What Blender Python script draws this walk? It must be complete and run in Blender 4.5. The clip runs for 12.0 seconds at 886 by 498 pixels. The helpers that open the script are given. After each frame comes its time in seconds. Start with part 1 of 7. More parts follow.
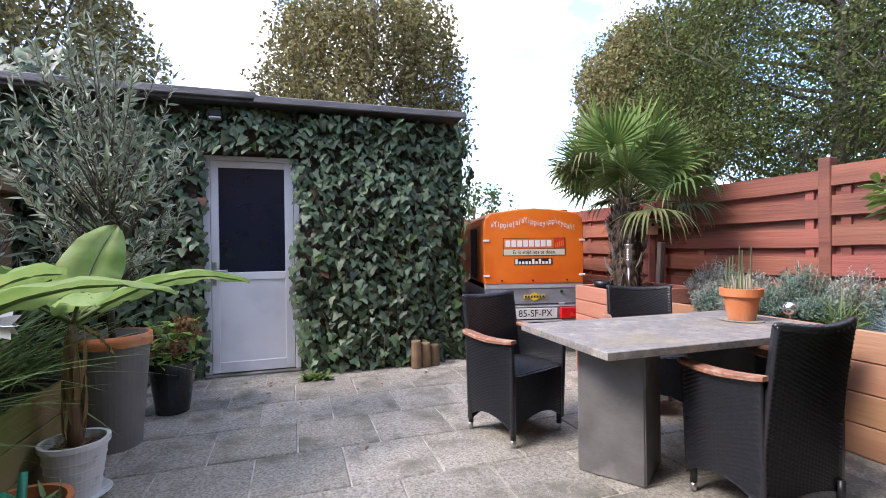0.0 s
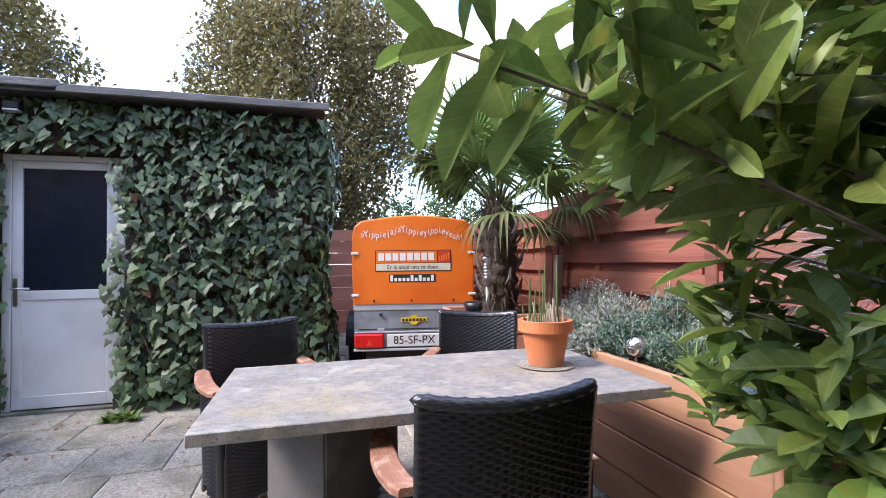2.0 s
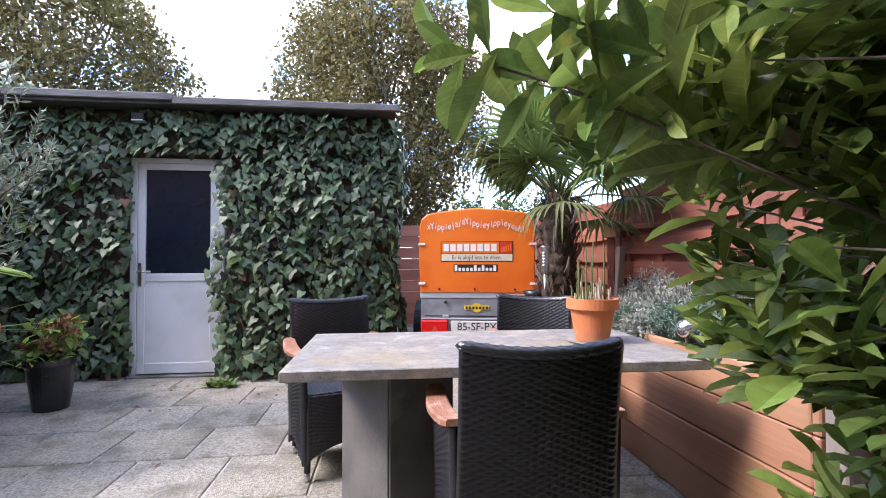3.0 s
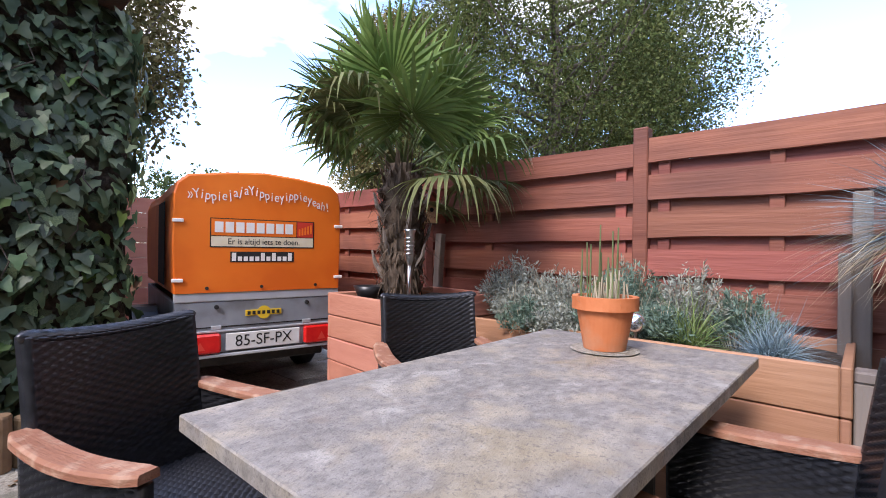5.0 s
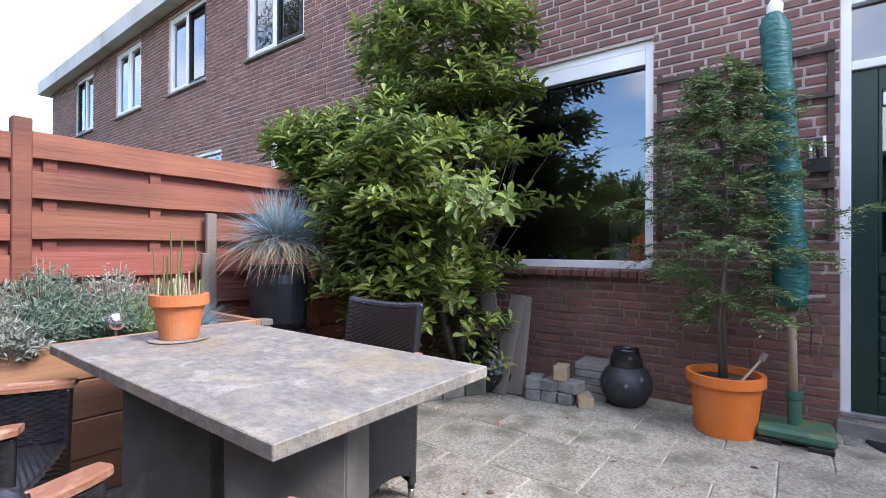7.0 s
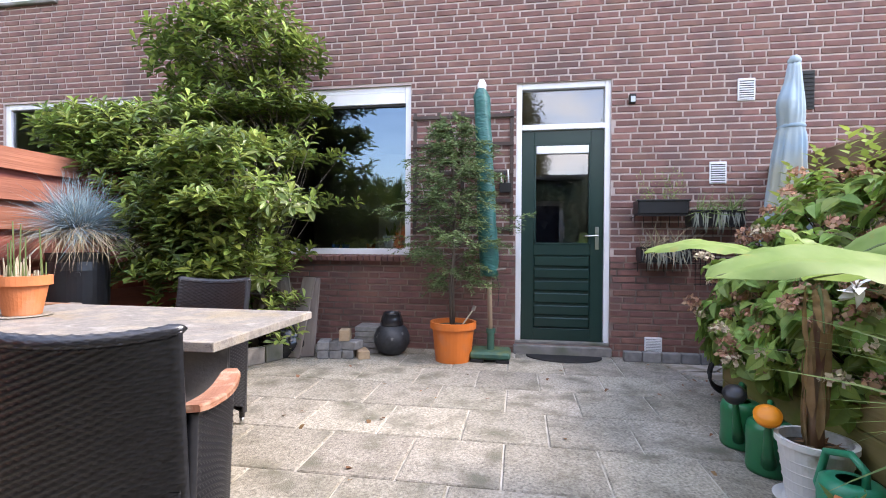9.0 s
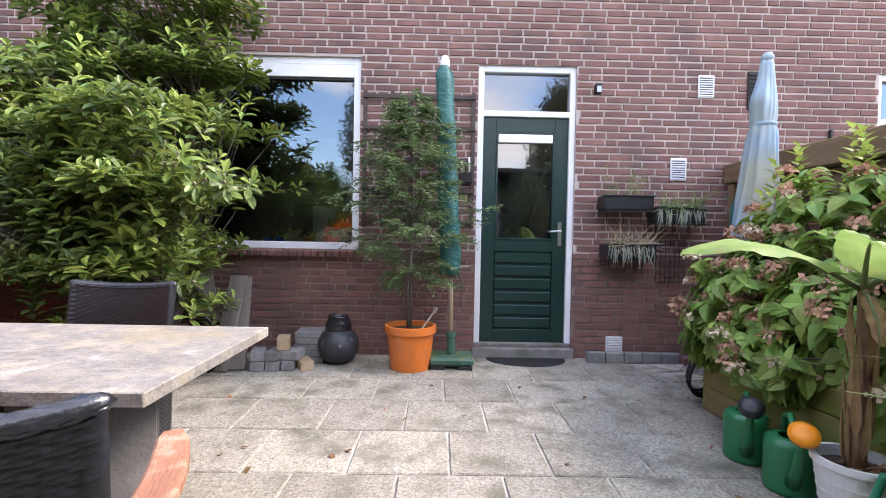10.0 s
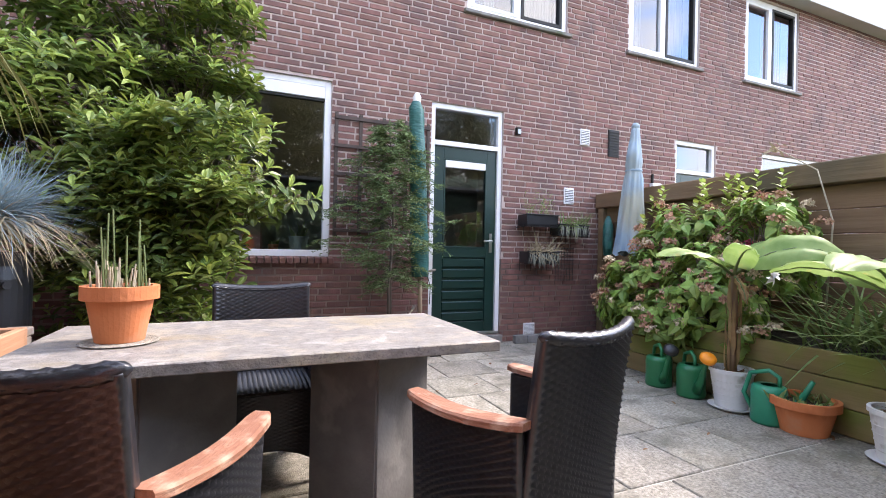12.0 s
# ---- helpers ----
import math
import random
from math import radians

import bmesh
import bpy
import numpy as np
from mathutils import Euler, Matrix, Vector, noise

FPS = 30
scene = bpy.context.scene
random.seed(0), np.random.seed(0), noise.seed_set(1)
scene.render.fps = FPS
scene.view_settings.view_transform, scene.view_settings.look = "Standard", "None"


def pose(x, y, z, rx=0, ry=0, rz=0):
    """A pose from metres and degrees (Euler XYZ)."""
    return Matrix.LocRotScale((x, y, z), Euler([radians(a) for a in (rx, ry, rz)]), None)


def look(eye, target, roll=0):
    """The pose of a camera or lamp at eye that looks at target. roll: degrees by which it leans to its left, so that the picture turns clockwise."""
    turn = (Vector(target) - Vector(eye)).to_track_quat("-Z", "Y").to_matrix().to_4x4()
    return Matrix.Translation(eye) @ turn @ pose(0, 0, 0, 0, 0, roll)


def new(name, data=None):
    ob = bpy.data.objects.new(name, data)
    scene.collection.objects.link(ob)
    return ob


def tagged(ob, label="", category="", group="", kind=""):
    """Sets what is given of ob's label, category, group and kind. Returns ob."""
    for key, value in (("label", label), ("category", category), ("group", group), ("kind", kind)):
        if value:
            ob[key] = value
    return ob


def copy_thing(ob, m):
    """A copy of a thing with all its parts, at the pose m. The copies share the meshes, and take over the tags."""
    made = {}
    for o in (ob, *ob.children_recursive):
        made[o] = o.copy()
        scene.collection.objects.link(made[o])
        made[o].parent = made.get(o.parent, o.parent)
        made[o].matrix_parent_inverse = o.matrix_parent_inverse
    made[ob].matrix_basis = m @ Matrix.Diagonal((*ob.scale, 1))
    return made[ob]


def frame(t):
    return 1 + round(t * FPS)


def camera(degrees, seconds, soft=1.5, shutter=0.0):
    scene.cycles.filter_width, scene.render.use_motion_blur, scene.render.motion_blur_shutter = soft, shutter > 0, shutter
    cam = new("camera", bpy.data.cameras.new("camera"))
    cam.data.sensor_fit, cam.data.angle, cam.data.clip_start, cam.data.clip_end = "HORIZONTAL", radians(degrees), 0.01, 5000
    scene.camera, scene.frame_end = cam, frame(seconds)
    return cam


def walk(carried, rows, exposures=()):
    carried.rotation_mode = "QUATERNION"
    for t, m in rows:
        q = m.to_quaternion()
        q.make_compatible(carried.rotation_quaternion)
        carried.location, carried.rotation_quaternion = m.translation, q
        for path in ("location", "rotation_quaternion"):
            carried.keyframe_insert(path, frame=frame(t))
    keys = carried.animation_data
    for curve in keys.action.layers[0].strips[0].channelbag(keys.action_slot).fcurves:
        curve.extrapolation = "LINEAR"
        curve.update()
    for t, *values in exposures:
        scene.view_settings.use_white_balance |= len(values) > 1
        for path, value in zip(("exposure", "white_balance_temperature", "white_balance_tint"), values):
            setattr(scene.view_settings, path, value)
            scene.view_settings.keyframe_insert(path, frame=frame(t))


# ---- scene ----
cam = camera(87.1, 12.0, soft=0.95)
PATH = [
    (0, (0.683, 0.839, 1.207), (1.293, 2.744, 1.194), -0.7),
    (0.5, (1.188, 1.235, 1.181), (1.831, 3.128, 1.163), -1.0),
    (1, (1.725, 1.478, 1.224), (2.41, 3.356, 1.213), -1.2),
    (1.5, (2.171, 1.389, 1.225), (2.875, 3.261, 1.248), -1.2),
    (2, (2.294, 1.152, 1.193), (2.821, 3.081, 1.238), -0.7),
    (2.5, (2.313, 0.92, 1.131), (2.616, 2.896, 1.181), -0.3),
    (2.7, (2.342, 0.869, 1.12), (2.572, 2.855, 1.17), -0.1),
    (4.3, (1.885, 1.904, 1.085), (2.348, 3.85, 1.083), 0.7),
    (4.5, (1.81, 2.028, 1.091), (2.577, 3.875, 1.09), 0.8),
    (5, (1.604, 2.256, 1.092), (3.083, 3.602, 1.095), 0.7),
    (5.5, (1.54, 2.633, 1.095), (3.479, 3.122, 1.088), 0.7),
    (6, (1.534, 3.027, 1.088), (3.505, 2.689, 1.079), 0.7),
    (6.5, (1.44, 3.404, 1.112), (3.112, 2.308, 1.112), 0.4),
    (7, (1.137, 3.848, 1.122), (2.348, 2.257, 1.13), 0.3),
    (7.2, (1.065, 3.999, 1.131), (2.125, 2.303, 1.138), 0.3),
    (8.8, (0.89, 4.782, 1.084), (1.285, 2.821, 1.076), 0.4),
    (9, (0.887, 4.82, 1.094), (1.21, 2.847, 1.076), 0.4),
    (9.5, (0.947, 4.742, 1.099), (1.053, 2.745, 1.071), 0.6),
    (10, (1.288, 4.394, 1.11), (1.262, 2.394, 1.063), 1.1),
    (10.5, (1.689, 4.149, 1.074), (1.57, 2.153, 1.043), 1.6),
    (11, (2.178, 4.325, 1.149), (1.823, 2.357, 1.123), 1.8),
    (11.5, (2.561, 4.673, 1.088), (1.925, 2.777, 1.099), 1.4),
    (12, (2.859, 4.834, 1.076), (2.062, 3.0, 1.081), 1.2),
]
EXPOSURES = [(0.0, 1.4, 6650, 20), (1.5, 1.45, 6500, 17), (2.5, 1.7, 6600, 20), (4.5, 1.35, 6700, 21), (5.5, 1.05, 6750, 20), (6.0, 1.1, 6650, 17), (6.5, 1.3, 6600, 17), (7.0, 1.5, 6600, 17), (9.0, 1.9, 7250, 19), (12.0, 1.93, 7250, 19)]
walk(cam, [(t, look(eye, target, roll)) for t, eye, target, roll in PATH], EXPOSURES)

# ---- world and sun ----
SUN_EL, SUN_AZ = 45.0, 263.0
world = bpy.data.worlds.new("overcast_sky")
scene.world = world
world.use_nodes = True
wn, wl = world.node_tree.nodes, world.node_tree.links
wn.clear()
w_out = wn.new("ShaderNodeOutputWorld")
w_bg = wn.new("ShaderNodeBackground")
w_sky = wn.new("ShaderNodeTexSky")
w_sky.sky_type, w_sky.sun_disc = "NISHITA", False
w_sky.sun_elevation, w_sky.sun_rotation = radians(SUN_EL), radians(SUN_AZ)
w_sky.air_density, w_sky.dust_density = 1.2, 0.6
w_co = wn.new("ShaderNodeTexCoord")
w_map = wn.new("ShaderNodeMapping")
w_map.inputs["Scale"].default_value = (1.0, 1.0, 2.2)
w_map.inputs["Location"].default_value = (0.35, 0.1, 0.4)
w_noise = wn.new("ShaderNodeTexNoise")
w_noise.inputs["Scale"].default_value, w_noise.inputs["Detail"].default_value = 2.1, 6.0
w_noise.inputs["Roughness"].default_value = 0.52
w_ramp = wn.new("ShaderNodeValToRGB")
w_ramp.color_ramp.elements[0].position, w_ramp.color_ramp.elements[1].position = 0.48, 0.60
w_mix = wn.new("ShaderNodeMixRGB")
w_mix.inputs["Color2"].default_value = (13.0, 13.4, 14.2, 1)
wl.new(w_co.outputs["Generated"], w_map.inputs["Vector"])
wl.new(w_map.outputs["Vector"], w_noise.inputs["Vector"])
wl.new(w_noise.outputs["Fac"], w_ramp.inputs["Fac"])
wl.new(w_ramp.outputs["Color"], w_mix.inputs["Fac"])
w_gain = wn.new("ShaderNodeMixRGB")
w_gain.blend_type = "MULTIPLY"
w_gain.inputs["Fac"].default_value = 1.0
w_gain.inputs["Color2"].default_value = (1.9, 2.3, 2.8, 1)
wl.new(w_sky.outputs["Color"], w_gain.inputs["Color1"])
wl.new(w_gain.outputs["Color"], w_mix.inputs["Color1"])
wl.new(w_mix.outputs["Color"], w_bg.inputs["Color"])
w_bg.inputs["Strength"].default_value = 0.105
wl.new(w_bg.outputs["Background"], w_out.inputs["Surface"])

sun = new("sun", bpy.data.lights.new("sun", "SUN"))
sun.data.energy, sun.data.angle, sun.data.color = 1.9, radians(18), (1.0, 0.96, 0.9)
sun_way = Vector((math.sin(radians(SUN_AZ)) * math.cos(radians(SUN_EL)), math.cos(radians(SUN_AZ)) * math.cos(radians(SUN_EL)), math.sin(radians(SUN_EL))))
sun.matrix_world = look(sun_way * 30, (0, 0, 0))

# ---- materials ----


def material(name, c1, c2=None, scale=6.0, rough=0.7, metal=0.0, bump=0.0, bump_scale=60.0, vary=0.0, stain=None, stain_scale=1.5, stain_at=(0.5, 0.65), stretch=(1, 1, 1), spec=0.5, thin=0.0, wet=None):
    """A surface with grain (c1 to c2), stains of their own shape, fine relief and a piece-by-piece change of tone."""
    m = bpy.data.materials.new(name)
    m.use_nodes = True
    n, l = m.node_tree.nodes, m.node_tree.links
    n.clear()
    out = n.new("ShaderNodeOutputMaterial")
    p = n.new("ShaderNodeBsdfPrincipled")
    p.inputs["Roughness"].default_value, p.inputs["Metallic"].default_value = rough, metal
    p.inputs["Specular IOR Level"].default_value = spec
    co = n.new("ShaderNodeTexCoord")
    mp = n.new("ShaderNodeMapping")
    mp.inputs["Scale"].default_value = stretch
    l.new(co.outputs["Object"], mp.inputs["Vector"])
    oi, geo = n.new("ShaderNodeObjectInfo"), n.new("ShaderNodeNewGeometry")
    add = n.new("ShaderNodeMath")
    add.operation = "ADD"
    l.new(oi.outputs["Random"], add.inputs[0])
    l.new(geo.outputs["Random Per Island"], add.inputs[1])
    fr = n.new("ShaderNodeMath")
    fr.operation = "FRACT"
    l.new(add.outputs[0], fr.inputs[0])
    nz = n.new("ShaderNodeTexNoise")
    nz.noise_dimensions = "4D"
    nz.inputs["Scale"].default_value, nz.inputs["Detail"].default_value = scale, 5.0
    l.new(mp.outputs["Vector"], nz.inputs["Vector"])
    wm = n.new("ShaderNodeMath")
    wm.operation = "MULTIPLY"
    wm.inputs[1].default_value = 37.0
    l.new(oi.outputs["Random"], wm.inputs[0])
    l.new(wm.outputs[0], nz.inputs["W"])
    ramp = n.new("ShaderNodeValToRGB")
    ramp.color_ramp.elements[0].position, ramp.color_ramp.elements[1].position = 0.32, 0.68
    ramp.color_ramp.elements[0].color = (*c1, 1)
    ramp.color_ramp.elements[1].color = (*(c2 or c1), 1)
    l.new(nz.outputs["Fac"], ramp.inputs["Fac"])
    colour = ramp.outputs["Color"]
    if vary:
        hsv = n.new("ShaderNodeHueSaturation")
        mr = n.new("ShaderNodeMapRange")
        mr.inputs["To Min"].default_value, mr.inputs["To Max"].default_value = 1 - vary, 1 + vary
        l.new(fr.outputs[0], mr.inputs["Value"])
        l.new(mr.outputs["Result"], hsv.inputs["Value"])
        mr2 = n.new("ShaderNodeMapRange")
        mr2.inputs["To Min"].default_value, mr2.inputs["To Max"].default_value = 0.5 - vary * 0.05, 0.5 + vary * 0.05
        f2 = n.new("ShaderNodeMath")
        f2.operation = "MULTIPLY"
        f2.inputs[1].default_value = 7.31
        f3 = n.new("ShaderNodeMath")
        f3.operation = "FRACT"
        l.new(fr.outputs[0], f2.inputs[0])
        l.new(f2.outputs[0], f3.inputs[0])
        l.new(f3.outputs[0], mr2.inputs["Value"])
        l.new(mr2.outputs["Result"], hsv.inputs["Hue"])
        l.new(colour, hsv.inputs["Color"])
        colour = hsv.outputs["Color"]
    if stain:
        sn = n.new("ShaderNodeTexNoise")
        sn.noise_dimensions = "4D"
        sn.inputs["Scale"].default_value, sn.inputs["Detail"].default_value = stain_scale, 4.0
        l.new(co.outputs["Object"], sn.inputs["Vector"])
        l.new(wm.outputs[0], sn.inputs["W"])
        sr = n.new("ShaderNodeMapRange")
        sr.inputs["From Min"].default_value, sr.inputs["From Max"].default_value = stain_at
        l.new(sn.outputs["Fac"], sr.inputs["Value"])
        mx = n.new("ShaderNodeMixRGB")
        mx.inputs["Color2"].default_value = (*stain, 1)
        l.new(sr.outputs["Result"], mx.inputs["Fac"])
        l.new(colour, mx.inputs["Color1"])
        colour = mx.outputs["Color"]
    l.new(colour, p.inputs["Base Color"])
    if wet is not None:
        rr = n.new("ShaderNodeMapRange")
        rr.inputs["To Min"].default_value, rr.inputs["To Max"].default_value = rough, wet
        l.new(nz.outputs["Fac"], rr.inputs["Value"])
        l.new(rr.outputs["Result"], p.inputs["Roughness"])
    if bump:
        bn = n.new("ShaderNodeTexNoise")
        bn.inputs["Scale"].default_value, bn.inputs["Detail"].default_value = bump_scale, 3.0
        l.new(mp.outputs["Vector"], bn.inputs["Vector"])
        bp = n.new("ShaderNodeBump")
        bp.inputs["Strength"].default_value, bp.inputs["Distance"].default_value = min(1.0, bump), 0.01
        l.new(bn.outputs["Fac"], bp.inputs["Height"])
        l.new(bp.outputs["Normal"], p.inputs["Normal"])
    if thin:
        tr = n.new("ShaderNodeBsdfTranslucent")
        l.new(colour, tr.inputs["Color"])
        mix = n.new("ShaderNodeMixShader")
        mix.inputs["Fac"].default_value = thin
        l.new(p.outputs["BSDF"], mix.inputs[1])
        l.new(tr.outputs["BSDF"], mix.inputs[2])
        l.new(mix.outputs["Shader"], out.inputs["Surface"])
    else:
        l.new(p.outputs["BSDF"], out.inputs["Surface"])
    return m


def speckle(m, colour, scale, at, amount):
    """Adds one more layer of blotches of its own shape to a surface's colour."""
    n, l = m.node_tree.nodes, m.node_tree.links
    p = [q for q in n if q.bl_idname == "ShaderNodeBsdfPrincipled"][0]
    old = p.inputs["Base Color"].links[0].from_socket
    co, nz = n.new("ShaderNodeTexCoord"), n.new("ShaderNodeTexNoise")
    nz.inputs["Scale"].default_value, nz.inputs["Detail"].default_value, nz.inputs["Distortion"].default_value = scale, 6.0, 0.6
    l.new(co.outputs["Object"], nz.inputs["Vector"])
    mr = n.new("ShaderNodeMapRange")
    mr.inputs["From Min"].default_value, mr.inputs["From Max"].default_value = at
    mr.inputs["To Max"].default_value = amount
    l.new(nz.outputs["Fac"], mr.inputs["Value"])
    mx = n.new("ShaderNodeMixRGB")
    mx.inputs["Color2"].default_value = (*colour, 1)
    l.new(mr.outputs["Result"], mx.inputs["Fac"])
    l.new(old, mx.inputs["Color1"])
    l.new(mx.outputs["Color"], p.inputs["Base Color"])


def veined(m, name, pitch, colour, amount):
    """A copy of a leaf's surface with a pale midrib along y and slanting side veins."""
    c = m.copy()
    c.name = name
    n, l = c.node_tree.nodes, c.node_tree.links
    p = [q for q in n if q.bl_idname == "ShaderNodeBsdfPrincipled"][0]
    old = p.inputs["Base Color"].links[0].from_socket

    def sums(kind, a, b=None):
        q = n.new("ShaderNodeMath")
        q.operation = kind
        for k, value in enumerate((a, b)):
            if value is None:
                continue
            if isinstance(value, float):
                q.inputs[k].default_value = value
            else:
                l.new(value, q.inputs[k])
        return q.outputs[0]

    def ramp(value, lo, hi, top):
        q = n.new("ShaderNodeMapRange")
        q.inputs["From Min"].default_value, q.inputs["From Max"].default_value, q.inputs["To Max"].default_value = lo, hi, top
        l.new(value, q.inputs["Value"])
        return q.outputs["Result"]

    co, xyz = n.new("ShaderNodeTexCoord"), n.new("ShaderNodeSeparateXYZ")
    l.new(co.outputs["Object"], xyz.inputs["Vector"])
    side = sums("ABSOLUTE", xyz.outputs["X"])
    rib = sums("SUBTRACT", 1.0, ramp(side, 0.0005, 0.0019, 1.0))
    wave = sums("SINE", sums("MULTIPLY", sums("SUBTRACT", xyz.outputs["Y"], sums("MULTIPLY", side, 0.9)), 2 * math.pi / pitch))
    lines = sums("MULTIPLY", sums("MAXIMUM", rib, ramp(wave, 0.80, 1.0, 0.55)), amount)
    mx = n.new("ShaderNodeMixRGB")
    mx.inputs["Color2"].default_value = (*colour, 1)
    l.new(lines, mx.inputs["Fac"])
    l.new(old, mx.inputs["Color1"])
    l.new(mx.outputs["Color"], p.inputs["Base Color"])
    return c


def glass_material(name, tint, ior):
    """Window glass: clear, with a mirror gloss that follows the angle."""
    m = bpy.data.materials.new(name)
    m.use_nodes = True
    n, l = m.node_tree.nodes, m.node_tree.links
    n.clear()
    out = n.new("ShaderNodeOutputMaterial")
    tr, gl = n.new("ShaderNodeBsdfTransparent"), n.new("ShaderNodeBsdfGlossy")
    tr.inputs["Color"].default_value = (*tint, 1)
    gl.inputs["Roughness"].default_value = 0.0
    gl.inputs["Color"].default_value = (0.9, 0.95, 1.0, 1)
    fr = n.new("ShaderNodeFresnel")
    fr.inputs["IOR"].default_value = ior
    mix = n.new("ShaderNodeMixShader")
    l.new(fr.outputs["Fac"], mix.inputs["Fac"])
    l.new(tr.outputs["BSDF"], mix.inputs[1])
    l.new(gl.outputs["BSDF"], mix.inputs[2])
    l.new(mix.outputs["Shader"], out.inputs["Surface"])
    return m


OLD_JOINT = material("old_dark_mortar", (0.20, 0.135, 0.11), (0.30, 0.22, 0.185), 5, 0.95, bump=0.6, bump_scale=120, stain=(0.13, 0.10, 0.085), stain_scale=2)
BRICK = material("brick_clay", (0.165, 0.078, 0.065), (0.235, 0.115, 0.092), 9, 0.88, bump=0.5, bump_scale=90, vary=0.15, stain=(0.135, 0.072, 0.064), stain_scale=3)
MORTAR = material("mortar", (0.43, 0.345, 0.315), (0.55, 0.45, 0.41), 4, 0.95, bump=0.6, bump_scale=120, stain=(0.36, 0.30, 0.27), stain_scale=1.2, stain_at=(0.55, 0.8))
TILE = material("concrete_paving", (0.20, 0.182, 0.145), (0.47, 0.428, 0.355), 70, 0.9, bump=0.9, bump_scale=160, vary=0.15, stain=(0.15, 0.142, 0.105), stain_scale=4.2, stain_at=(0.48, 0.70))
speckle(TILE, (0.12, 0.12, 0.075), 1.6, (0.54, 0.72), 0.32)
speckle(TILE, (0.10, 0.095, 0.08), 60.0, (0.60, 0.68), 0.55)
speckle(TILE, (0.45, 0.415, 0.35), 22.0, (0.60, 0.72), 0.55)
SAND = material("joint_sand", (0.26, 0.24, 0.19), (0.58, 0.54, 0.47), 9, 0.95, bump=0.6, bump_scale=90)
# Soil colour; on the ivy's backing sheet it is painted shade.
SOIL_AND_IVY_SHADE = material("dark_soil_and_ivy_shade", (0.03, 0.022, 0.016), (0.075, 0.055, 0.04), 30, 0.95, bump=1.0, bump_scale=60)
GRASS_GROUND = material("rough_ground", (0.05, 0.06, 0.025), (0.11, 0.10, 0.06), 0.6, 0.95, bump=0.5, bump_scale=8)
WHITE = material("white_paint", (0.74, 0.74, 0.75), (0.82, 0.82, 0.82), 3, 0.42, bump=0.03, stain=(0.62, 0.61, 0.58), stain_scale=2.2, stain_at=(0.55, 0.8))
FASCIA = material("fascia_paint", (0.40, 0.39, 0.35), (0.50, 0.49, 0.45), 1.2, 0.6, stain=(0.26, 0.25, 0.15), stain_scale=0.7, stain_at=(0.6, 0.72))
GREEN_DOOR = material("dark_green_paint", (0.006, 0.027, 0.022), (0.009, 0.034, 0.027), 3, 0.33, bump=0.05, bump_scale=25)
GREY_STEP = material("grey_stone", (0.16, 0.15, 0.14), (0.27, 0.25, 0.23), 12, 0.85, bump=0.5, bump_scale=80, stain=(0.10, 0.11, 0.07), stain_scale=3)
STEEL = material("brushed_steel", (0.55, 0.55, 0.55), (0.66, 0.66, 0.66), 30, 0.28, metal=1.0)
BLACK_PLASTIC = material("black_plastic", (0.012, 0.012, 0.014), (0.02, 0.02, 0.022), 6, 0.38, bump=0.05)
DARK_METAL = material("dark_metal", (0.02, 0.02, 0.02), (0.035, 0.033, 0.03), 20, 0.55, metal=0.6)
GLASS = glass_material("window_glass", (0.60, 0.65, 0.66), 2.25)
INTERIOR = material("interior_plaster", (0.34, 0.33, 0.31), (0.40, 0.38, 0.36), 2, 0.9)
CURTAIN = material("net_curtain", (0.24, 0.255, 0.27), (0.36, 0.375, 0.39), 5, 0.9, stretch=(6, 6, 0.4))
PINK = material("pink_curtain", (0.66, 0.15, 0.20), (0.76, 0.23, 0.27), 5, 0.9, stretch=(6, 6, 0.4))
RED_WOOD = material("red_stained_wood", (0.180, 0.052, 0.033), (0.290, 0.096, 0.060), 7, 0.75, bump=0.45, bump_scale=30, vary=0.2, stretch=(1, 0.10, 1.8), stain=(0.095, 0.038, 0.028), stain_scale=1.1, stain_at=(0.50, 0.72))
PLANTER_WOOD = material("planter_wood", (0.33, 0.155, 0.085), (0.43, 0.22, 0.13), 5, 0.7, bump=0.3, bump_scale=30, vary=0.1, stretch=(1, 0.12, 1.6), stain=(0.24, 0.15, 0.06), stain_scale=1.4, stain_at=(0.56, 0.75))
SALMON_WOOD = material("salmon_stained_wood", (0.40, 0.15, 0.095), (0.52, 0.23, 0.15), 5, 0.7, bump=0.3, bump_scale=30, vary=0.09, stretch=(0.3, 0.3, 1.6), stain=(0.30, 0.11, 0.07), stain_scale=2, stain_at=(0.55, 0.8))
BROWN_WOOD = material("brown_sleeper_wood", (0.16, 0.095, 0.048), (0.25, 0.16, 0.085), 5, 0.8, bump=0.5, bump_scale=25, vary=0.15, stretch=(1, 0.12, 1.6), stain=(0.10, 0.075, 0.04), stain_scale=1.2)
MOSS_WOOD = material("mossy_sleeper_wood", (0.175, 0.125, 0.050), (0.265, 0.195, 0.085), 5, 0.85, bump=0.5, bump_scale=25, vary=0.12, stretch=(1, 0.12, 1.6), stain=(0.14, 0.165, 0.028), stain_scale=2.0, stain_at=(0.44, 0.6))
GREY_WOOD = material("weathered_grey_wood", (0.15, 0.122, 0.10), (0.26, 0.215, 0.18), 5, 0.85, bump=0.5, bump_scale=30, vary=0.12, stretch=(1.5, 1.5, 0.14))
ARM_WOOD = material("worn_armrest_wood", (0.23, 0.092, 0.050), (0.33, 0.150, 0.088), 8, 0.8, bump=0.4, bump_scale=60, stretch=(2, 0.5, 2), stain=(0.40, 0.25, 0.17), stain_scale=22, stain_at=(0.50, 0.68))
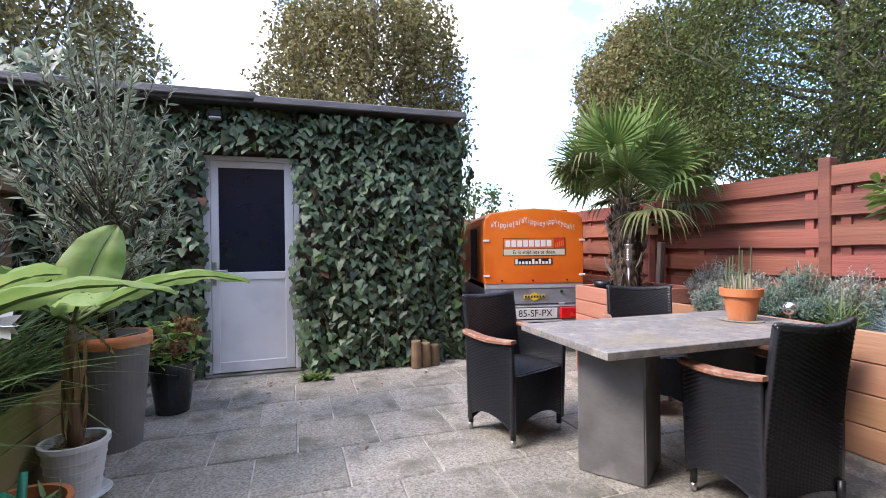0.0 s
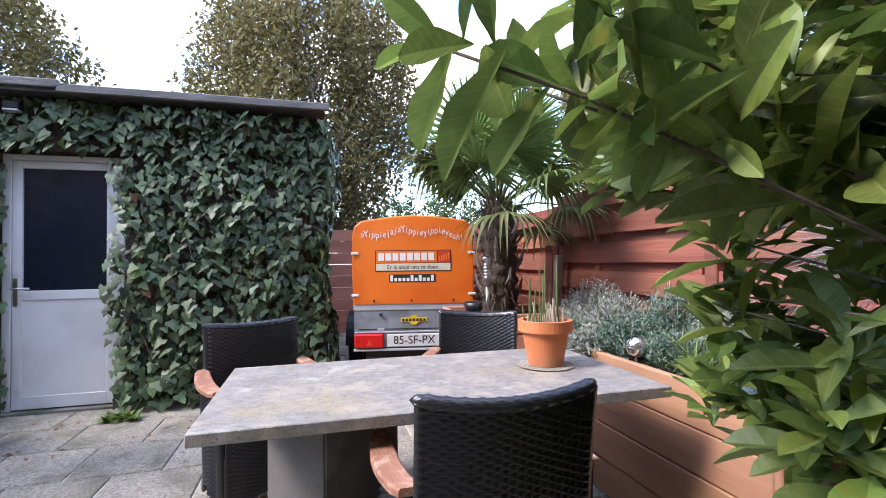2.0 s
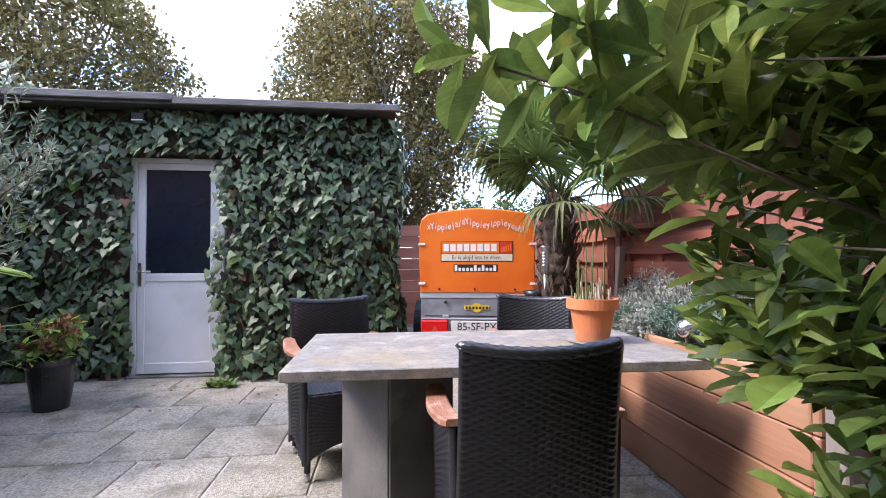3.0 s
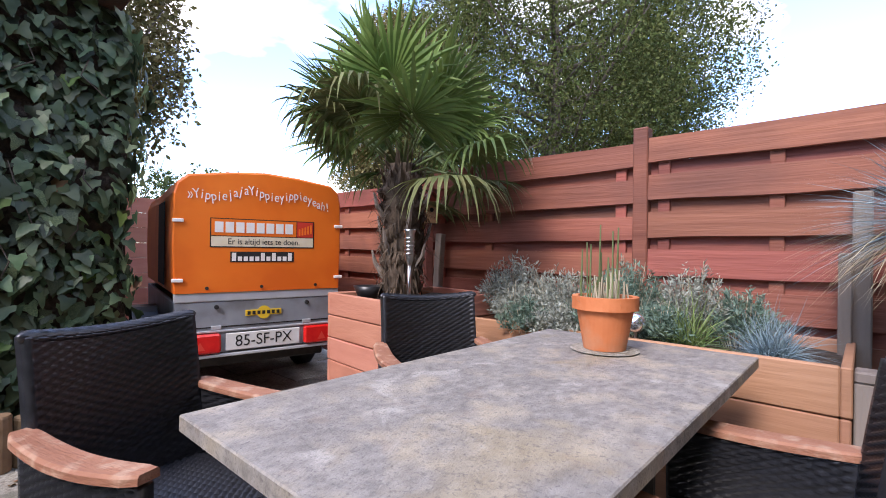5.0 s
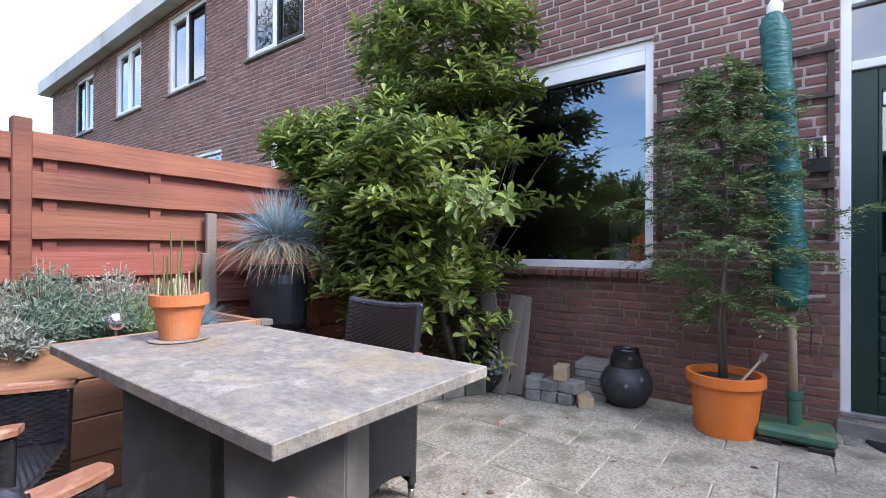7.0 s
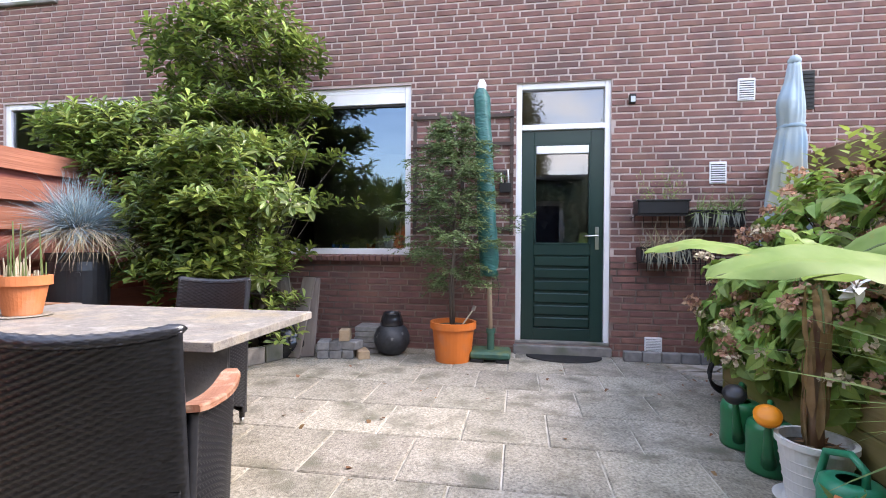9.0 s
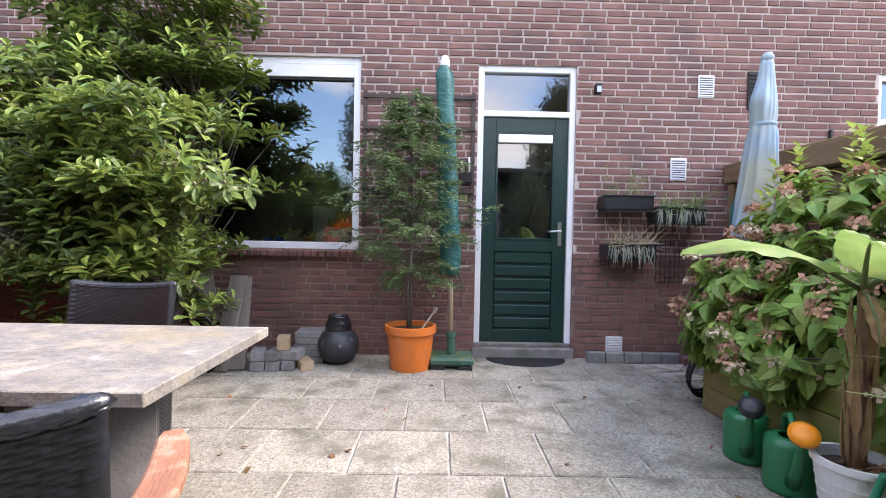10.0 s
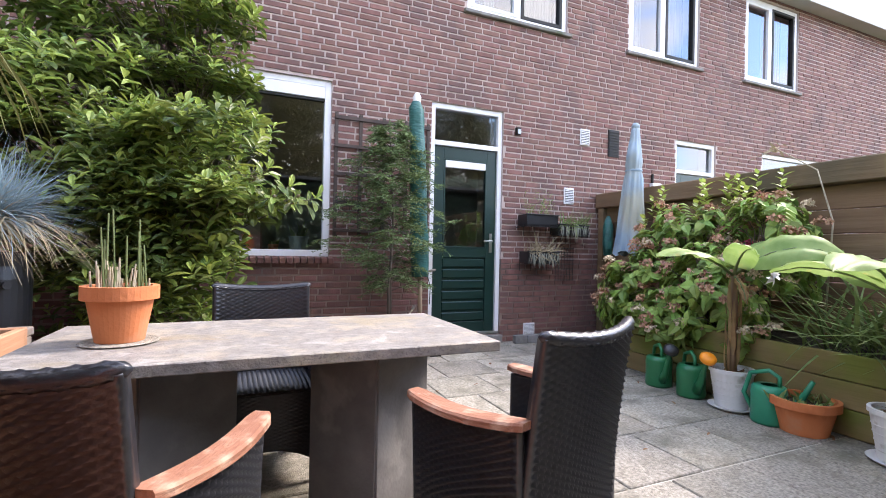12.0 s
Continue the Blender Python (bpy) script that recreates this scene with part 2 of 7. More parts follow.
TABLE_TOP = material("concrete_look_table", (0.160, 0.146, 0.130), (0.292, 0.268, 0.238), 34, 0.5, bump=0.3, bump_scale=150, stretch=(0.8, 1.2, 1), stain=(0.37, 0.315, 0.235), stain_scale=8, stain_at=(0.50, 0.72), wet=0.7)
speckle(TABLE_TOP, (0.13, 0.115, 0.10), 5.0, (0.50, 0.70), 0.35)
speckle(TABLE_TOP, (0.26, 0.17, 0.11), 12.0, (0.60, 0.70), 0.22)
speckle(TABLE_TOP, (0.34, 0.26, 0.13), 3.6, (0.56, 0.70), 0.45)
speckle(TABLE_TOP, (0.46, 0.43, 0.39), 6.5, (0.60, 0.68), 0.45)
speckle(TABLE_TOP, (0.095, 0.086, 0.078), 60.0, (0.58, 0.66), 0.38)
speckle(TABLE_TOP, (0.09, 0.08, 0.075), 130.0, (0.56, 0.68), 0.6)
TABLE_LEG = material("concrete_look_panel", (0.100, 0.095, 0.090), (0.160, 0.152, 0.145), 7, 0.55, bump=0.25, bump_scale=60, stain=(0.20, 0.192, 0.18), stain_scale=5, stain_at=(0.58, 0.66))
WICKER = material("black_wicker", (0.011, 0.012, 0.015), (0.026, 0.027, 0.032), 55, 0.30, bump=0.1, bump_scale=200, spec=0.7)
ORANGE_SHEET = material("orange_tarpaulin", (0.80, 0.16, 0.012), (0.86, 0.20, 0.02), 2.5, 0.45, bump=0.25, bump_scale=5, stain=(0.72, 0.13, 0.01), stain_scale=2)
TRAILER_GREY = material("galvanised_panel", (0.25, 0.28, 0.31), (0.33, 0.36, 0.39), 6, 0.45, metal=0.3, stain=(0.20, 0.21, 0.22), stain_scale=5)
PALE_METAL = material("pale_metal_rail", (0.45, 0.48, 0.51), (0.55, 0.58, 0.60), 6, 0.4, metal=0.3)
RED_LENS = material("red_lamp_lens", (0.55, 0.012, 0.012), (0.65, 0.02, 0.015), 30, 0.15)
RUBBER = material("rubber", (0.012, 0.012, 0.012), (0.022, 0.021, 0.02), 20, 0.75)
PLATE = material("plate_white", (0.62, 0.62, 0.60), (0.70, 0.70, 0.68), 4, 0.4)
INK_BLACK = material("black_print", (0.012, 0.012, 0.012))
INK_WHITE = material("white_print", (0.78, 0.75, 0.70), (0.82, 0.80, 0.76), 20, 0.6)
INK_CREAM = material("cream_print", (0.68, 0.60, 0.42), (0.74, 0.66, 0.50), 20, 0.6)
INK_RED = material("red_print", (0.62, 0.04, 0.02))
INK_YELLOW = material("yellow_print", (0.70, 0.46, 0.02))
TERRACOTTA = material("terracotta", (0.48, 0.135, 0.042), (0.60, 0.20, 0.075), 7, 0.75, bump=0.15, stain=(0.44, 0.24, 0.14), stain_scale=6, stain_at=(0.55, 0.75))
ORANGE_POT = material("orange_plastic", (0.62, 0.15, 0.022), (0.68, 0.18, 0.03), 5, 0.5, stain=(0.56, 0.16, 0.05), stain_scale=5)
GREY_POT = material("grey_glazed_clay", (0.13, 0.125, 0.12), (0.19, 0.18, 0.17), 4, 0.6, bump=0.1, stain=(0.24, 0.22, 0.20), stain_scale=3, stain_at=(0.55, 0.7))
BLACK_GLAZE = material("black_glaze", (0.012, 0.012, 0.014), (0.03, 0.03, 0.034), 9, 0.12)
SPECKLED = material("speckled_dark_clay", (0.018, 0.02, 0.024), (0.045, 0.048, 0.054), 22, 0.5, bump=0.2, stain=(0.16, 0.16, 0.15), stain_scale=18, stain_at=(0.66, 0.72))
WHITE_POT = material("white_plastic_pot", (0.62, 0.62, 0.60), (0.70, 0.70, 0.68), 6, 0.5, stain=(0.38, 0.35, 0.28), stain_scale=9, stain_at=(0.6, 0.7))
CAN_GREEN = material("green_plastic", (0.008, 0.14, 0.055), (0.012, 0.18, 0.07), 5, 0.35)
CAN_TEAL = material("teal_green_plastic", (0.008, 0.22, 0.12), (0.012, 0.26, 0.15), 5, 0.35)
ORANGE_BALL = material("bright_orange_plastic", (0.85, 0.26, 0.01), (0.9, 0.3, 0.02), 5, 0.4)
COVER_GREEN = material("green_cover_fabric", (0.012, 0.095, 0.085), (0.022, 0.14, 0.12), 12, 0.45, bump=0.9, bump_scale=22, stretch=(1, 1, 2.5))
BASE_GREEN = material("green_cast_base", (0.025, 0.085, 0.06), (0.045, 0.125, 0.085), 10, 0.6, stain=(0.10, 0.13, 0.05), stain_scale=7)
BLUE_CLOTH = material("faded_blue_cloth", (0.22, 0.32, 0.40), (0.32, 0.42, 0.49), 4, 0.85, bump=0.2, bump_scale=9, stain=(0.36, 0.37, 0.30), stain_scale=1.6, stain_at=(0.5, 0.66))
POLE_WOOD = material("pole_wood", (0.24, 0.17, 0.11), (0.34, 0.25, 0.17), 8, 0.6, stretch=(3, 3, 0.3))
TRELLIS = material("dark_brown_trellis", (0.05, 0.032, 0.026), (0.085, 0.058, 0.047), 9, 0.75, bump=0.3)
STONE_BLOCK = material("grey_paver_block", (0.17, 0.165, 0.16), (0.26, 0.25, 0.24), 20, 0.85, bump=0.5, vary=0.15)
YELLOW_BLOCK = material("sandy_paver_block", (0.36, 0.25, 0.15), (0.46, 0.34, 0.22), 20, 0.85, bump=0.5)
PALE_SLAB = material("pale_worn_slab", (0.34, 0.29, 0.24), (0.52, 0.46, 0.40), 14, 0.9, bump=0.5, bump_scale=80, stain=(0.22, 0.19, 0.14), stain_scale=6)
ROOFING = material("bitumen_roofing", (0.035, 0.034, 0.033), (0.07, 0.067, 0.063), 10, 0.85, bump=0.5)
ROOF_EDGE = material("weathered_roof_edge", (0.10, 0.095, 0.09), (0.22, 0.21, 0.20), 8, 0.8, bump=0.5, stretch=(0.3, 1, 1))
SHED_WALL = material("shed_wall_brick", (0.10, 0.075, 0.06), (0.16, 0.12, 0.10), 6, 0.9, bump=0.4)
DARK_BLIND = material("dark_blue_blind", (0.006, 0.009, 0.022), (0.008, 0.012, 0.028), 4, 0.25)
BARK = material("bark", (0.07, 0.055, 0.042), (0.14, 0.11, 0.085), 14, 0.9, bump=0.8, bump_scale=30, stretch=(1, 1, 0.25))
PALM_BARK = material("fibrous_palm_bark", (0.035, 0.024, 0.016), (0.12, 0.085, 0.058), 22, 0.95, bump=1.0, bump_scale=50, stretch=(1, 1, 0.3))
BANANA_STEM = material("banana_stem", (0.13, 0.075, 0.042), (0.28, 0.18, 0.105), 9, 0.7, bump=0.4, stretch=(2, 2, 0.2), stain=(0.16, 0.06, 0.04), stain_scale=4)


def leaf_material(name, c1, c2, rough=0.45, vary=0.25, thin=0.28, scale=12, stain=None, stain_at=(0.6, 0.7), spec=0.28):
    return material(name, c1, c2, scale, min(0.9, rough + 0.08), vary=vary, thin=thin, stain=stain, stain_scale=18, stain_at=stain_at, spec=spec)


IVY = leaf_material("ivy_leaf", (0.050, 0.084, 0.040), (0.118, 0.160, 0.080), 0.38, 0.65, 0.12, spec=0.35)
IVY_DRY = leaf_material("ivy_dry_leaf", (0.20, 0.10, 0.06), (0.26, 0.15, 0.09), 0.7, 0.3, 0.15)
IVY_YOUNG = leaf_material("ivy_young_leaf", (0.10, 0.17, 0.04), (0.15, 0.22, 0.06), 0.5, 0.3, 0.25)
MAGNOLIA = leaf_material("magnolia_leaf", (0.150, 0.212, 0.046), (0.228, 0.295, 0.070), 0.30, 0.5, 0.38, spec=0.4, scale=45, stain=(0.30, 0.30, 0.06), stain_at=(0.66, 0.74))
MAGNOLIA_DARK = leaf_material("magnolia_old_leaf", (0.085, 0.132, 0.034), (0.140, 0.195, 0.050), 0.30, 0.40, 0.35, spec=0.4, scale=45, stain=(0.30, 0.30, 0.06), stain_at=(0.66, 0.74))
MAGNOLIA_PALE = leaf_material("magnolia_young_leaf", (0.21, 0.29, 0.06), (0.29, 0.37, 0.09), 0.38, 0.25, 0.35)
BUD = material("fuzzy_bud", (0.20, 0.16, 0.11), (0.28, 0.23, 0.16), 30, 0.9)
HYDRANGEA = leaf_material("hydrangea_leaf", (0.185, 0.295, 0.062), (0.295, 0.42, 0.11), 0.42, 0.45, 0.35, spec=0.4)
HYDRANGEA_OLD = leaf_material("hydrangea_flower_faded", (0.36, 0.18, 0.115), (0.52, 0.33, 0.22), 0.85, 0.35, 0.2)
HYDRANGEA_PALE = leaf_material("hydrangea_flower_pale", (0.55, 0.44, 0.30), (0.62, 0.52, 0.38), 0.85, 0.25, 0.2)
PINK_FLOWER = leaf_material("pink_flower", (0.55, 0.07, 0.16), (0.65, 0.13, 0.22), 0.7, 0.2, 0.25)
BROWN_FLOWER = leaf_material("dried_brown_flower", (0.17, 0.085, 0.04), (0.27, 0.15, 0.08), 0.9, 0.35, 0.1)
BANANA = leaf_material("banana_leaf", (0.19, 0.31, 0.075), (0.32, 0.43, 0.15), 0.42, 0.1, 0.42, scale=9, stain=(0.36, 0.36, 0.10), stain_at=(0.62, 0.74))
BANANA_DRY = leaf_material("banana_dry_leaf", (0.24, 0.15, 0.07), (0.36, 0.25, 0.12), 0.7, 0.2, 0.3)
PALM = leaf_material("palm_frond", (0.085, 0.14, 0.036), (0.13, 0.19, 0.055), 0.4, 0.2, 0.18)
PALM_YOUNG = leaf_material("palm_young_frond", (0.11, 0.18, 0.042), (0.16, 0.23, 0.06), 0.4, 0.15, 0.2)
PALM_OLD = leaf_material("palm_old_frond", (0.085, 0.11, 0.04), (0.16, 0.16, 0.06), 0.6, 0.3, 0.2)
OLIVE = leaf_material("olive_leaf", (0.20, 0.235, 0.16), (0.34, 0.38, 0.27), 0.50, 0.35, 0.18)
LAVENDER = leaf_material("grey_herb_leaf", (0.21, 0.23, 0.19), (0.34, 0.36, 0.305), 0.75, 0.3, 0.15)
HERB = leaf_material("blue_green_herb_leaf", (0.10, 0.165, 0.125), (0.17, 0.24, 0.18), 0.7, 0.3, 0.15)
FESCUE = leaf_material("blue_fescue_blade", (0.20, 0.29, 0.33), (0.28, 0.37, 0.40), 0.6, 0.25, 0.15)
STRAW = leaf_material("straw_blade", (0.30, 0.24, 0.15), (0.42, 0.35, 0.23), 0.8, 0.25, 0.15)
STRAP = leaf_material("strap_leaf", (0.15, 0.225, 0.075), (0.24, 0.33, 0.12), 0.45, 0.25, 0.25)
CONIFER = leaf_material("feathery_conifer", (0.10, 0.155, 0.060), (0.17, 0.235, 0.095), 0.6, 0.35, 0.25)
TREE_BROWN = leaf_material("autumn_olive_foliage", (0.15, 0.135, 0.05), (0.24, 0.20, 0.085), 0.7, 0.4, 0.25)
TREE_GREEN = leaf_material("tree_foliage", (0.042, 0.066, 0.020), (0.08, 0.105, 0.03), 0.7, 0.45, 0.12)
TREE_DARK = leaf_material("dark_tree_foliage", (0.058, 0.080, 0.023), (0.125, 0.142, 0.042), 0.7, 0.5, 0.30)
MAGNOLIA_VEINED = veined(MAGNOLIA, "magnolia_veined_leaf", 0.013, (0.34, 0.40, 0.14), 0.6)
MAGNOLIA_DARK_VEINED = veined(MAGNOLIA_DARK, "magnolia_veined_old_leaf", 0.013, (0.26, 0.32, 0.11), 0.6)
MAGNOLIA_PALE_VEINED = veined(MAGNOLIA_PALE, "magnolia_veined_young_leaf", 0.012, (0.42, 0.48, 0.18), 0.6)
HYDRANGEA_VEINED = veined(HYDRANGEA, "hydrangea_veined_leaf", 0.014, (0.11, 0.19, 0.04), 0.55)
STEM_GREEN = material("green_stem", (0.09, 0.13, 0.04), (0.13, 0.17, 0.06), 8, 0.6)
DRY_STEM = material("dry_stem", (0.40, 0.34, 0.24), (0.52, 0.46, 0.34), 20, 0.8)
GLAZED_BLUE = material("blue_glazed_pot", (0.01, 0.10, 0.42), (0.015, 0.13, 0.5), 5, 0.2)
MINT = material("mint_pot", (0.30, 0.42, 0.40), (0.36, 0.48, 0.46), 5, 0.5)
RED_ROOF = material("red_painted_wood", (0.42, 0.05, 0.045), (0.5, 0.07, 0.06), 6, 0.6)
BIRD_WOOD = material("natural_wood", (0.40, 0.21, 0.10), (0.50, 0.28, 0.15), 6, 0.65, stretch=(2, 2, 0.4))
MIRROR_BALL = material("silvered_glass", (0.7, 0.72, 0.75), (0.75, 0.78, 0.8), 5, 0.08, metal=0.9)

# ---- shape helpers ----
MESHES = {}


def mesh_from(name, verts, faces, mat, smooth=False, uvs=None):
    me = bpy.data.meshes.new(name)
    me.from_pydata([tuple(v) for v in verts], [], [tuple(f) for f in faces])
    if uvs is not None:
        layer = me.uv_layers.new(name="UVMap")
        for loop in me.loops:
            layer.data[loop.index].uv = uvs[loop.vertex_index]
    if smooth:
        me.polygons.foreach_set("use_smooth", [True] * len(me.polygons))
    me.materials.append(mat)
    me.update()
    return me


def place(name, me, parent=None, m=None, label=""):
    ob = new(name, me)
    if parent is not None:
        ob.parent = parent
    if m is not None:
        ob.matrix_basis = m
    if label:
        ob["label"] = label
    return ob


def thing(name, label, category, at=None, group="", kind=""):
    ob = new(name)
    ob.empty_display_size = 0.1
    if at is not None:
        ob.matrix_basis = at
    return tagged(ob, label, category, group, kind)


def part(name, bm, mat, parent, label="", smooth=False, m=None):
    me = bpy.data.meshes.new(name)
    bm.normal_update()
    bm.to_mesh(me)
    bm.free()
    if smooth:
        me.polygons.foreach_set("use_smooth", [True] * len(me.polygons))
    me.materials.append(mat)
    return place(name, me, parent, m, label)


def add_box(bm, lo, hi, bevel=0.0):
    """A box from corner lo to corner hi, its edges worn by bevel."""
    made = bmesh.ops.create_cube(bm, size=1.0)["verts"]
    c = [(a + b) / 2 for a, b in zip(lo, hi)]
    s = [b - a for a, b in zip(lo, hi)]
    for v in made:
        v.co = Vector((c[0] + v.co.x * s[0], c[1] + v.co.y * s[1], c[2] + v.co.z * s[2]))
    if bevel:
        edges = list({e for v in made for e in v.link_edges})
        bmesh.ops.bevel(bm, geom=edges, offset=min(bevel, min(abs(a) for a in s) * 0.4), segments=1, affect="EDGES")
    return bm


def box_part(name, lo, hi, mat, parent, bevel=0.004, label="", m=None):
    return part(name, add_box(bmesh.new(), lo, hi, bevel), mat, parent, label, m=m)


def unit_box(key, size, mat, bevel=0.004):
    """A shared mesh of a box centred on its origin."""
    if key not in MESHES:
        bm = add_box(bmesh.new(), [-a / 2 for a in size], [a / 2 for a in size], bevel)
        me = bpy.data.meshes.new(key)
        bm.to_mesh(me)
        bm.free()
        me.materials.append(mat)
        MESHES[key] = me
    return MESHES[key]


def lathe(profile, segs=32, wobble=0.0):
    """A turned shape from (radius, height) pairs."""
    bm = bmesh.new()
    rings = []
    for r, z in profile:
        rings.append([bm.verts.new((r * math.cos(2 * math.pi * k / segs), r * math.sin(2 * math.pi * k / segs), z)) for k in range(segs)] if r > 1e-5 else [bm.verts.new((0, 0, z))])
    for a, b in zip(rings, rings[1:]):
        for k in range(segs):
            j = (k + 1) % segs
            if len(a) == 1 and len(b) > 1:
                bm.faces.new((a[0], b[k], b[j]))
            elif len(b) == 1 and len(a) > 1:
                bm.faces.new((a[k], a[j], b[0]))
            elif len(a) > 1:
                bm.faces.new((a[k], a[j], b[j], b[k]))
    bmesh.ops.recalc_face_normals(bm, faces=bm.faces)
    return bm


def add_tube(bm, points, radii, segs=8):
    """A round limb along points."""
    pts = [Vector(p) for p in points]
    if not isinstance(radii, (list, tuple)):
        radii = [radii] * len(pts)
    rings = []
    for i, p in enumerate(pts):
        way = (pts[min(i + 1, len(pts) - 1)] - pts[max(i - 1, 0)]).normalized()
        side = way.cross(Vector((0.31, 0.95, 0.07)))
        side = side.normalized() if side.length > 0.05 else way.cross(Vector((1, 0, 0))).normalized()
        up = side.cross(way)
        rings.append([bm.verts.new(p + radii[i] * (math.cos(2 * math.pi * k / segs) * side + math.sin(2 * math.pi * k / segs) * up)) for k in range(segs)])
    for a, b in zip(rings, rings[1:]):
        for k in range(segs):
            bm.faces.new((a[k], a[(k + 1) % segs], b[(k + 1) % segs], b[k]))
    bm.faces.new(rings[0][::-1])
    bm.faces.new(rings[-1])
    return bm


def pot_profile(r0, r1, h, rim=0.05, lip=0.012, wall=0.012, soil=0.04):
    """Outer wall, rim, inner wall down to the soil's level."""
    return [(0, 0), (r0, 0), (r0 + (r1 - r0) * (1 - rim / h), h - rim), (r1 + lip, h - rim), (r1 + lip, h), (r1 - wall, h), (r1 - wall - 0.004, h - soil - 0.02)]


def letters(name, text, size, mat, parent, m, squash=1.0):
    """Words in the built-in font, as a thin mesh."""
    cu = bpy.data.curves.new(name, "FONT")
    cu.body, cu.size, cu.align_x, cu.align_y, cu.extrude = text, size, "CENTER", "CENTER", 0.0006
    tmp = bpy.data.objects.new(name, cu)
    me = bpy.data.meshes.new_from_object(tmp)
    bpy.data.objects.remove(tmp)
    me.materials.clear()
    me.materials.append(mat)
    return place(name, me, parent, m @ Matrix.Diagonal((squash, 1, 1, 1)))


# ---- leaf helpers ----


def blade(length, width, bend=0.15, fold=0.12, rows=4, point=0.55):
    """A leaf along +y with its face to +z: a folded, bent blade."""
    v, f = [], []
    for i in range(rows + 1):
        s = i / rows
        w = width * 0.5 * max(0.04, math.sin(math.pi * s ** point) ** 0.8 if 0 < s < 1 else 0.04)
        y, z = length * s, -bend * length * s * s
        v += [(-w, y, z + fold * w * 2), (0, y, z), (w, y, z + fold * w * 2)]
    for i in range(rows):
        a = 3 * i
        f += [(a, a + 1, a + 4, a + 3), (a + 1, a + 2, a + 5, a + 4)]
    return np.array(v), f


def obovate(length, width, bend=0.15, fold=0.15, rows=7):
    """A broad leaf along +y, widest past its middle, with a blunt tip and a wavy rim."""
    v, f = [], []
    for i in range(rows + 1):
        s = i / rows
        w = width * 0.5 * (0.07 + 0.93 * max(0.0, math.sin(math.pi * min(1.0, s ** 1.45 * 0.97)) ** 0.75)) if s < 1 else width * 0.05
        y, z = length * s, -bend * length * s * s
        wave = 0.010 * length * math.sin(i * 2.1)
        v += [(-w, y, z + fold * w * 2 + wave), (0, y, z), (w, y, z + fold * w * 2 - wave)]
    for i in range(rows):
        a = 3 * i
        f += [(a, a + 1, a + 4, a + 3), (a + 1, a + 2, a + 5, a + 4)]
    return np.array(v), f


def lobed(size):
    """A five-pointed ivy leaf along +y, cupped a little."""
    rim = [(0.08, 0.0), (0.42, -0.12), (0.50, 0.22), (0.30, 0.40), (0.20, 0.72), (0, 1.0)]
    pts = [(0, 0.06)] + rim + [(-x, y) for x, y in rim[-2::-1]]
    v = [(0, 0.35, 0.02)] + [(x, y, -0.12 * (x * x + (y - 0.35) ** 2)) for x, y in pts]
    n = len(pts)
    f = [(0, 1 + k, 1 + (k + 1) % n) for k in range(n)]
    return np.array(v) * size, f


def diamond(length, width):
    return np.array([(0, 0, 0), (width / 2, length * 0.45, 0.04 * length), (0, length, -0.05 * length), (-width / 2, length * 0.45, 0.04 * length)]), [(0, 1, 2, 3)]


def aim(at, way, up, scale=1.0, roll=0.0):
    """The pose of a leaf that grows along way and faces up."""
    y = Vector(way).normalized()
    x = y.cross(Vector(up))
    x = x.normalized() if x.length > 1e-3 else Vector((1, 0, 0))
    z = x.cross(y)
    m = Matrix((x, y, z)).transposed().to_4x4()
    return Matrix.Translation(at) @ m @ pose(0, 0, 0, 0, roll, 0) @ Matrix.Diagonal((scale, scale, scale, 1))


def massed(ob):
    """Marks a mesh of parts too fine to pick apart."""
    ob["kind"] = "stuff"
    return ob


def joined(name, shapes, poses, mat, parent, smooth=True, label=""):
    """All leaves of one kind in one mesh. shapes: blades to pick from by turn."""
    verts, faces, base = [], [], 0
    for k, m in enumerate(poses):
        v, f = shapes[k % len(shapes)]
        a = np.array(m)
        verts.append(v @ a[:3, :3].T + a[:3, 3])
        faces += [tuple(base + i for i in q) for q in f]
        base += len(v)
    if not verts:
        return None
    ob = place(name, mesh_from(name, np.concatenate(verts), faces, mat, smooth), parent, label=label)
    ob["kind"] = "stuff"
    return ob


def single_leaves(name, shapes, poses, mat, parent, smooth=True):
    """Leaves that can be told apart, each an object on a shared mesh."""
    mesh = [mesh_from(name, v, f, mat, smooth) for v, f in shapes]
    for k, m in enumerate(poses):
        place(name, mesh[k % len(mesh)], parent, m)


RNG = random.Random(7)


def rnd(a=-1.0, b=1.0):
    return RNG.uniform(a, b)


def rvec():
    while True:
        v = Vector((rnd(), rnd(), rnd()))
        if 0.05 < v.length < 1:
            return v.normalized()

# ---- ground and house ----
G = mesh_from("ground", [(-150, -150, -0.035), (150, -150, -0.035), (150, 150, -0.035), (-150, 150, -0.035)], [(0, 1, 2, 3)], GRASS_GROUND)
ground = tagged(place("ground", G), "rough bare ground around the paved garden", "ground", kind="structure")

HOLES = [
    (0.0, 0.925, 0.09, 2.745), (2.03, 3.90, 0.985, 2.785),
    (-0.91, 0.51, 3.86, 5.20), (-3.32, -1.94, 3.84, 5.20), (-5.70, -4.34, 3.84, 5.20), (-11.2, -9.8, 3.84, 5.20),
    (6.45, 7.86, 4.02, 5.46), (9.17, 10.62, 4.03, 5.46), (11.92, 13.30, 4.04, 5.46), (14.80, 16.12, 4.04, 5.46),
    (-3.72, -2.87, 0.09, 2.745), (-6.6, -4.8, 0.985, 2.745), (5.35, 7.2, 0.985, 2.79), (8.62, 9.55, 0.09, 2.79),
]
HX0, HX1, HZ1 = -13.0, 18.25, 5.74


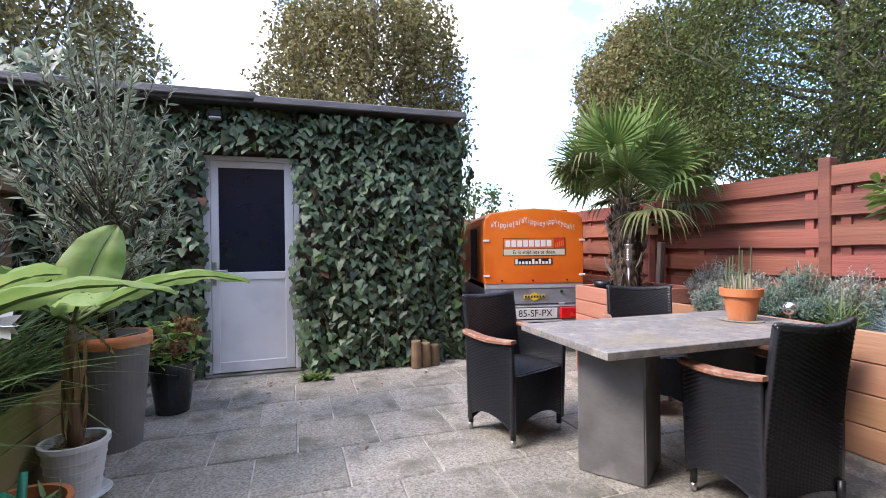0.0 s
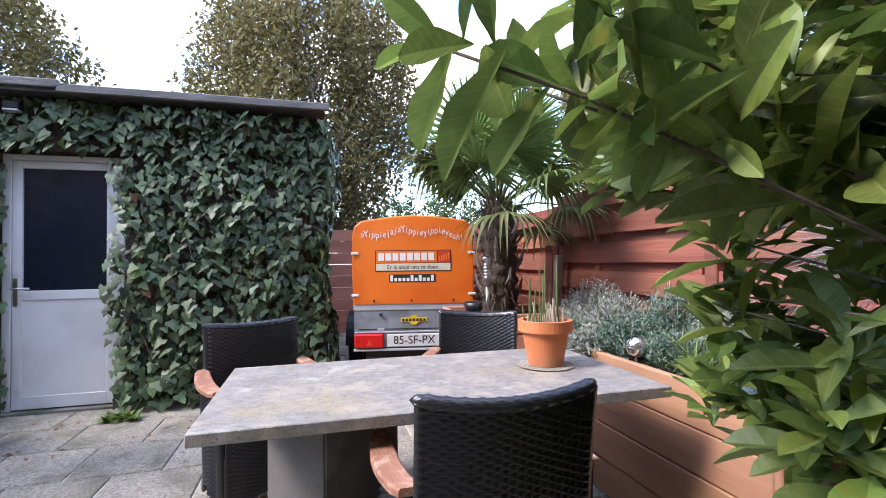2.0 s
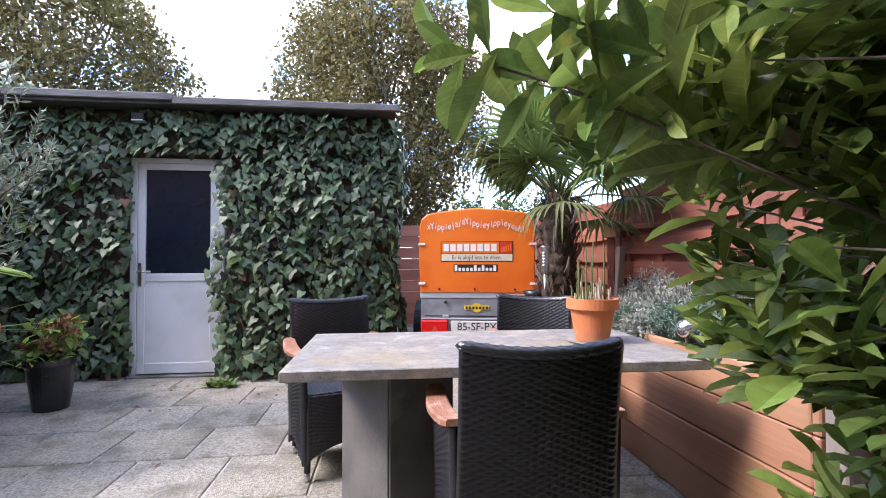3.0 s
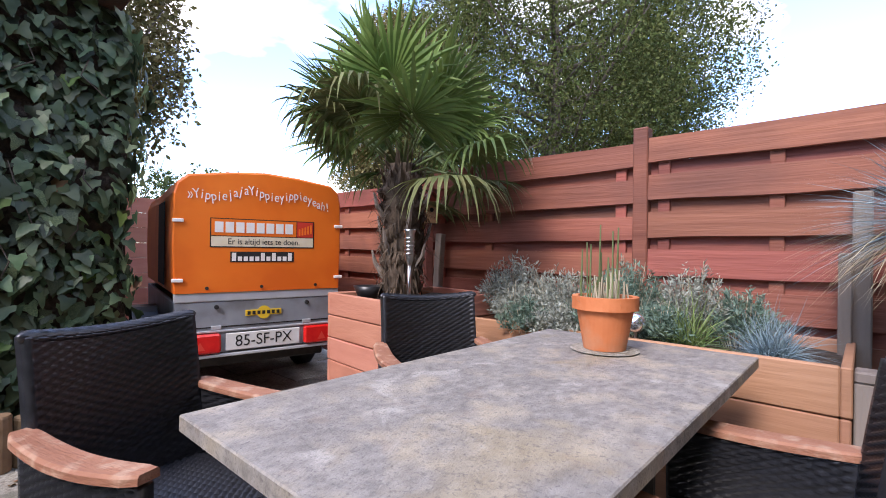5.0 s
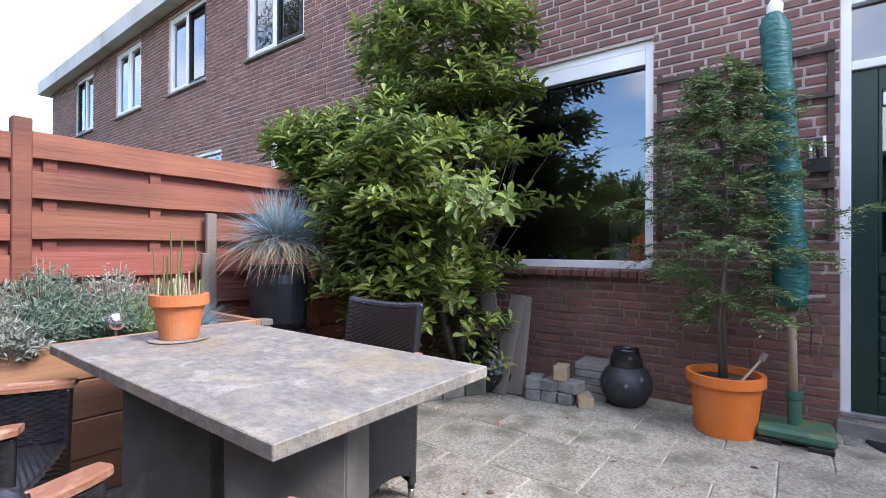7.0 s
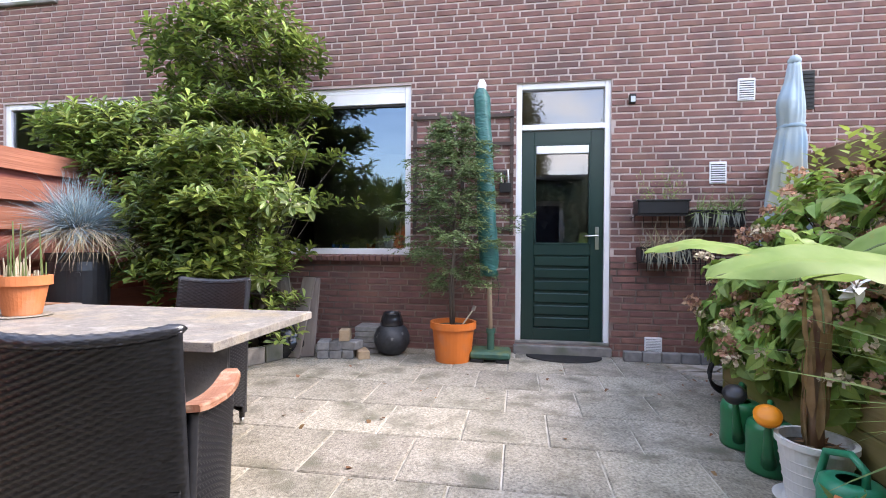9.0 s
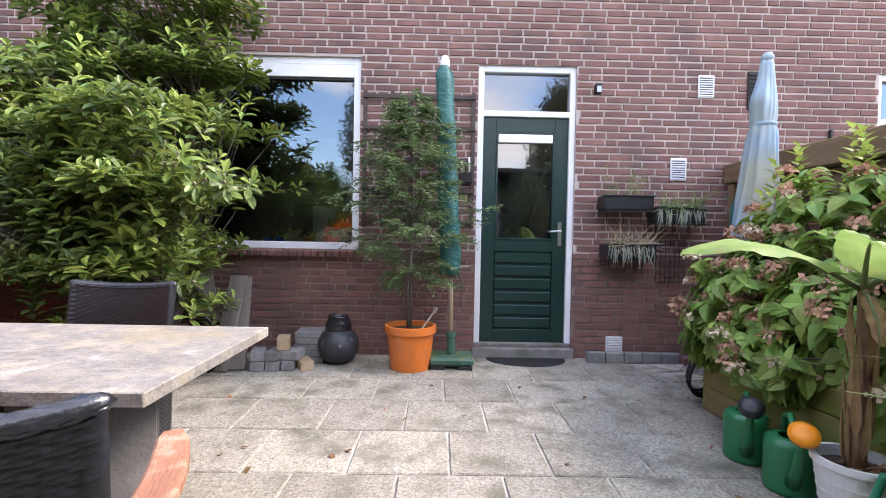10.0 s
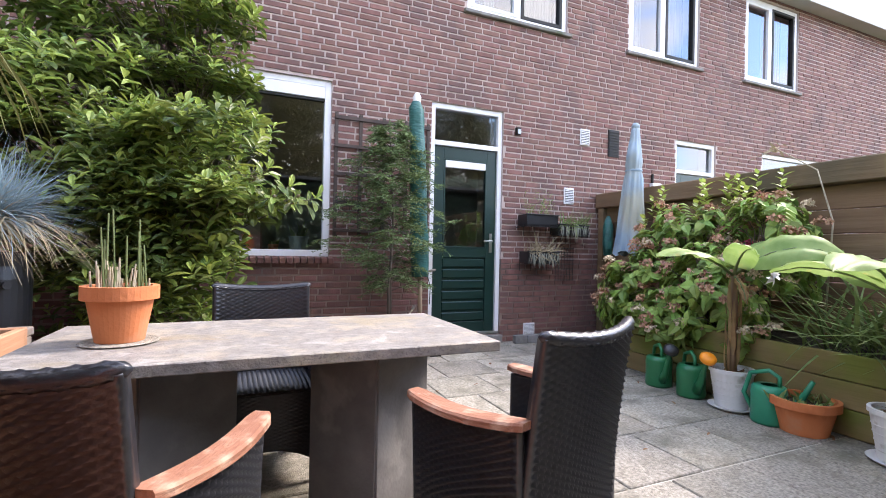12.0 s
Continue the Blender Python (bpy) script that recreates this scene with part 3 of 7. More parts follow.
def in_hole(x, z, pad=0.0):
    return any(a - pad < x < b + pad and c - pad < z < d + pad for a, b, c, d in HOLES)


def pierced_wall(name, mat, y0, y1, parent=None):
    """A wall between y1 (outside) and y0 with the openings cut through."""
    xs = sorted({HX0, HX1, *(v for h in HOLES for v in h[:2])})
    zs = sorted({-0.05, HZ1, *(v for h in HOLES for v in h[2:])})
    solid = [[not in_hole((xs[i] + xs[i + 1]) / 2, (zs[j] + zs[j + 1]) / 2) for j in range(len(zs) - 1)] for i in range(len(xs) - 1)]
    v, f = [], []

    def quad(*q):
        f.append(tuple(range(len(v), len(v) + 4)))
        v.extend(q)

    for i in range(len(xs) - 1):
        for j in range(len(zs) - 1):
            if not solid[i][j]:
                continue
            a, b, c, d = xs[i], xs[i + 1], zs[j], zs[j + 1]
            quad((b, y1, c), (a, y1, c), (a, y1, d), (b, y1, d))
            quad((a, y0, c), (b, y0, c), (b, y0, d), (a, y0, d))
            for di, dj, q in ((-1, 0, ((a, y1, c), (a, y0, c), (a, y0, d), (a, y1, d))), (1, 0, ((b, y0, c), (b, y1, c), (b, y1, d), (b, y0, d))),
                              (0, -1, ((a, y0, c), (a, y1, c), (b, y1, c), (b, y0, c))), (0, 1, ((a, y1, d), (a, y0, d), (b, y0, d), (b, y1, d)))):
                ii, jj = i + di, j + dj
                if not (0 <= ii < len(solid) and 0 <= jj < len(solid[0])) or not solid[ii][jj]:
                    quad(*q)
    return place(name, mesh_from(name, v, f, mat), parent)


wall_house = thing("wall_house", "purple-brown brick rear wall with pale raised joints", "wall", kind="structure")
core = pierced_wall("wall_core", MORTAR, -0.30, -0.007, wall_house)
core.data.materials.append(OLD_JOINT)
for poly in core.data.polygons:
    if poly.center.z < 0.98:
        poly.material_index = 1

rooms = thing("wall_inside", "pale plastered rooms seen dimly through the panes", "wall", kind="structure")
for lo, hi in (((HX0, -4.2, 0), (HX1, -4.0, HZ1)), ((HX0, -4.0, 0.0), (HX1, -0.30, 0.06)), ((HX0, -4.0, 2.85), (HX1, -0.30, 3.05)), ((HX0, -4.2, -0.05), (HX0 + 0.2, -0.30, HZ1)), ((HX1 - 0.2, -4.2, -0.05), (HX1, -0.30, HZ1)),
               ((1.3, -4.0, 0.06), (1.4, -0.30, 2.85)), ((4.95, -4.0, 0.06), (5.1, -0.30, 2.85)), ((-1.9, -4.0, 0.06), (-1.75, -0.30, 2.85))):
    box_part("room_wall", lo, hi, INTERIOR, rooms, 0)
roof = thing("roof_house", "flat roof with a broad weathered white fascia board", "roof", kind="structure")
STEP_X, WEST_Z, EAST_Z = 4.9, 5.24, 5.56
box_part("roof_slab", (HX0 - 0.2, -4.4, HZ1 + 0.004), (STEP_X, -0.02, HZ1 + 0.1), ROOFING, roof, 0)
box_part("roof_slab", (STEP_X + 0.004, -4.4, HZ1 + 0.004), (HX1 + 0.35, 0.22, HZ1 + 0.1), ROOFING, roof, 0)
for x0, x1, zf in ((HX0, STEP_X, WEST_Z), (STEP_X, HX1 + 0.35, EAST_Z)):
    box_part("soffit", (x0, 0.006, zf + 0.02), (x1, 0.22, zf + 0.05), FASCIA, roof, 0)
    for k in range(4):
        a, b = x0 + k * (x1 - x0) / 4, x0 + (k + 1) * (x1 - x0) / 4
        box_part("fascia_board", (a + 0.003, 0.223, zf), (b - 0.003, 0.26, zf + 0.35), FASCIA, roof, 0.004)
box_part("fascia_return", (HX1 + 0.353, -4.4, EAST_Z), (HX1 + 0.39, 0.26, EAST_Z + 0.35), FASCIA, roof, 0.004)


def window(name, hole, label, splits=(), dark=(), cloth=None, sill=True, blind=False):
    """A painted frame in its opening, with panes, and a brick sill."""
    a, b, c, d = hole
    w = thing(name, label, "window", kind="structure")
    t = 0.065
    for lo, hi in (((a, -0.12, c), (a + t, -0.035, d)), ((b - t, -0.12, c), (b, -0.035, d)), ((a + t, -0.12, d - t), (b - t, -0.035, d)), ((a + t, -0.12, c), (b - t, -0.035, c + t))):
        box_part("window_frame", lo, hi, WHITE, w)
    cuts = [a + t, *splits, b - t]
    for s in splits:
        box_part("mullion", (s - 0.03, -0.115, c + t), (s + 0.03, -0.037, d - t), WHITE, w)
    for k, (x0, x1) in enumerate(zip(cuts, cuts[1:])):
        x0, x1 = x0 + (0.03 if k else 0), x1 - (0.03 if k < len(cuts) - 2 else 0)
        m = DARK_METAL if k in dark else WHITE
        if splits:
            for lo, hi in (((x0, -0.10, c + t), (x0 + 0.045, -0.03, d - t)), ((x1 - 0.045, -0.10, c + t), (x1, -0.03, d - t)), ((x0 + 0.045, -0.10, d - t - 0.045), (x1 - 0.045, -0.03, d - t)), ((x0 + 0.045, -0.10, c + t), (x1 - 0.045, -0.03, c + t + 0.045))):
                box_part("sash", lo, hi, m, w)
        pane = place("pane", mesh_from("pane", [(x0, -0.07, c + t), (x1, -0.07, c + t), (x1, -0.07, d - t), (x0, -0.07, d - t)], [(3, 2, 1, 0)], GLASS), w)
        pane.visible_shadow = False
    if sill:
        box_part("window_sill", (a - 0.05, -0.035, c - 0.045), (b + 0.05, 0.045, c - 0.002), GREY_STEP, w, 0.008)
    if cloth is not None:
        v, f = [], []
        for side, (x0, x1) in enumerate(((a + 0.05, a + (b - a) * 0.36), (b - (b - a) * 0.36, b - 0.05))):
            base, n = len(v), 40
            for i in range(n + 1):
                x, y = x0 + (x1 - x0) * i / n, -0.30 + 0.025 * math.sin(i * 1.7)
                v += [(x, y, c - 0.05), (x, y, d + 0.02)]
            f += [(base + 2 * i, base + 2 * i + 2, base + 2 * i + 3, base + 2 * i + 1) for i in range(n)]
        place("curtain", mesh_from("curtain", v, f, cloth, True), w)
    return w


w1 = window("window_1", HOLES[1], "large white-framed living room window above a brick sill", sill=False)
box_part("blind_box", (2.095, -0.10, 2.60), (3.835, -0.032, 2.718), WHITE, w1, 0.004, "white ventilation strip along the top")
box_part("glazing_bead", (2.095, -0.10, 2.575), (3.835, -0.045, 2.598), INK_BLACK, w1, 0.002)
box_part("inner_sill", (2.03, -0.42, 0.99), (3.90, -0.125, 1.02), WHITE, w1)
for k, (h, lab, cloth, dk) in enumerate(((HOLES[2], "upstairs white window with one dark blue sash", CURTAIN, (0,)), (HOLES[3], "upstairs white window with one dark blue sash", CURTAIN, (0,)), (HOLES[4], "upstairs window with pink curtains", PINK, (0,)), (HOLES[5], "upstairs white window with net curtains", CURTAIN, ()),
                                         (HOLES[6], "upstairs white window with grey net curtains", CURTAIN, (0,)), (HOLES[7], "upstairs white window with one dark sash", CURTAIN, (0,)), (HOLES[8], "upstairs white window with narrow sashes", CURTAIN, ()), (HOLES[9], "upstairs white window at the end of the row", CURTAIN, (1,)))):
    window("window_%d" % (k + 2), h, lab, splits=((h[0] + h[1]) / 2,), dark=dk, cloth=cloth)
window("window_10", HOLES[11], "neighbour's white living room window behind the fence")
window("window_11", HOLES[12], "neighbour's white living room window behind the shrub")


def back_door(name, hole, label):
    """A glazed panel door in a white frame with a light above it."""
    a, b, c, d = hole
    o = thing(name, label, "door", kind="structure")
    zl = c + 2.18
    for lo, hi in (((a, -0.13, c), (a + 0.055, -0.03, d)), ((b - 0.055, -0.13, c), (b, -0.03, d)), ((a + 0.055, -0.13, d - 0.06), (b - 0.055, -0.03, d)), ((a + 0.055, -0.13, zl), (b - 0.055, -0.03, zl + 0.055))):
        box_part("door_frame", lo, hi, WHITE, o)
    pane = place("pane", mesh_from("pane", [(a + 0.05, -0.08, zl + 0.05), (b - 0.05, -0.08, zl + 0.05), (b - 0.05, -0.08, d - 0.05), (a + 0.05, -0.08, d - 0.05)], [(3, 2, 1, 0)], GLASS), o)
    pane.visible_shadow = False
    x0, x1, z0 = a + 0.058, b - 0.058, c + 0.035
    g0, g1, gz0, gz1 = x0 + 0.125, x1 - 0.125, z0 + 0.98, zl - 0.14
    for lo, hi in (((x0, -0.115, z0), (g0, -0.06, zl - 0.004)), ((g1, -0.115, z0), (x1, -0.06, zl - 0.004)), ((g0, -0.115, gz1), (g1, -0.06, zl - 0.004)), ((g0, -0.115, gz0 - 0.11), (g1, -0.06, gz0)), ((g0, -0.115, z0), (g1, -0.06, z0 + 0.12))):
        box_part("door_rail", lo, hi, GREEN_DOOR, o, 0.003)
    box_part("door_panel", (g0, -0.11, z0 + 0.12), (g1, -0.085, gz0 - 0.11), GREEN_DOOR, o, 0)
    rows = 6
    step = (gz0 - 0.11 - z0 - 0.12) / rows
    for k in range(rows):
        zz = z0 + 0.12 + k * step
        bm = bmesh.new()
        add_box(bm, (g0 + 0.004, -0.086, zz + 0.012), (g1 - 0.004, -0.062, zz + step - 0.012), 0.01)
        part("door_slat", bm, GREEN_DOOR, o)
    for lo, hi in (((g0, -0.075, gz0), (g0 + 0.018, -0.054, gz1)), ((g1 - 0.018, -0.075, gz0), (g1, -0.054, gz1)), ((g0 + 0.018, -0.075, gz0), (g1 - 0.018, -0.054, gz0 + 0.018)), ((g0 + 0.018, -0.075, gz1 - 0.018), (g1 - 0.018, -0.054, gz1))):
        box_part("glazing_bead", lo, hi, GREEN_DOOR, o, 0.003)
    box_part("vent_strip", (g0 + 0.02, -0.078, gz1 - 0.10), (g1 - 0.02, -0.05, gz1 - 0.02), WHITE, o, 0.004, "white ventilation strip above the glass")
    pane = place("pane", mesh_from("pane", [(g0, -0.085, gz0), (g1, -0.085, gz0), (g1, -0.085, gz1), (g0, -0.085, gz1)], [(3, 2, 1, 0)], GLASS), o)
    pane.visible_shadow = False
    hx = x0 + 0.06
    plate = box_part("handle_plate", (hx - 0.018, -0.06, z0 + 0.93), (hx + 0.018, -0.052, z0 + 1.16), STEEL, o, 0.002, "steel door plate")
    bm = add_tube(bmesh.new(), [(hx, -0.052, z0 + 1.07), (hx, -0.005, z0 + 1.07), (hx + 0.02, 0.0, z0 + 1.07), (hx + 0.12, 0.0, z0 + 1.065)], 0.009)
    part("door_handle", bm, STEEL, plate, "steel lever handle", True)
    box_part("threshold", (a, -0.13, c), (b, -0.02, c + 0.033), GREY_STEP, o, 0.006)
    box_part("door_step", (a - 0.02, -0.005, -0.02), (b + 0.02, 0.045, c - 0.004), GREY_STEP, o, 0.01, "worn grey stone step")
    return o


back_door("door_1", HOLES[0], "dark green glazed door with slatted lower panel")
back_door("door_2", HOLES[10], "neighbour's dark green door with a light above")
back_door("door_3", HOLES[13], "neighbour's dark door with a light above")


def vent(at, w, h, mat, label):
    v = thing("wall_vent", label, "vent", Matrix.Translation(at), "wall vents")
    box_part("vent_frame", (-w / 2, -0.004, -h / 2), (w / 2, 0.014, h / 2), mat, v, 0.003)
    # Black plate on the solid frame paints the shade between the slats.
    box_part("vent_opening", (-w / 2 + 0.013, 0.0142, -h / 2 + 0.013), (w / 2 - 0.013, 0.0156, h / 2 - 0.013), INK_BLACK, v, 0, "black plate painted as the shade behind the slats")
    n = 9
    for k in range(n):
        z = -h / 2 + h * (k + 0.9) / (n + 0.8)
        box_part("vent_slat", (-w / 2 + 0.012, 0.0150, z - 0.0055), (w / 2 - 0.012, 0.024, z + 0.0055), mat, v, 0.0015)
    return v


vent((-1.215, 0, 2.58), 0.15, 0.21, WHITE, "white louvred wall vent in the brickwork")
vent((-0.975, 0, 1.80), 0.15, 0.21, WHITE, "white louvred wall vent above the planters")
vent((-0.41, 0, 0.13), 0.16, 0.15, WHITE, "white louvred vent low on the wall")
vent((-1.70, 0, 2.55), 0.18, 0.36, DARK_METAL, "tall dark weathered wall vent")
lamp = thing("wall_sensor", "small grey sensor lamp beside the door", "lamp", Matrix.Translation((-0.19, 0, 2.53)))
box_part("housing", (-0.03, -0.004, -0.045), (0.03, 0.05, 0.045), DARK_METAL, lamp, 0.006)
box_part("lens", (-0.022, 0.051, -0.038), (0.022, 0.06, 0.02), PALE_METAL, lamp, 0.005, "pale grey lens")
meter = thing("wall_box", "white plastic connection box on the wall", "box", Matrix.Translation((-2.45, 0, 1.95)))
box_part("case", (-0.08, -0.004, -0.12), (0.08, 0.07, 0.12), WHITE, meter, 0.008)
box_part("conduit", (0.03, 0.0, 0.12), (0.055, 0.03, 0.25), DARK_METAL, meter, 0.004, "dark cable pipe")

# things on the inner window sill
for x, r, h, mt, lab in ((2.85, 0.045, 0.07, GLAZED_BLUE, "small blue glazed pot on the inner sill"), (2.97, 0.045, 0.07, GLAZED_BLUE, "small blue glazed pot on the inner sill"), (2.30, 0.10, 0.17, MINT, "mint green plant pot on the inner sill"), (2.55, 0.05, 0.08, TERRACOTTA, "small terracotta pot on the inner sill")):
    t = thing("plant_pot", lab, "pot", Matrix.Translation((x, -0.27, 1.021)), "sill pots")
    part("pot", lathe(pot_profile(r * 0.8, r, h, 0.015, 0.003, 0.006), 20), mt, t, smooth=False)
    poses = [aim((rnd() * r * 0.4, rnd() * r * 0.4, h - 0.03), (rnd() * 0.7, rnd() * 0.7, 1), rvec(), rnd(0.6, 1.2)) for _ in range(14)]
    joined("leaves", [blade(r * 1.8, r * 0.45)], poses, STRAP, t)
screen = thing("room_screen", "pale panel standing inside the room", "panel")
box_part("board", (2.62, -1.9, 0.06), (2.95, -1.85, 1.5), WHITE, screen)

# ---- fences ----


def rough_board(parent, x0, x1, y0, y1, z0, z1):
    """A sawn board with slightly uneven edges, thicker at its lower edge."""
    m, v, f = 8, [], []
    w1, w2 = rnd(0, 9), rnd(0, 9)
    for i in range(m + 1):
        y = y0 + (y1 - y0) * i / m
        lo = z0 + 0.005 * math.sin(y * 2.7 + w1) + 0.003 * math.sin(y * 8.3 + w2)
        hi = z1 + 0.003 * math.sin(y * 3.3 + w2)
        v += [(x0 + 0.006, y, hi), (x0, y, lo + 0.003), (x0 + 0.003, y, lo), (x1, y, lo), (x1, y, hi)]
    for i in range(m):
        a, b = 5 * i, 5 * i + 5
        f += [(a + q, a + (q + 1) % 5, b + (q + 1) % 5, b + q) for q in range(5)]
    f += [(4, 3, 2, 1, 0), tuple(5 * m + q for q in range(5))]
    place("board", mesh_from("board", v, f, RED_WOOD), parent)


def lap_panel(parent, x, y0, y1, top, n=8, pitch=0.215):
    """Boards hung alternately before and behind upright battens."""
    for k in range(n):
        zt = top - k * pitch
        rough_board(parent, x - 0.045, x - 0.022, y0, y1, max(0.03, zt - 0.150), zt)
        if zt - 0.13 > 0.05:
            rough_board(parent, x + 0.001, x + 0.020, y0, y1, max(0.02, zt - 0.232), zt - 0.135)
    for y in (y0 + 0.08, y0 + (y1 - y0) * 0.66, y1 - 0.08):
        box_part("batten", (x - 0.0215, y - 0.032, 0.02), (x + 0.0005, y + 0.032, top - 0.01), RED_WOOD, parent, 0.003)


fence_e = thing("garden_fence", "red-brown stained fence of overlapping rough boards", "fence")
lap_panel(fence_e, 4.44, 3.284, 4.912, 1.735)
lap_panel(fence_e, 4.44, 1.403, 3.197, 1.755)
lap_panel(fence_e, 4.44, -0.004, 1.30, 1.755)
for y, z in ((3.24, 1.82), (4.955, 1.66), (1.36, 1.80)):
    box_part("post", (4.385, y - 0.042, 0), (4.47, y + 0.042, z), RED_WOOD, fence_e, 0.006)
fence_n = thing("garden_fence", "red-brown board fence along the driveway", "fence")
lap_panel(fence_n, 4.46, 5.01, 6.75, 1.66)
lap_panel(fence_n, 4.46, 6.85, 9.02, 1.68)
box_part("post", (4.41, 6.76, 0), (4.49, 6.84, 1.72), RED_WOOD, fence_n, 0.006)
fence_b = thing("garden_fence", "red-brown board fence closing the driveway", "fence")
for k in range(9):
    for x0, x1 in ((0.0, 1.6), (1.6, 3.1), (3.1, 4.5)):
        box_part("board", (x0 + 0.004, 9.05, 1.70 - 0.19 * k - 0.186), (x1 - 0.004, 9.075 + 0.008 * (k % 2), 1.70 - 0.19 * k), SALMON_WOOD, fence_b, 0.004)
for x in (1.6, 3.1):
    box_part("post", (x - 0.04, 9.09, 0), (x + 0.04, 9.17, 1.75), RED_WOOD, fence_b, 0.006)

fence_w = thing("sleeper_fence", "brown sleeper fence with a heavy top beam", "fence")
for k in range(9):
    for y0, y1 in ((-0.02 + 0.03, 1.9), (1.9, 3.8), (3.8, 5.66)):
        box_part("board", (-1.56 - 0.012 * (k % 2), y0 + 0.003, 1.66 - 0.195 * k - 0.19), (-1.50 - 0.01 * (k % 2), y1 - 0.003, 1.66 - 0.195 * k), BROWN_WOOD, fence_w, 0.006)
for y0, y1 in ((0.01, 1.9), (1.9, 3.8), (3.8, 5.66)):
    box_part("top_beam", (-1.60, y0 + 0.003, 1.665), (-1.40, y1 - 0.003, 1.85), BROWN_WOOD, fence_w, 0.01)
for y in (0.05, 1.9, 3.8):
    box_part("post", (-1.495, y, 0), (-1.42, y + 0.09, 1.66), BROWN_WOOD, fence_w, 0.006)

# ---- shed ----
shed = thing("shed", "ivy-covered brick shed with a felted lean-to roof", "shed")
for lo, hi in (((-3.2, 5.70, 0), (-0.12, 5.85, 2.5)), ((0.74, 5.70, 0), (2.30, 5.85, 2.5)), ((-0.12, 5.70, 2.09), (0.74, 5.85, 2.5)), ((2.16, 5.85, 0), (2.30, 8.8, 2.45)), ((-3.2, 5.85, 0), (-3.05, 8.8, 2.45)), ((-3.2, 8.8, 0), (2.30, 8.95, 2.45))):
    box_part("shed_wall", lo, hi, SHED_WALL, shed, 0)
bm = bmesh.new()
add_box(bm, (-3.4, 5.42, 2.53), (2.38, 9.1, 2.575), 0.004)
part("roof_sheet", bm, ROOFING, shed)
for x0, x1, dz in ((-3.4, -1.1, 0.035), (-1.1, 0.35, 0.03), (0.35, 2.40, 0.0)):
    box_part("roof_edge", (x0 + 0.004, 5.395, 2.535 + dz), (x1 + 0.02, 5.43, 2.60 + dz), ROOF_EDGE, shed, 0.006)
box_part("fascia", (-3.2, 5.66, 2.40), (2.32, 5.70, 2.53), ROOFING, shed, 0.004)
sd = thing("door_4", "white shed door with a dark glazed upper half", "door", kind="structure")
for lo, hi in (((-0.12, 5.66, 0.02), (-0.06, 5.76, 2.085)), ((0.69, 5.66, 0.02), (0.74, 5.76, 2.085)), ((-0.06, 5.66, 2.04), (0.69, 5.76, 2.085))):
    box_part("door_frame", lo, hi, WHITE, sd)
for lo, hi in (((-0.055, 5.665, 0.03), (0.012, 5.705, 2.035)), ((0.602, 5.665, 0.03), (0.685, 5.705, 2.035)), ((0.012, 5.665, 1.975), (0.602, 5.705, 2.035)), ((0.012, 5.665, 0.905), (0.602, 5.705, 0.98)), ((0.012, 5.665, 0.03), (0.602, 5.705, 0.13))):
    box_part("door_rail", lo, hi, WHITE, sd, 0.003)
box_part("door_panel", (0.012, 5.674, 0.13), (0.602, 5.70, 0.905), WHITE, sd, 0)
box_part("blind", (0.012, 5.688, 0.98), (0.602, 5.70, 1.975), DARK_BLIND, sd, 0, "dark blue blind behind the glass")
plate = box_part("handle_plate", (-0.045, 5.658, 0.86), (-0.012, 5.665, 1.08), STEEL, sd, 0.002)
part("door_handle", add_tube(bmesh.new(), [(-0.028, 5.66, 1.0), (-0.028, 5.61, 1.0), (-0.01, 5.605, 1.0), (0.09, 5.605, 1.0)], 0.009), STEEL, plate, "steel lever handle", True)
box_part("hinge", (0.695, 5.645, 1.85), (0.715, 5.66, 1.93), INK_BLACK, sd, 0.002)
box_part("threshold", (-0.12, 5.60, 0), (0.74, 5.76, 0.02), GREY_STEP, sd, 0.004)
slamp = thing("shed_lamp", "small grey bulkhead lamp under the shed eave", "lamp", Matrix.Translation((0.02, 5.52, 2.44)))
box_part("housing", (-0.055, -0.04, -0.035), (0.055, 0.14, 0.03), DARK_METAL, slamp, 0.008)
box_part("lens", (-0.05, -0.05, -0.055), (0.05, 0.04, -0.036), PALE_METAL, slamp, 0.006, "pale ribbed lens")

# ---- table ----
table = thing("garden_table", "grey concrete-look dining table on two twisted square columns", "table", Matrix.Translation((2.725, 2.922, 0)))
box_part("tabletop", (-0.768, -0.398, 0.703), (0.768, 0.398, 0.740), TABLE_TOP, table, 0.003)
for dx in (-0.37, 0.37):
    col = box_part("column", (-0.155, -0.155, 0.004), (0.155, 0.155, 0.702), INK_BLACK, table, 0, "black inner core of the column", m=pose(dx, 0.03, 0, 0, 0, 36))
    for k in range(4):
        box_part("column_panel", (-0.165, 0.157, 0.004), (0.165, 0.172, 0.701), TABLE_LEG, col, 0.002, m=pose(0, 0, 0, 0, 0, 90 * k))

# ---- wicker chairs ----


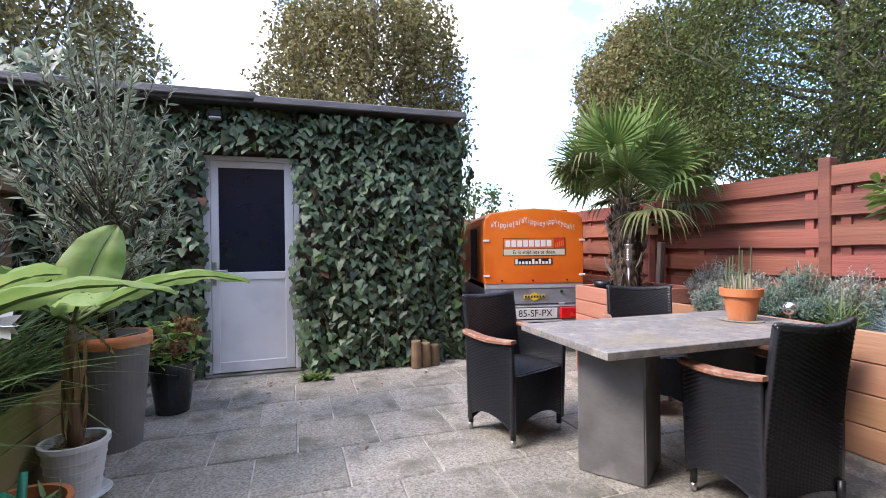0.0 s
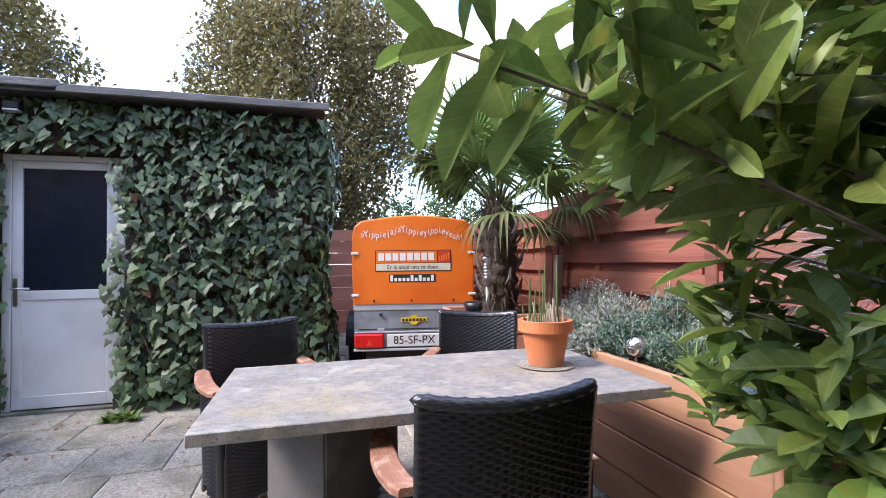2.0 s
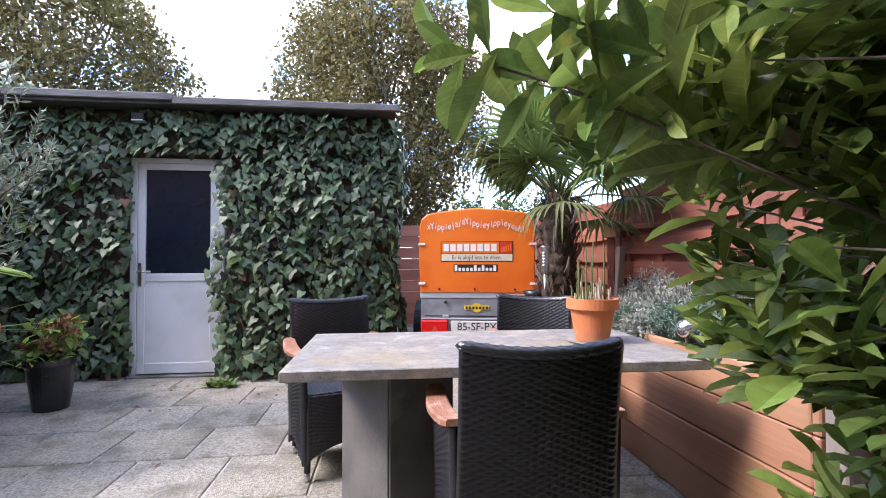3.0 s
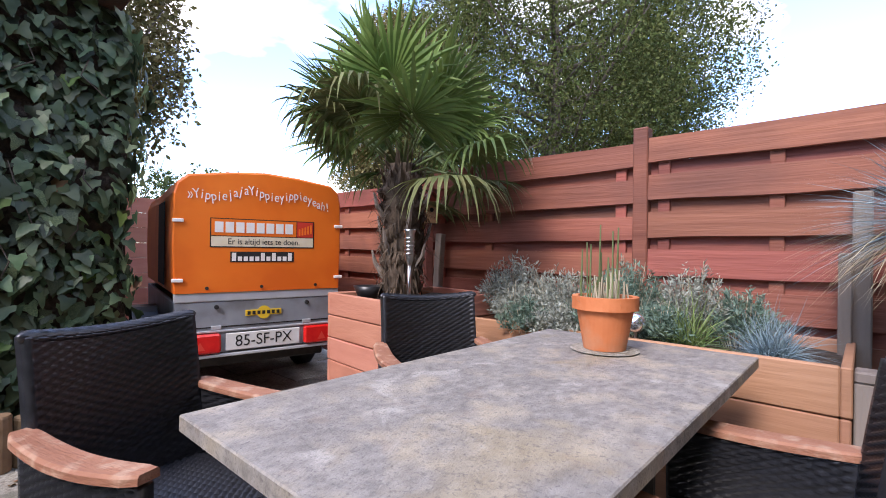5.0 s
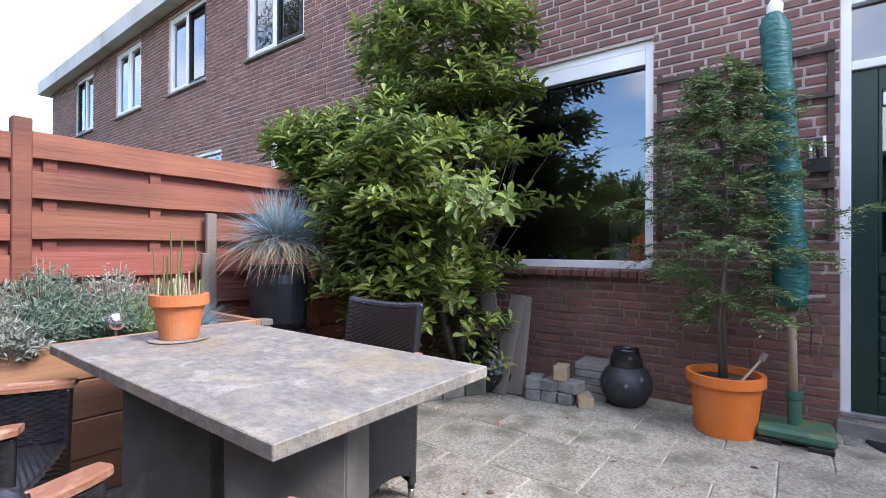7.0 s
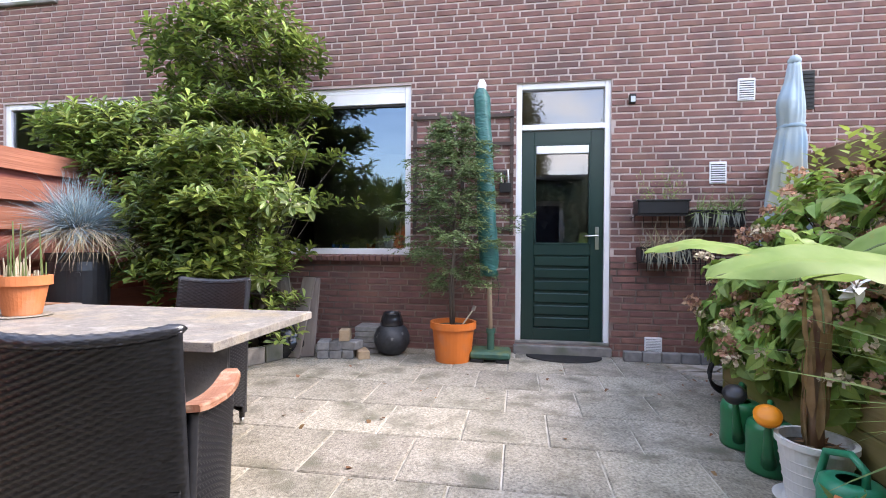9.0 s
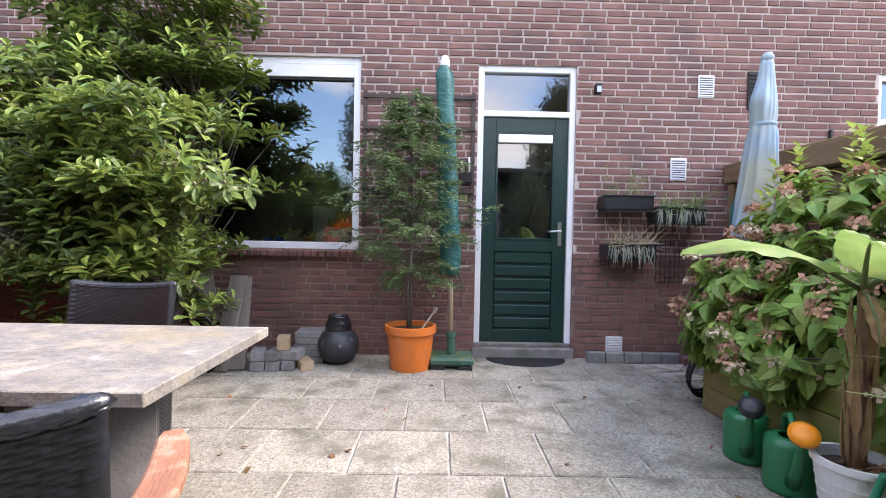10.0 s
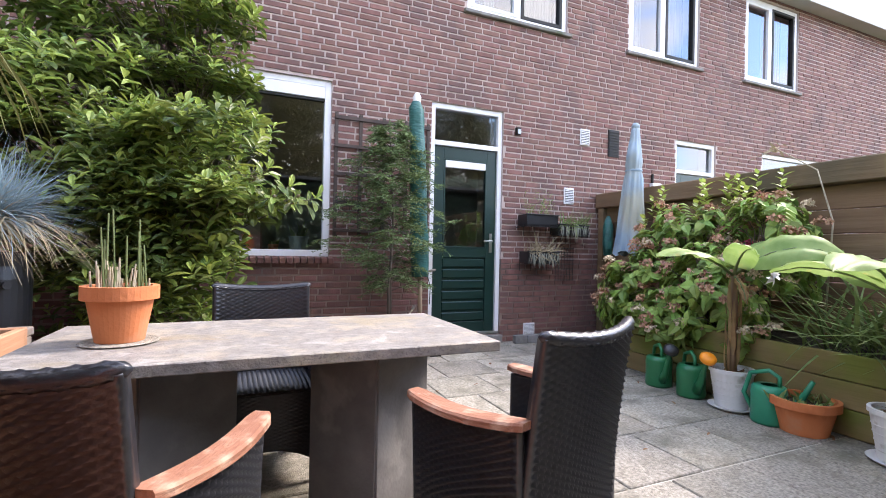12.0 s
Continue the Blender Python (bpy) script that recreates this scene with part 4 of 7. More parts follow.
def sheet(name, fn, nu, nv, thick, mat, parent, label="", relief=1.0):
    """A shell of woven strands that pass over and under: fn(u, v) gives a place; thick is set along the face's normal."""
    P = np.array([[fn(i / nu, j / nv) for j in range(nv + 1)] for i in range(nu + 1)], float)
    nu = max(4, 4 * int(np.linalg.norm(np.diff(P[:, nv // 2], axis=0), axis=1).sum() / 0.042))
    nv = max(4, 2 * int(np.linalg.norm(np.diff(P[nu // 2 % len(P)], axis=0), axis=1).sum() / 0.0095))
    P = np.array([[fn(i / nu, j / nv) for j in range(nv + 1)] for i in range(nu + 1)], float)
    du, dv = np.gradient(P, axis=0), np.gradient(P, axis=1)
    nrm = np.cross(du, dv)
    nrm /= np.maximum(1e-9, np.linalg.norm(nrm, axis=2, keepdims=True))
    I, J = np.meshgrid(np.arange(nu + 1), np.arange(nv + 1), indexing="ij")
    weave = np.where(J % 2 == 1, 0.0012 + 0.0062 * np.cos(math.pi * (I / 2 + J // 2)), -0.0066)[..., None] * relief
    weave[:2], weave[-2:], weave[:, :1], weave[:, -1:] = 0, 0, 0, 0
    A, B = P + nrm * (thick / 2 + weave), P - nrm * (thick / 2 + weave)
    n = (nu + 1) * (nv + 1)
    v = np.concatenate([A.reshape(-1, 3), B.reshape(-1, 3)])
    idx = lambda i, j: i * (nv + 1) + j
    f = []
    for i in range(nu):
        for j in range(nv):
            a, b, c, d = idx(i, j), idx(i + 1, j), idx(i + 1, j + 1), idx(i, j + 1)
            f += [(a, b, c, d), (n + d, n + c, n + b, n + a)]
    for i in range(nu):
        f += [(idx(i + 1, 0), idx(i, 0), n + idx(i, 0), n + idx(i + 1, 0)), (idx(i, nv), idx(i + 1, nv), n + idx(i + 1, nv), n + idx(i, nv))]
    for j in range(nv):
        f += [(idx(0, j), idx(0, j + 1), n + idx(0, j + 1), n + idx(0, j)), (idx(nu, j + 1), idx(nu, j), n + idx(nu, j), n + idx(nu, j + 1))]
    me = mesh_from(name, v, f, mat, True)
    return place(name, me, parent, label=label)


def wicker_chair(m):
    c = thing("wicker_chair", "black wicker armchair with worn wooden armrests", "chair", m, "chairs round the table")

    def back(u, v):
        s = 2 * u - 1
        z = 0.085 + v * 0.785
        lean = -0.205 - 0.095 * v ** 1.6
        w = 0.222 + 0.012 * v + 0.03 * (1 - v) ** 2
        return (s * w, lean + 0.03 * s * s * (0.4 + v) + 0.0, z - 0.022 * (1 - s * s) * v ** 4 + (0.05 * (1 - s * s) * (1 - v) ** 6))

    sheet("backrest", back, 14, 22, 0.034, WICKER, c)
    def roll(u, v):
        p, a = back(u, 1.0), 2 * math.pi * v
        r = 0.018 * max(0.04, 1 - abs(2 * u - 1) ** 24)
        return (p[0] + 0.012 * (2 * u - 1), p[1] + r * math.cos(a), p[2] + 0.002 + r * math.sin(a))

    sheet("top_roll", roll, 18, 12, 0.002, WICKER, c, relief=0.4)
    for sx in (-1, 1):
        def side(u, v, sx=sx):
            y = -0.215 + u * 0.390
            top = 0.60 + 0.035 * (1 - u) ** 2 + 0.015 * u
            low = 0.085 + 0.085 * math.sin(math.pi * u) ** 0.7
            return (sx * (0.228 + 0.014 * v + 0.012 * math.sin(math.pi * u)), y + 0.012 * v * u, low + v * (top - low))

        sheet("side_panel", side, 12, 16, 0.034, WICKER, c)
        bm = bmesh.new()
        n, prof = 14, []
        for i in range(n + 1):
            u = i / n
            y = -0.232 + u * 0.432
            z = 0.642 - 0.016 * math.sin(u * math.pi * 0.9) + 0.010 * (1 - u)
            w = 0.033 + 0.006 * math.sin(math.pi * u)
            w *= 0.72 if i in (0, n) else 1
            x = sx * (0.246 + 0.016 * math.sin(math.pi * u))
            prof.append([bm.verts.new((x + a * w, y, z + b * 0.011)) for a, b in ((-1, -0.9), (-0.98, 0.45), (-0.80, 0.95), (0.80, 0.95), (0.98, 0.45), (1, -0.9))])
        for a, b in zip(prof, prof[1:]):
            for k in range(6):
                bm.faces.new((a[k], a[(k + 1) % 6], b[(k + 1) % 6], b[k]))
        bm.faces.new(prof[0][::-1])
        bm.faces.new(prof[-1])
        bmesh.ops.recalc_face_normals(bm, faces=bm.faces)
        part("armrest", bm, ARM_WOOD, c, "weathered orange-brown wooden armrest")

    def front(u, v):
        s = 2 * u - 1
        low = 0.085 + 0.09 * math.cos(s * math.pi / 2) ** 0.7
        return (s * 0.222, 0.165 + 0.01 * (1 - s * s), low + v * (0.425 - low))

    sheet("front_apron", front, 10, 10, 0.03, WICKER, c)
    sheet("seat", lambda u, v: ((2 * u - 1) * 0.220, -0.225 + v * 0.40, 0.415 + 0.012 * math.sin(math.pi * u) * math.sin(math.pi * v)), 10, 10, 0.035, WICKER, c)
    for x, y in ((-0.216, 0.158), (0.216, 0.158), (-0.210, -0.225), (0.210, -0.225)):
        leg = part("leg", add_tube(bmesh.new(), [(x, y, 0.045), (x, y, 0.16)], 0.017, 10), BLACK_PLASTIC, c, smooth=True)
        part("foot", add_tube(bmesh.new(), [(x, y, 0.0), (x, y, 0.046)], [0.0135, 0.0145], 10), STEEL, leg, "metal leg tip", True)
    return c


def chair_pose(bx, by, turn):
    """The pose of a chair whose backrest's top middle is at bx, by; it faces turn degrees from +y, counter-clockwise."""
    a = radians(turn)
    return pose(bx - 0.30 * math.sin(a), by + 0.30 * math.cos(a), 0, 0, 0, turn)


first_chair = wicker_chair(chair_pose(1.954, 3.857, 200.5))
copy_thing(first_chair, chair_pose(3.252, 3.858, 151.7))
copy_thing(first_chair, chair_pose(2.746, 2.171, 1.0))

# ---- trailer ----
trailer = thing("trailer", "small grey box trailer with an orange tarpaulin hood", "trailer", pose(3.155, 5.335, 0, 0, 0, -11.5))
for lo, hi in (((-0.54, 0.0, 0.40), (0.54, 0.025, 0.735)), ((-0.54, 0.025, 0.42), (-0.515, 2.0, 0.735)), ((0.515, 0.025, 0.42), (0.54, 2.0, 0.735)), ((-0.515, 1.975, 0.42), (0.515, 2.0, 0.735)), ((-0.515, 0.025, 0.42), (0.515, 1.975, 0.445))):
    box_part("body_panel", lo, hi, TRAILER_GREY, trailer, 0.004)
box_part("rear_rail", (-0.545, -0.006, 0.737), (0.545, 0.03, 0.80), PALE_METAL, trailer, 0.006, "pale metal top rail")
box_part("panel_bead", (-0.50, -0.004, 0.565), (0.50, -0.0005, 0.572), DARK_METAL, trailer, 0)
box_part("panel_bead", (-0.53, -0.012, 0.535), (0.53, -0.0005, 0.548), PALE_METAL, trailer, 0.002)
box_part("bumper", (-0.545, -0.03, 0.375), (0.545, 0.02, 0.395), PALE_METAL, trailer, 0.004)
box_part("chassis", (-0.45, 0.06, 0.30), (0.45, 1.9, 0.40), DARK_METAL, trailer, 0.01)
prof = [(-0.545, 0.795), (-0.555, 1.1), (-0.551, 1.43), (-0.532, 1.50), (-0.475, 1.55), (-0.22, 1.588), (0.0, 1.605), (0.22, 1.590), (0.475, 1.555), (0.532, 1.505), (0.548, 1.43), (0.552, 1.1), (0.545, 0.795)]
v, f, n = [], [], len(prof)
ys = [-0.012, -0.004, 0.5, 1.0, 1.5, 2.0, 2.012]
for k, y in enumerate(ys):
    inset = 0.985 if k in (0, len(ys) - 1) else 1.0
    sag = 0.012 if k in (3,) else 0.0
    v += [(x * inset, y, 0.795 + (z - 0.795) * inset - (sag if z > 1.3 else 0)) for x, z in prof]
for k in range(len(ys) - 1):
    for i in range(n - 1):
        a = k * n + i
        f.append((a, a + n, a + n + 1, a + 1))
f += [tuple(range(n)), tuple(range((len(ys) - 1) * n, len(ys) * n))[::-1]]
me = mesh_from("hood", v, f, ORANGE_SHEET)
hood = place("hood", me, trailer, label="orange printed tarpaulin hood")


def on_rear(x, z, off=-0.0165):
    return Matrix.Translation((x, off, z)) @ pose(0, 0, 0, 90, 0, 0)


def rear_patch(name, x0, x1, z0, z1, mat, off=-0.0135, label=""):
    return box_part(name, (x0, off - 0.0015, z0), (x1, off, z1), mat, hood, 0, label)


rear_patch("print_board", -0.345, 0.345, 1.09, 1.282, INK_BLACK, -0.0128)
rear_patch("print_field", -0.338, 0.215, 1.168, 1.276, ORANGE_SHEET, -0.0145)
rear_patch("print_square", 0.222, 0.338, 1.168, 1.276, INK_RED, -0.0145)
for k in range(5):
    rear_patch("print_stripe", 0.232 + k * 0.021, 0.244 + k * 0.021, 1.178 + 0.004 * k, 1.225 + 0.008 * k, ORANGE_SHEET, -0.0162)
for k in range(8):
    x = -0.318 + k * 0.065
    rear_patch("print_bar", x, x + 0.052, 1.188, 1.258, INK_WHITE, -0.0162)
rear_patch("print_strip", -0.338, 0.338, 1.097, 1.162, INK_CREAM, -0.0145)
letters("print_words", "Er is altijd iets te doen.", 0.056, INK_BLACK, hood, on_rear(0, 1.128, -0.0168), 0.92)
rear_patch("print_bar", -0.222, 0.20, 0.993, 1.062, INK_BLACK, -0.0130)
for k in range(11):
    x = -0.212 + k * 0.037
    rear_patch("print_bar", x, x + 0.026, 1.0, 1.03 + 0.025 * (k in (0, 5, 7, 10)), INK_WHITE, -0.0150)
for k, word in enumerate(("»", "Y", "i", "p", "p", "i", "e", "j", "a", "j", "a", "Y", "i", "p", "p", "i", "e", "y", "i", "p", "p", "i", "e", "y", "e", "a", "h", "!")):
    x = -0.46 + k * 0.0335
    letters("print_letter", word, 0.088, INK_WHITE, hood, Matrix.Translation((x, -0.0165, 1.428 + 0.03 * math.cos(k * 0.6) * 0.6 - 0.05 * (k / 13.5 - 1) ** 2 + 0.03)) @ pose(0, 0, 0, 90, 0, 0) @ pose(0, 0, 0, 0, 0, 9 * math.sin(k * 1.9)), 0.8)
for x, z in ((-0.56, 1.245), (-0.56, 0.868), (0.50, 1.245), (0.50, 0.868)):
    box_part("strap", (x, -0.024, z), (x + 0.065, -0.0135, z + 0.022), INK_WHITE, hood, 0.003, "white hood strap")
for x in (-0.36, -0.02, 0.36):
    part("eyelet", add_tube(bmesh.new(), [(x, -0.02, 0.825), (x, -0.012, 0.825)], 0.011, 10), INK_BLACK, hood)
# dark torn-looking print on the hood's side
box_part("side_print", (-0.566, 0.35, 0.83), (-0.562, 0.75, 1.40), INK_BLACK, hood, 0, "dark print on the hood's side")
for x in (-0.30, 0.30):
    part("latch", add_tube(bmesh.new(), [(x, -0.02, 0.70), (x, 0.0, 0.70)], 0.014, 12), INK_BLACK, trailer)
    box_part("hinge", (x - 0.03, -0.012, 0.552), (x + 0.03, 0, 0.578), PALE_METAL, trailer, 0.002)
plate = box_part("number_plate", (-0.245, -0.028, 0.412), (0.245, -0.018, 0.525), PLATE, trailer, 0.004, "white number plate")
letters("plate_letters", "85-SF-PX", 0.105, INK_BLACK, plate, on_rear(0, 0.468, -0.0295), 0.95)
badge = box_part("maker_badge", (-0.12, -0.006, 0.628), (0.12, -0.001, 0.668), INK_YELLOW, trailer, 0.002, "yellow maker's badge")
part("badge_disc", add_tube(bmesh.new(), [(0, -0.009, 0.648), (0, -0.0062, 0.648)], 0.045, 20), INK_YELLOW, badge)
for k in range(7):
    box_part("badge_bar", (-0.108 + k * 0.032, -0.0105, 0.636), (-0.108 + k * 0.032 + 0.02, -0.0092, 0.660), INK_BLACK, badge, 0)
for sx in (-1, 1):
    x0, x1 = sorted((sx * 0.275, sx * 0.535))
    light = box_part("tail_light", (x0, -0.045, 0.405), (x1, -0.0005, 0.53), RED_LENS, trailer, 0.012, "red tail light")
    tri = mesh_from("reflector", [(sx * 0.40 - 0.03, -0.0465, 0.43), (sx * 0.40 + 0.03, -0.0465, 0.43), (sx * 0.40, -0.0465, 0.485), (sx * 0.40, -0.040, 0.45)], [(0, 1, 2), (0, 3, 1), (1, 3, 2), (2, 3, 0)], INK_RED)
    place("reflector", tri, light)
    wheel = thing("wheel", "", "")
    wheel.parent = trailer
    wheel.matrix_basis = pose(sx * 0.63, 1.05, 0.27, 0, 90, 0)
    part("tyre", lathe([(0.17, -0.07), (0.24, -0.075), (0.268, -0.05), (0.27, 0.05), (0.24, 0.075), (0.17, 0.07)], 32), RUBBER, wheel, "black rubber tyre", True)
    part("rim", lathe([(0, -0.05), (0.10, -0.05), (0.165, -0.06), (0.172, 0.0), (0.165, 0.06), (0.10, 0.05), (0, 0.05)], 24), PALE_METAL, wheel, "grey steel rim", True)
    bm = bmesh.new()
    rings = []
    for i in range(13):
        a = math.pi * i / 12
        y, z = 1.05 + 0.33 * math.cos(a), 0.30 + 0.32 * math.sin(a)
        rings.append([bm.verts.new((sx * xx, y + (0.012 * math.cos(a) if o else 0), z + (0.012 * math.sin(a) if o else 0))) for xx, o in ((0.55, 0), (0.72, 0), (0.72, 1), (0.55, 1))])
    for a, b in zip(rings, rings[1:]):
        for k in range(4):
            bm.faces.new((a[k], a[(k + 1) % 4], b[(k + 1) % 4], b[k]))
    bm.faces.new(rings[0][::-1])
    bm.faces.new(rings[-1])
    bmesh.ops.recalc_face_normals(bm, faces=bm.faces)
    part("mudguard", bm, BLACK_PLASTIC, trailer, "black mudguard")
box_part("axle", (-0.60, 1.02, 0.24), (0.60, 1.08, 0.30), DARK_METAL, trailer, 0.005)
part("drawbar", add_tube(bmesh.new(), [(0, 1.9, 0.36), (0, 3.0, 0.40)], 0.035, 10), PALE_METAL, trailer)
part("jockey_leg", add_tube(bmesh.new(), [(0, 2.9, 0.0), (0, 2.9, 0.6)], 0.025, 10), PALE_METAL, trailer)

# ---- raised planters ----


def board_planter(name, label, m, w, d, h, rows, mat, soil_drop, ends=True, inner=0.045):
    """A box of horizontal boards with soil; origin at a lower corner, x along w, y along d."""
    o = thing(name, label, "planter", m)
    rh = h / rows
    for k in range(rows):
        z0, z1 = k * rh + 0.002, (k + 1) * rh - 0.003
        j = 0.003 * (k % 2)
        box_part("board", (0, -j, z0), (w, 0.03, z1), mat, o, 0.005)
        box_part("board", (0, d - 0.03, z0), (w, d + j, z1), mat, o, 0.005)
        box_part("board", (-j, 0.031, z0), (0.03, d - 0.031, z1), mat, o, 0.005)
        box_part("board", (w - 0.03, 0.031, z0), (w + j, d - 0.031, z1), mat, o, 0.005)
    v, f, nx, ny = [], [], 24, 24
    for i in range(nx + 1):
        for jx in range(ny + 1):
            x, y = 0.031 + (w - 0.062) * i / nx, 0.031 + (d - 0.062) * jx / ny
            v.append((x, y, h - soil_drop + 0.02 * noise.noise((x * 7, y * 7, 3))))
    for i in range(nx):
        for jx in range(ny):
            a = i * (ny + 1) + jx
            f.append((a, a + ny + 1, a + ny + 2, a + 1))
    place("soil", mesh_from("soil", v, f, SOIL_AND_IVY_SHADE, True), o, label="dark soil")
    return o


board_planter("planter_herbs", "raised planter of orange-brown boards along the fence", pose(3.69, 2.29, 0), 0.68, 1.78, 0.712, 4, PLANTER_WOOD, 0.06)
board_planter("planter_palm", "square salmon-stained board planter holding a palm", pose(3.20, 4.08, 0, 0, 0, -5.4), 0.86, 0.645, 0.822, 6, SALMON_WOOD, 0.05)
board_planter("planter_flowers", "long mossy sleeper planter below the fence", pose(-1.40, 1.30, 0), 0.88, 3.2, 0.50, 3, MOSS_WOOD, 0.05)
peg = thing("planter_peg", "short weathered grey post at the planter's end", "post")
box_part("stake", (3.70, 2.21, 0), (3.78, 2.285, 0.66), GREY_WOOD, peg, 0.006)
box_part("cap", (3.695, 2.20, 0.661), (3.79, 2.284, 0.70), GREY_WOOD, peg, 0.006)
oldpost = thing("grey_post", "leaning weathered grey plank against the fence", "post", pose(4.33, 2.27, 0, 0, 0.5, 0))
box_part("plank", (-0.02, -0.034, 0), (0.02, 0.034, 1.37), GREY_WOOD, oldpost, 0.006)
box_part("plank", (-0.055, 0.03, 0), (-0.022, 0.08, 1.10), GREY_WOOD, oldpost, 0.006)
post2 = thing("grey_post", "weathered grey stake behind the palm", "post", pose(4.22, 4.74, 0, 0, 4, 0))
box_part("stake", (-0.03, -0.03, 0), (0.03, 0.03, 1.22), GREY_WOOD, post2, 0.006)

# birdhouse on its post
bird = thing("birdhouse", "small wooden birdhouse with a red pitched roof", "birdhouse", pose(4.24, 4.80, 1.30, 0, 0, -30))
box_part("house_box", (-0.05, -0.05, 0), (0.05, 0.05, 0.17), BIRD_WOOD, bird, 0.003)
# Flat black disc paints the dark of the entry hole; the box is closed.
part("entrance", add_tube(bmesh.new(), [(0, -0.052, 0.10), (0, -0.049, 0.10)], 0.017, 14), INK_BLACK, bird)
for s in (-1, 1):
    box_part("roof_board", (-0.085 if s < 0 else 0.0, -0.075, 0), (0.0 if s < 0 else 0.085, 0.075, 0.012), RED_ROOF, bird, 0.002, m=Matrix.Translation((0, 0, 0.235)) @ pose(0, 0, 0, 0, 40 * s, 0))
bm = bmesh.new()
a = [bm.verts.new(p) for p in ((-0.05, -0.049, 0.17), (0.05, -0.049, 0.17), (0, -0.049, 0.23))]
b = [bm.verts.new(p) for p in ((-0.05, 0.049, 0.17), (0.05, 0.049, 0.17), (0, 0.049, 0.23))]
for q in ((a[0], a[1], a[2]), (b[1], b[0], b[2]), (a[0], b[0], b[1], a[1]), (a[1], b[1], b[2], a[2]), (a[2], b[2], b[0], a[0])):
    bm.faces.new(q)
part("gable", bm, RED_ROOF, bird)
box_part("pole", (-0.03, -0.01, -1.30), (0.03, 0.05, -0.002), RED_WOOD, bird, 0.005, "red-brown wooden pole")

# garden torch
torch = thing("garden_torch", "slim stainless steel garden torch in the planter", "torch", Matrix.Translation((3.435, 4.18, 0.78)))
part("pole", add_tube(bmesh.new(), [(0, 0, -0.02), (0, 0, 0.23)], 0.012, 12), STEEL, torch, smooth=True)
part("cup", lathe([(0.012, 0.22), (0.026, 0.26), (0.028, 0.40), (0.034, 0.415), (0.034, 0.425), (0.02, 0.425), (0.018, 0.40), (0, 0.40)], 20), STEEL, torch, smooth=True)
for k in range(5):
    part("ridge", lathe([(0.027, 0.28 + k * 0.022), (0.031, 0.286 + k * 0.022), (0.027, 0.292 + k * 0.022)], 20), STEEL, torch, smooth=True)
tray = thing("dark_bowl", "dark plastic bowl lying in the palm planter", "bowl", pose(3.50, 4.62, 0.785))
part("shell", lathe([(0, 0), (0.07, 0), (0.10, 0.07), (0.092, 0.07), (0.065, 0.012), (0, 0.012)], 24), BLACK_PLASTIC, tray, smooth=True)
ball = thing("glass_ball", "silvered glass ball on a stick among herbs", "ornament", Matrix.Translation((3.73, 3.02, 0.655)))
part("stick", add_tube(bmesh.new(), [(0, 0, -0.02), (0, 0, 0.08)], 0.006, 8), STEEL, ball)
part("globe", lathe([(0.045 * math.sin(math.pi * k / 14), 0.12 - 0.045 * math.cos(math.pi * k / 14)) for k in range(15)], 24), MIRROR_BALL, ball, smooth=True)

# ---- pots ----


def potted(name, label, category, at, r0, r1, h, mat, **kw):
    o = thing(name, label, category, Matrix.Translation(at))
    part("pot", lathe(pot_profile(r0, r1, h, **kw), 36), mat, o)
    rs = r1 - kw.get("wall", 0.012) - 0.002
    part("soil", lathe([(0, h - 0.035), (rs * 0.6, h - 0.04), (rs, h - 0.045), (rs, h - 0.055)], 24), SOIL_AND_IVY_SHADE, o, "dark soil", True)
    return o


tp = potted("terracotta_pot", "terracotta pot with cut dry stems on the table", "pot", (3.228, 2.948, 0.748), 0.072, 0.106, 0.186, TERRACOTTA, rim=0.045, lip=0.008)
part("saucer", lathe([(0, -0.0075), (0.100, -0.0075), (0.118, -0.003), (0.115, -0.001), (0, -0.002)], 32), TILE, tp, "flat grey saucer")
bm, bg = bmesh.new(), bmesh.new()
for k in range(46):
    a, r, hh = rnd(0, 6.28), 0.085 * math.sqrt(rnd(0, 1)), rnd(0.05, 0.13) if k % 6 else rnd(0.16, 0.30)
    x, y = r * math.cos(a), r * math.sin(a)
    add_tube(bm if k % 3 else bg, [(x, y, 0.14), (x + rnd() * 0.012, y + rnd() * 0.012, 0.15 + hh)], [rnd(0.003, 0.0056), 0.0028], 5)
massed(part("dry_stem_mass", bm, DRY_STEM, tp, "cut pale dry stems"))
massed(part("green_stem_mass", bg, STEM_GREEN, tp, "thin green stems"))
joined("moss", [blade(0.05, 0.006)], [aim((0.08 * rnd(), 0.08 * rnd(), 0.145), (rnd(), rnd(), 0.9), rvec(), rnd(0.6, 1.2)) for _ in range(160)], STRAW, tp)

op = potted("orange_planter", "large orange plastic pot with a feathery conifer", "potted plant", (1.50, 0.44, 0), 0.165, 0.205, 0.37, ORANGE_POT, rim=0.06, lip=0.014)
part("stake", add_tube(bmesh.new(), [(-0.06, 0.12, 0.30), (-0.20, 0.10, 0.50)], 0.007, 8), DRY_STEM, op, "pale stick leaning in the soil")
part("stake_knob", add_tube(bmesh.new(), [(-0.195, 0.10, 0.49), (-0.215, 0.098, 0.53)], 0.017, 10), GREY_WOOD, op)
bt, limbs, tips = bmesh.new(), bmesh.new(), []
add_tube(bt, [(0, 0, 0.32), (0.01, 0, 0.8), (-0.01, 0.01, 1.4), (0.02, 0.0, 1.95), (0.05, 0, 2.35)], [0.018, 0.015, 0.012, 0.008, 0.004], 8)
add_tube(bt, [(0.02, 0.01, 0.32), (0.03, 0.02, 0.7), (0.0, 0.02, 1.0)], [0.014, 0.012, 0.008], 8)
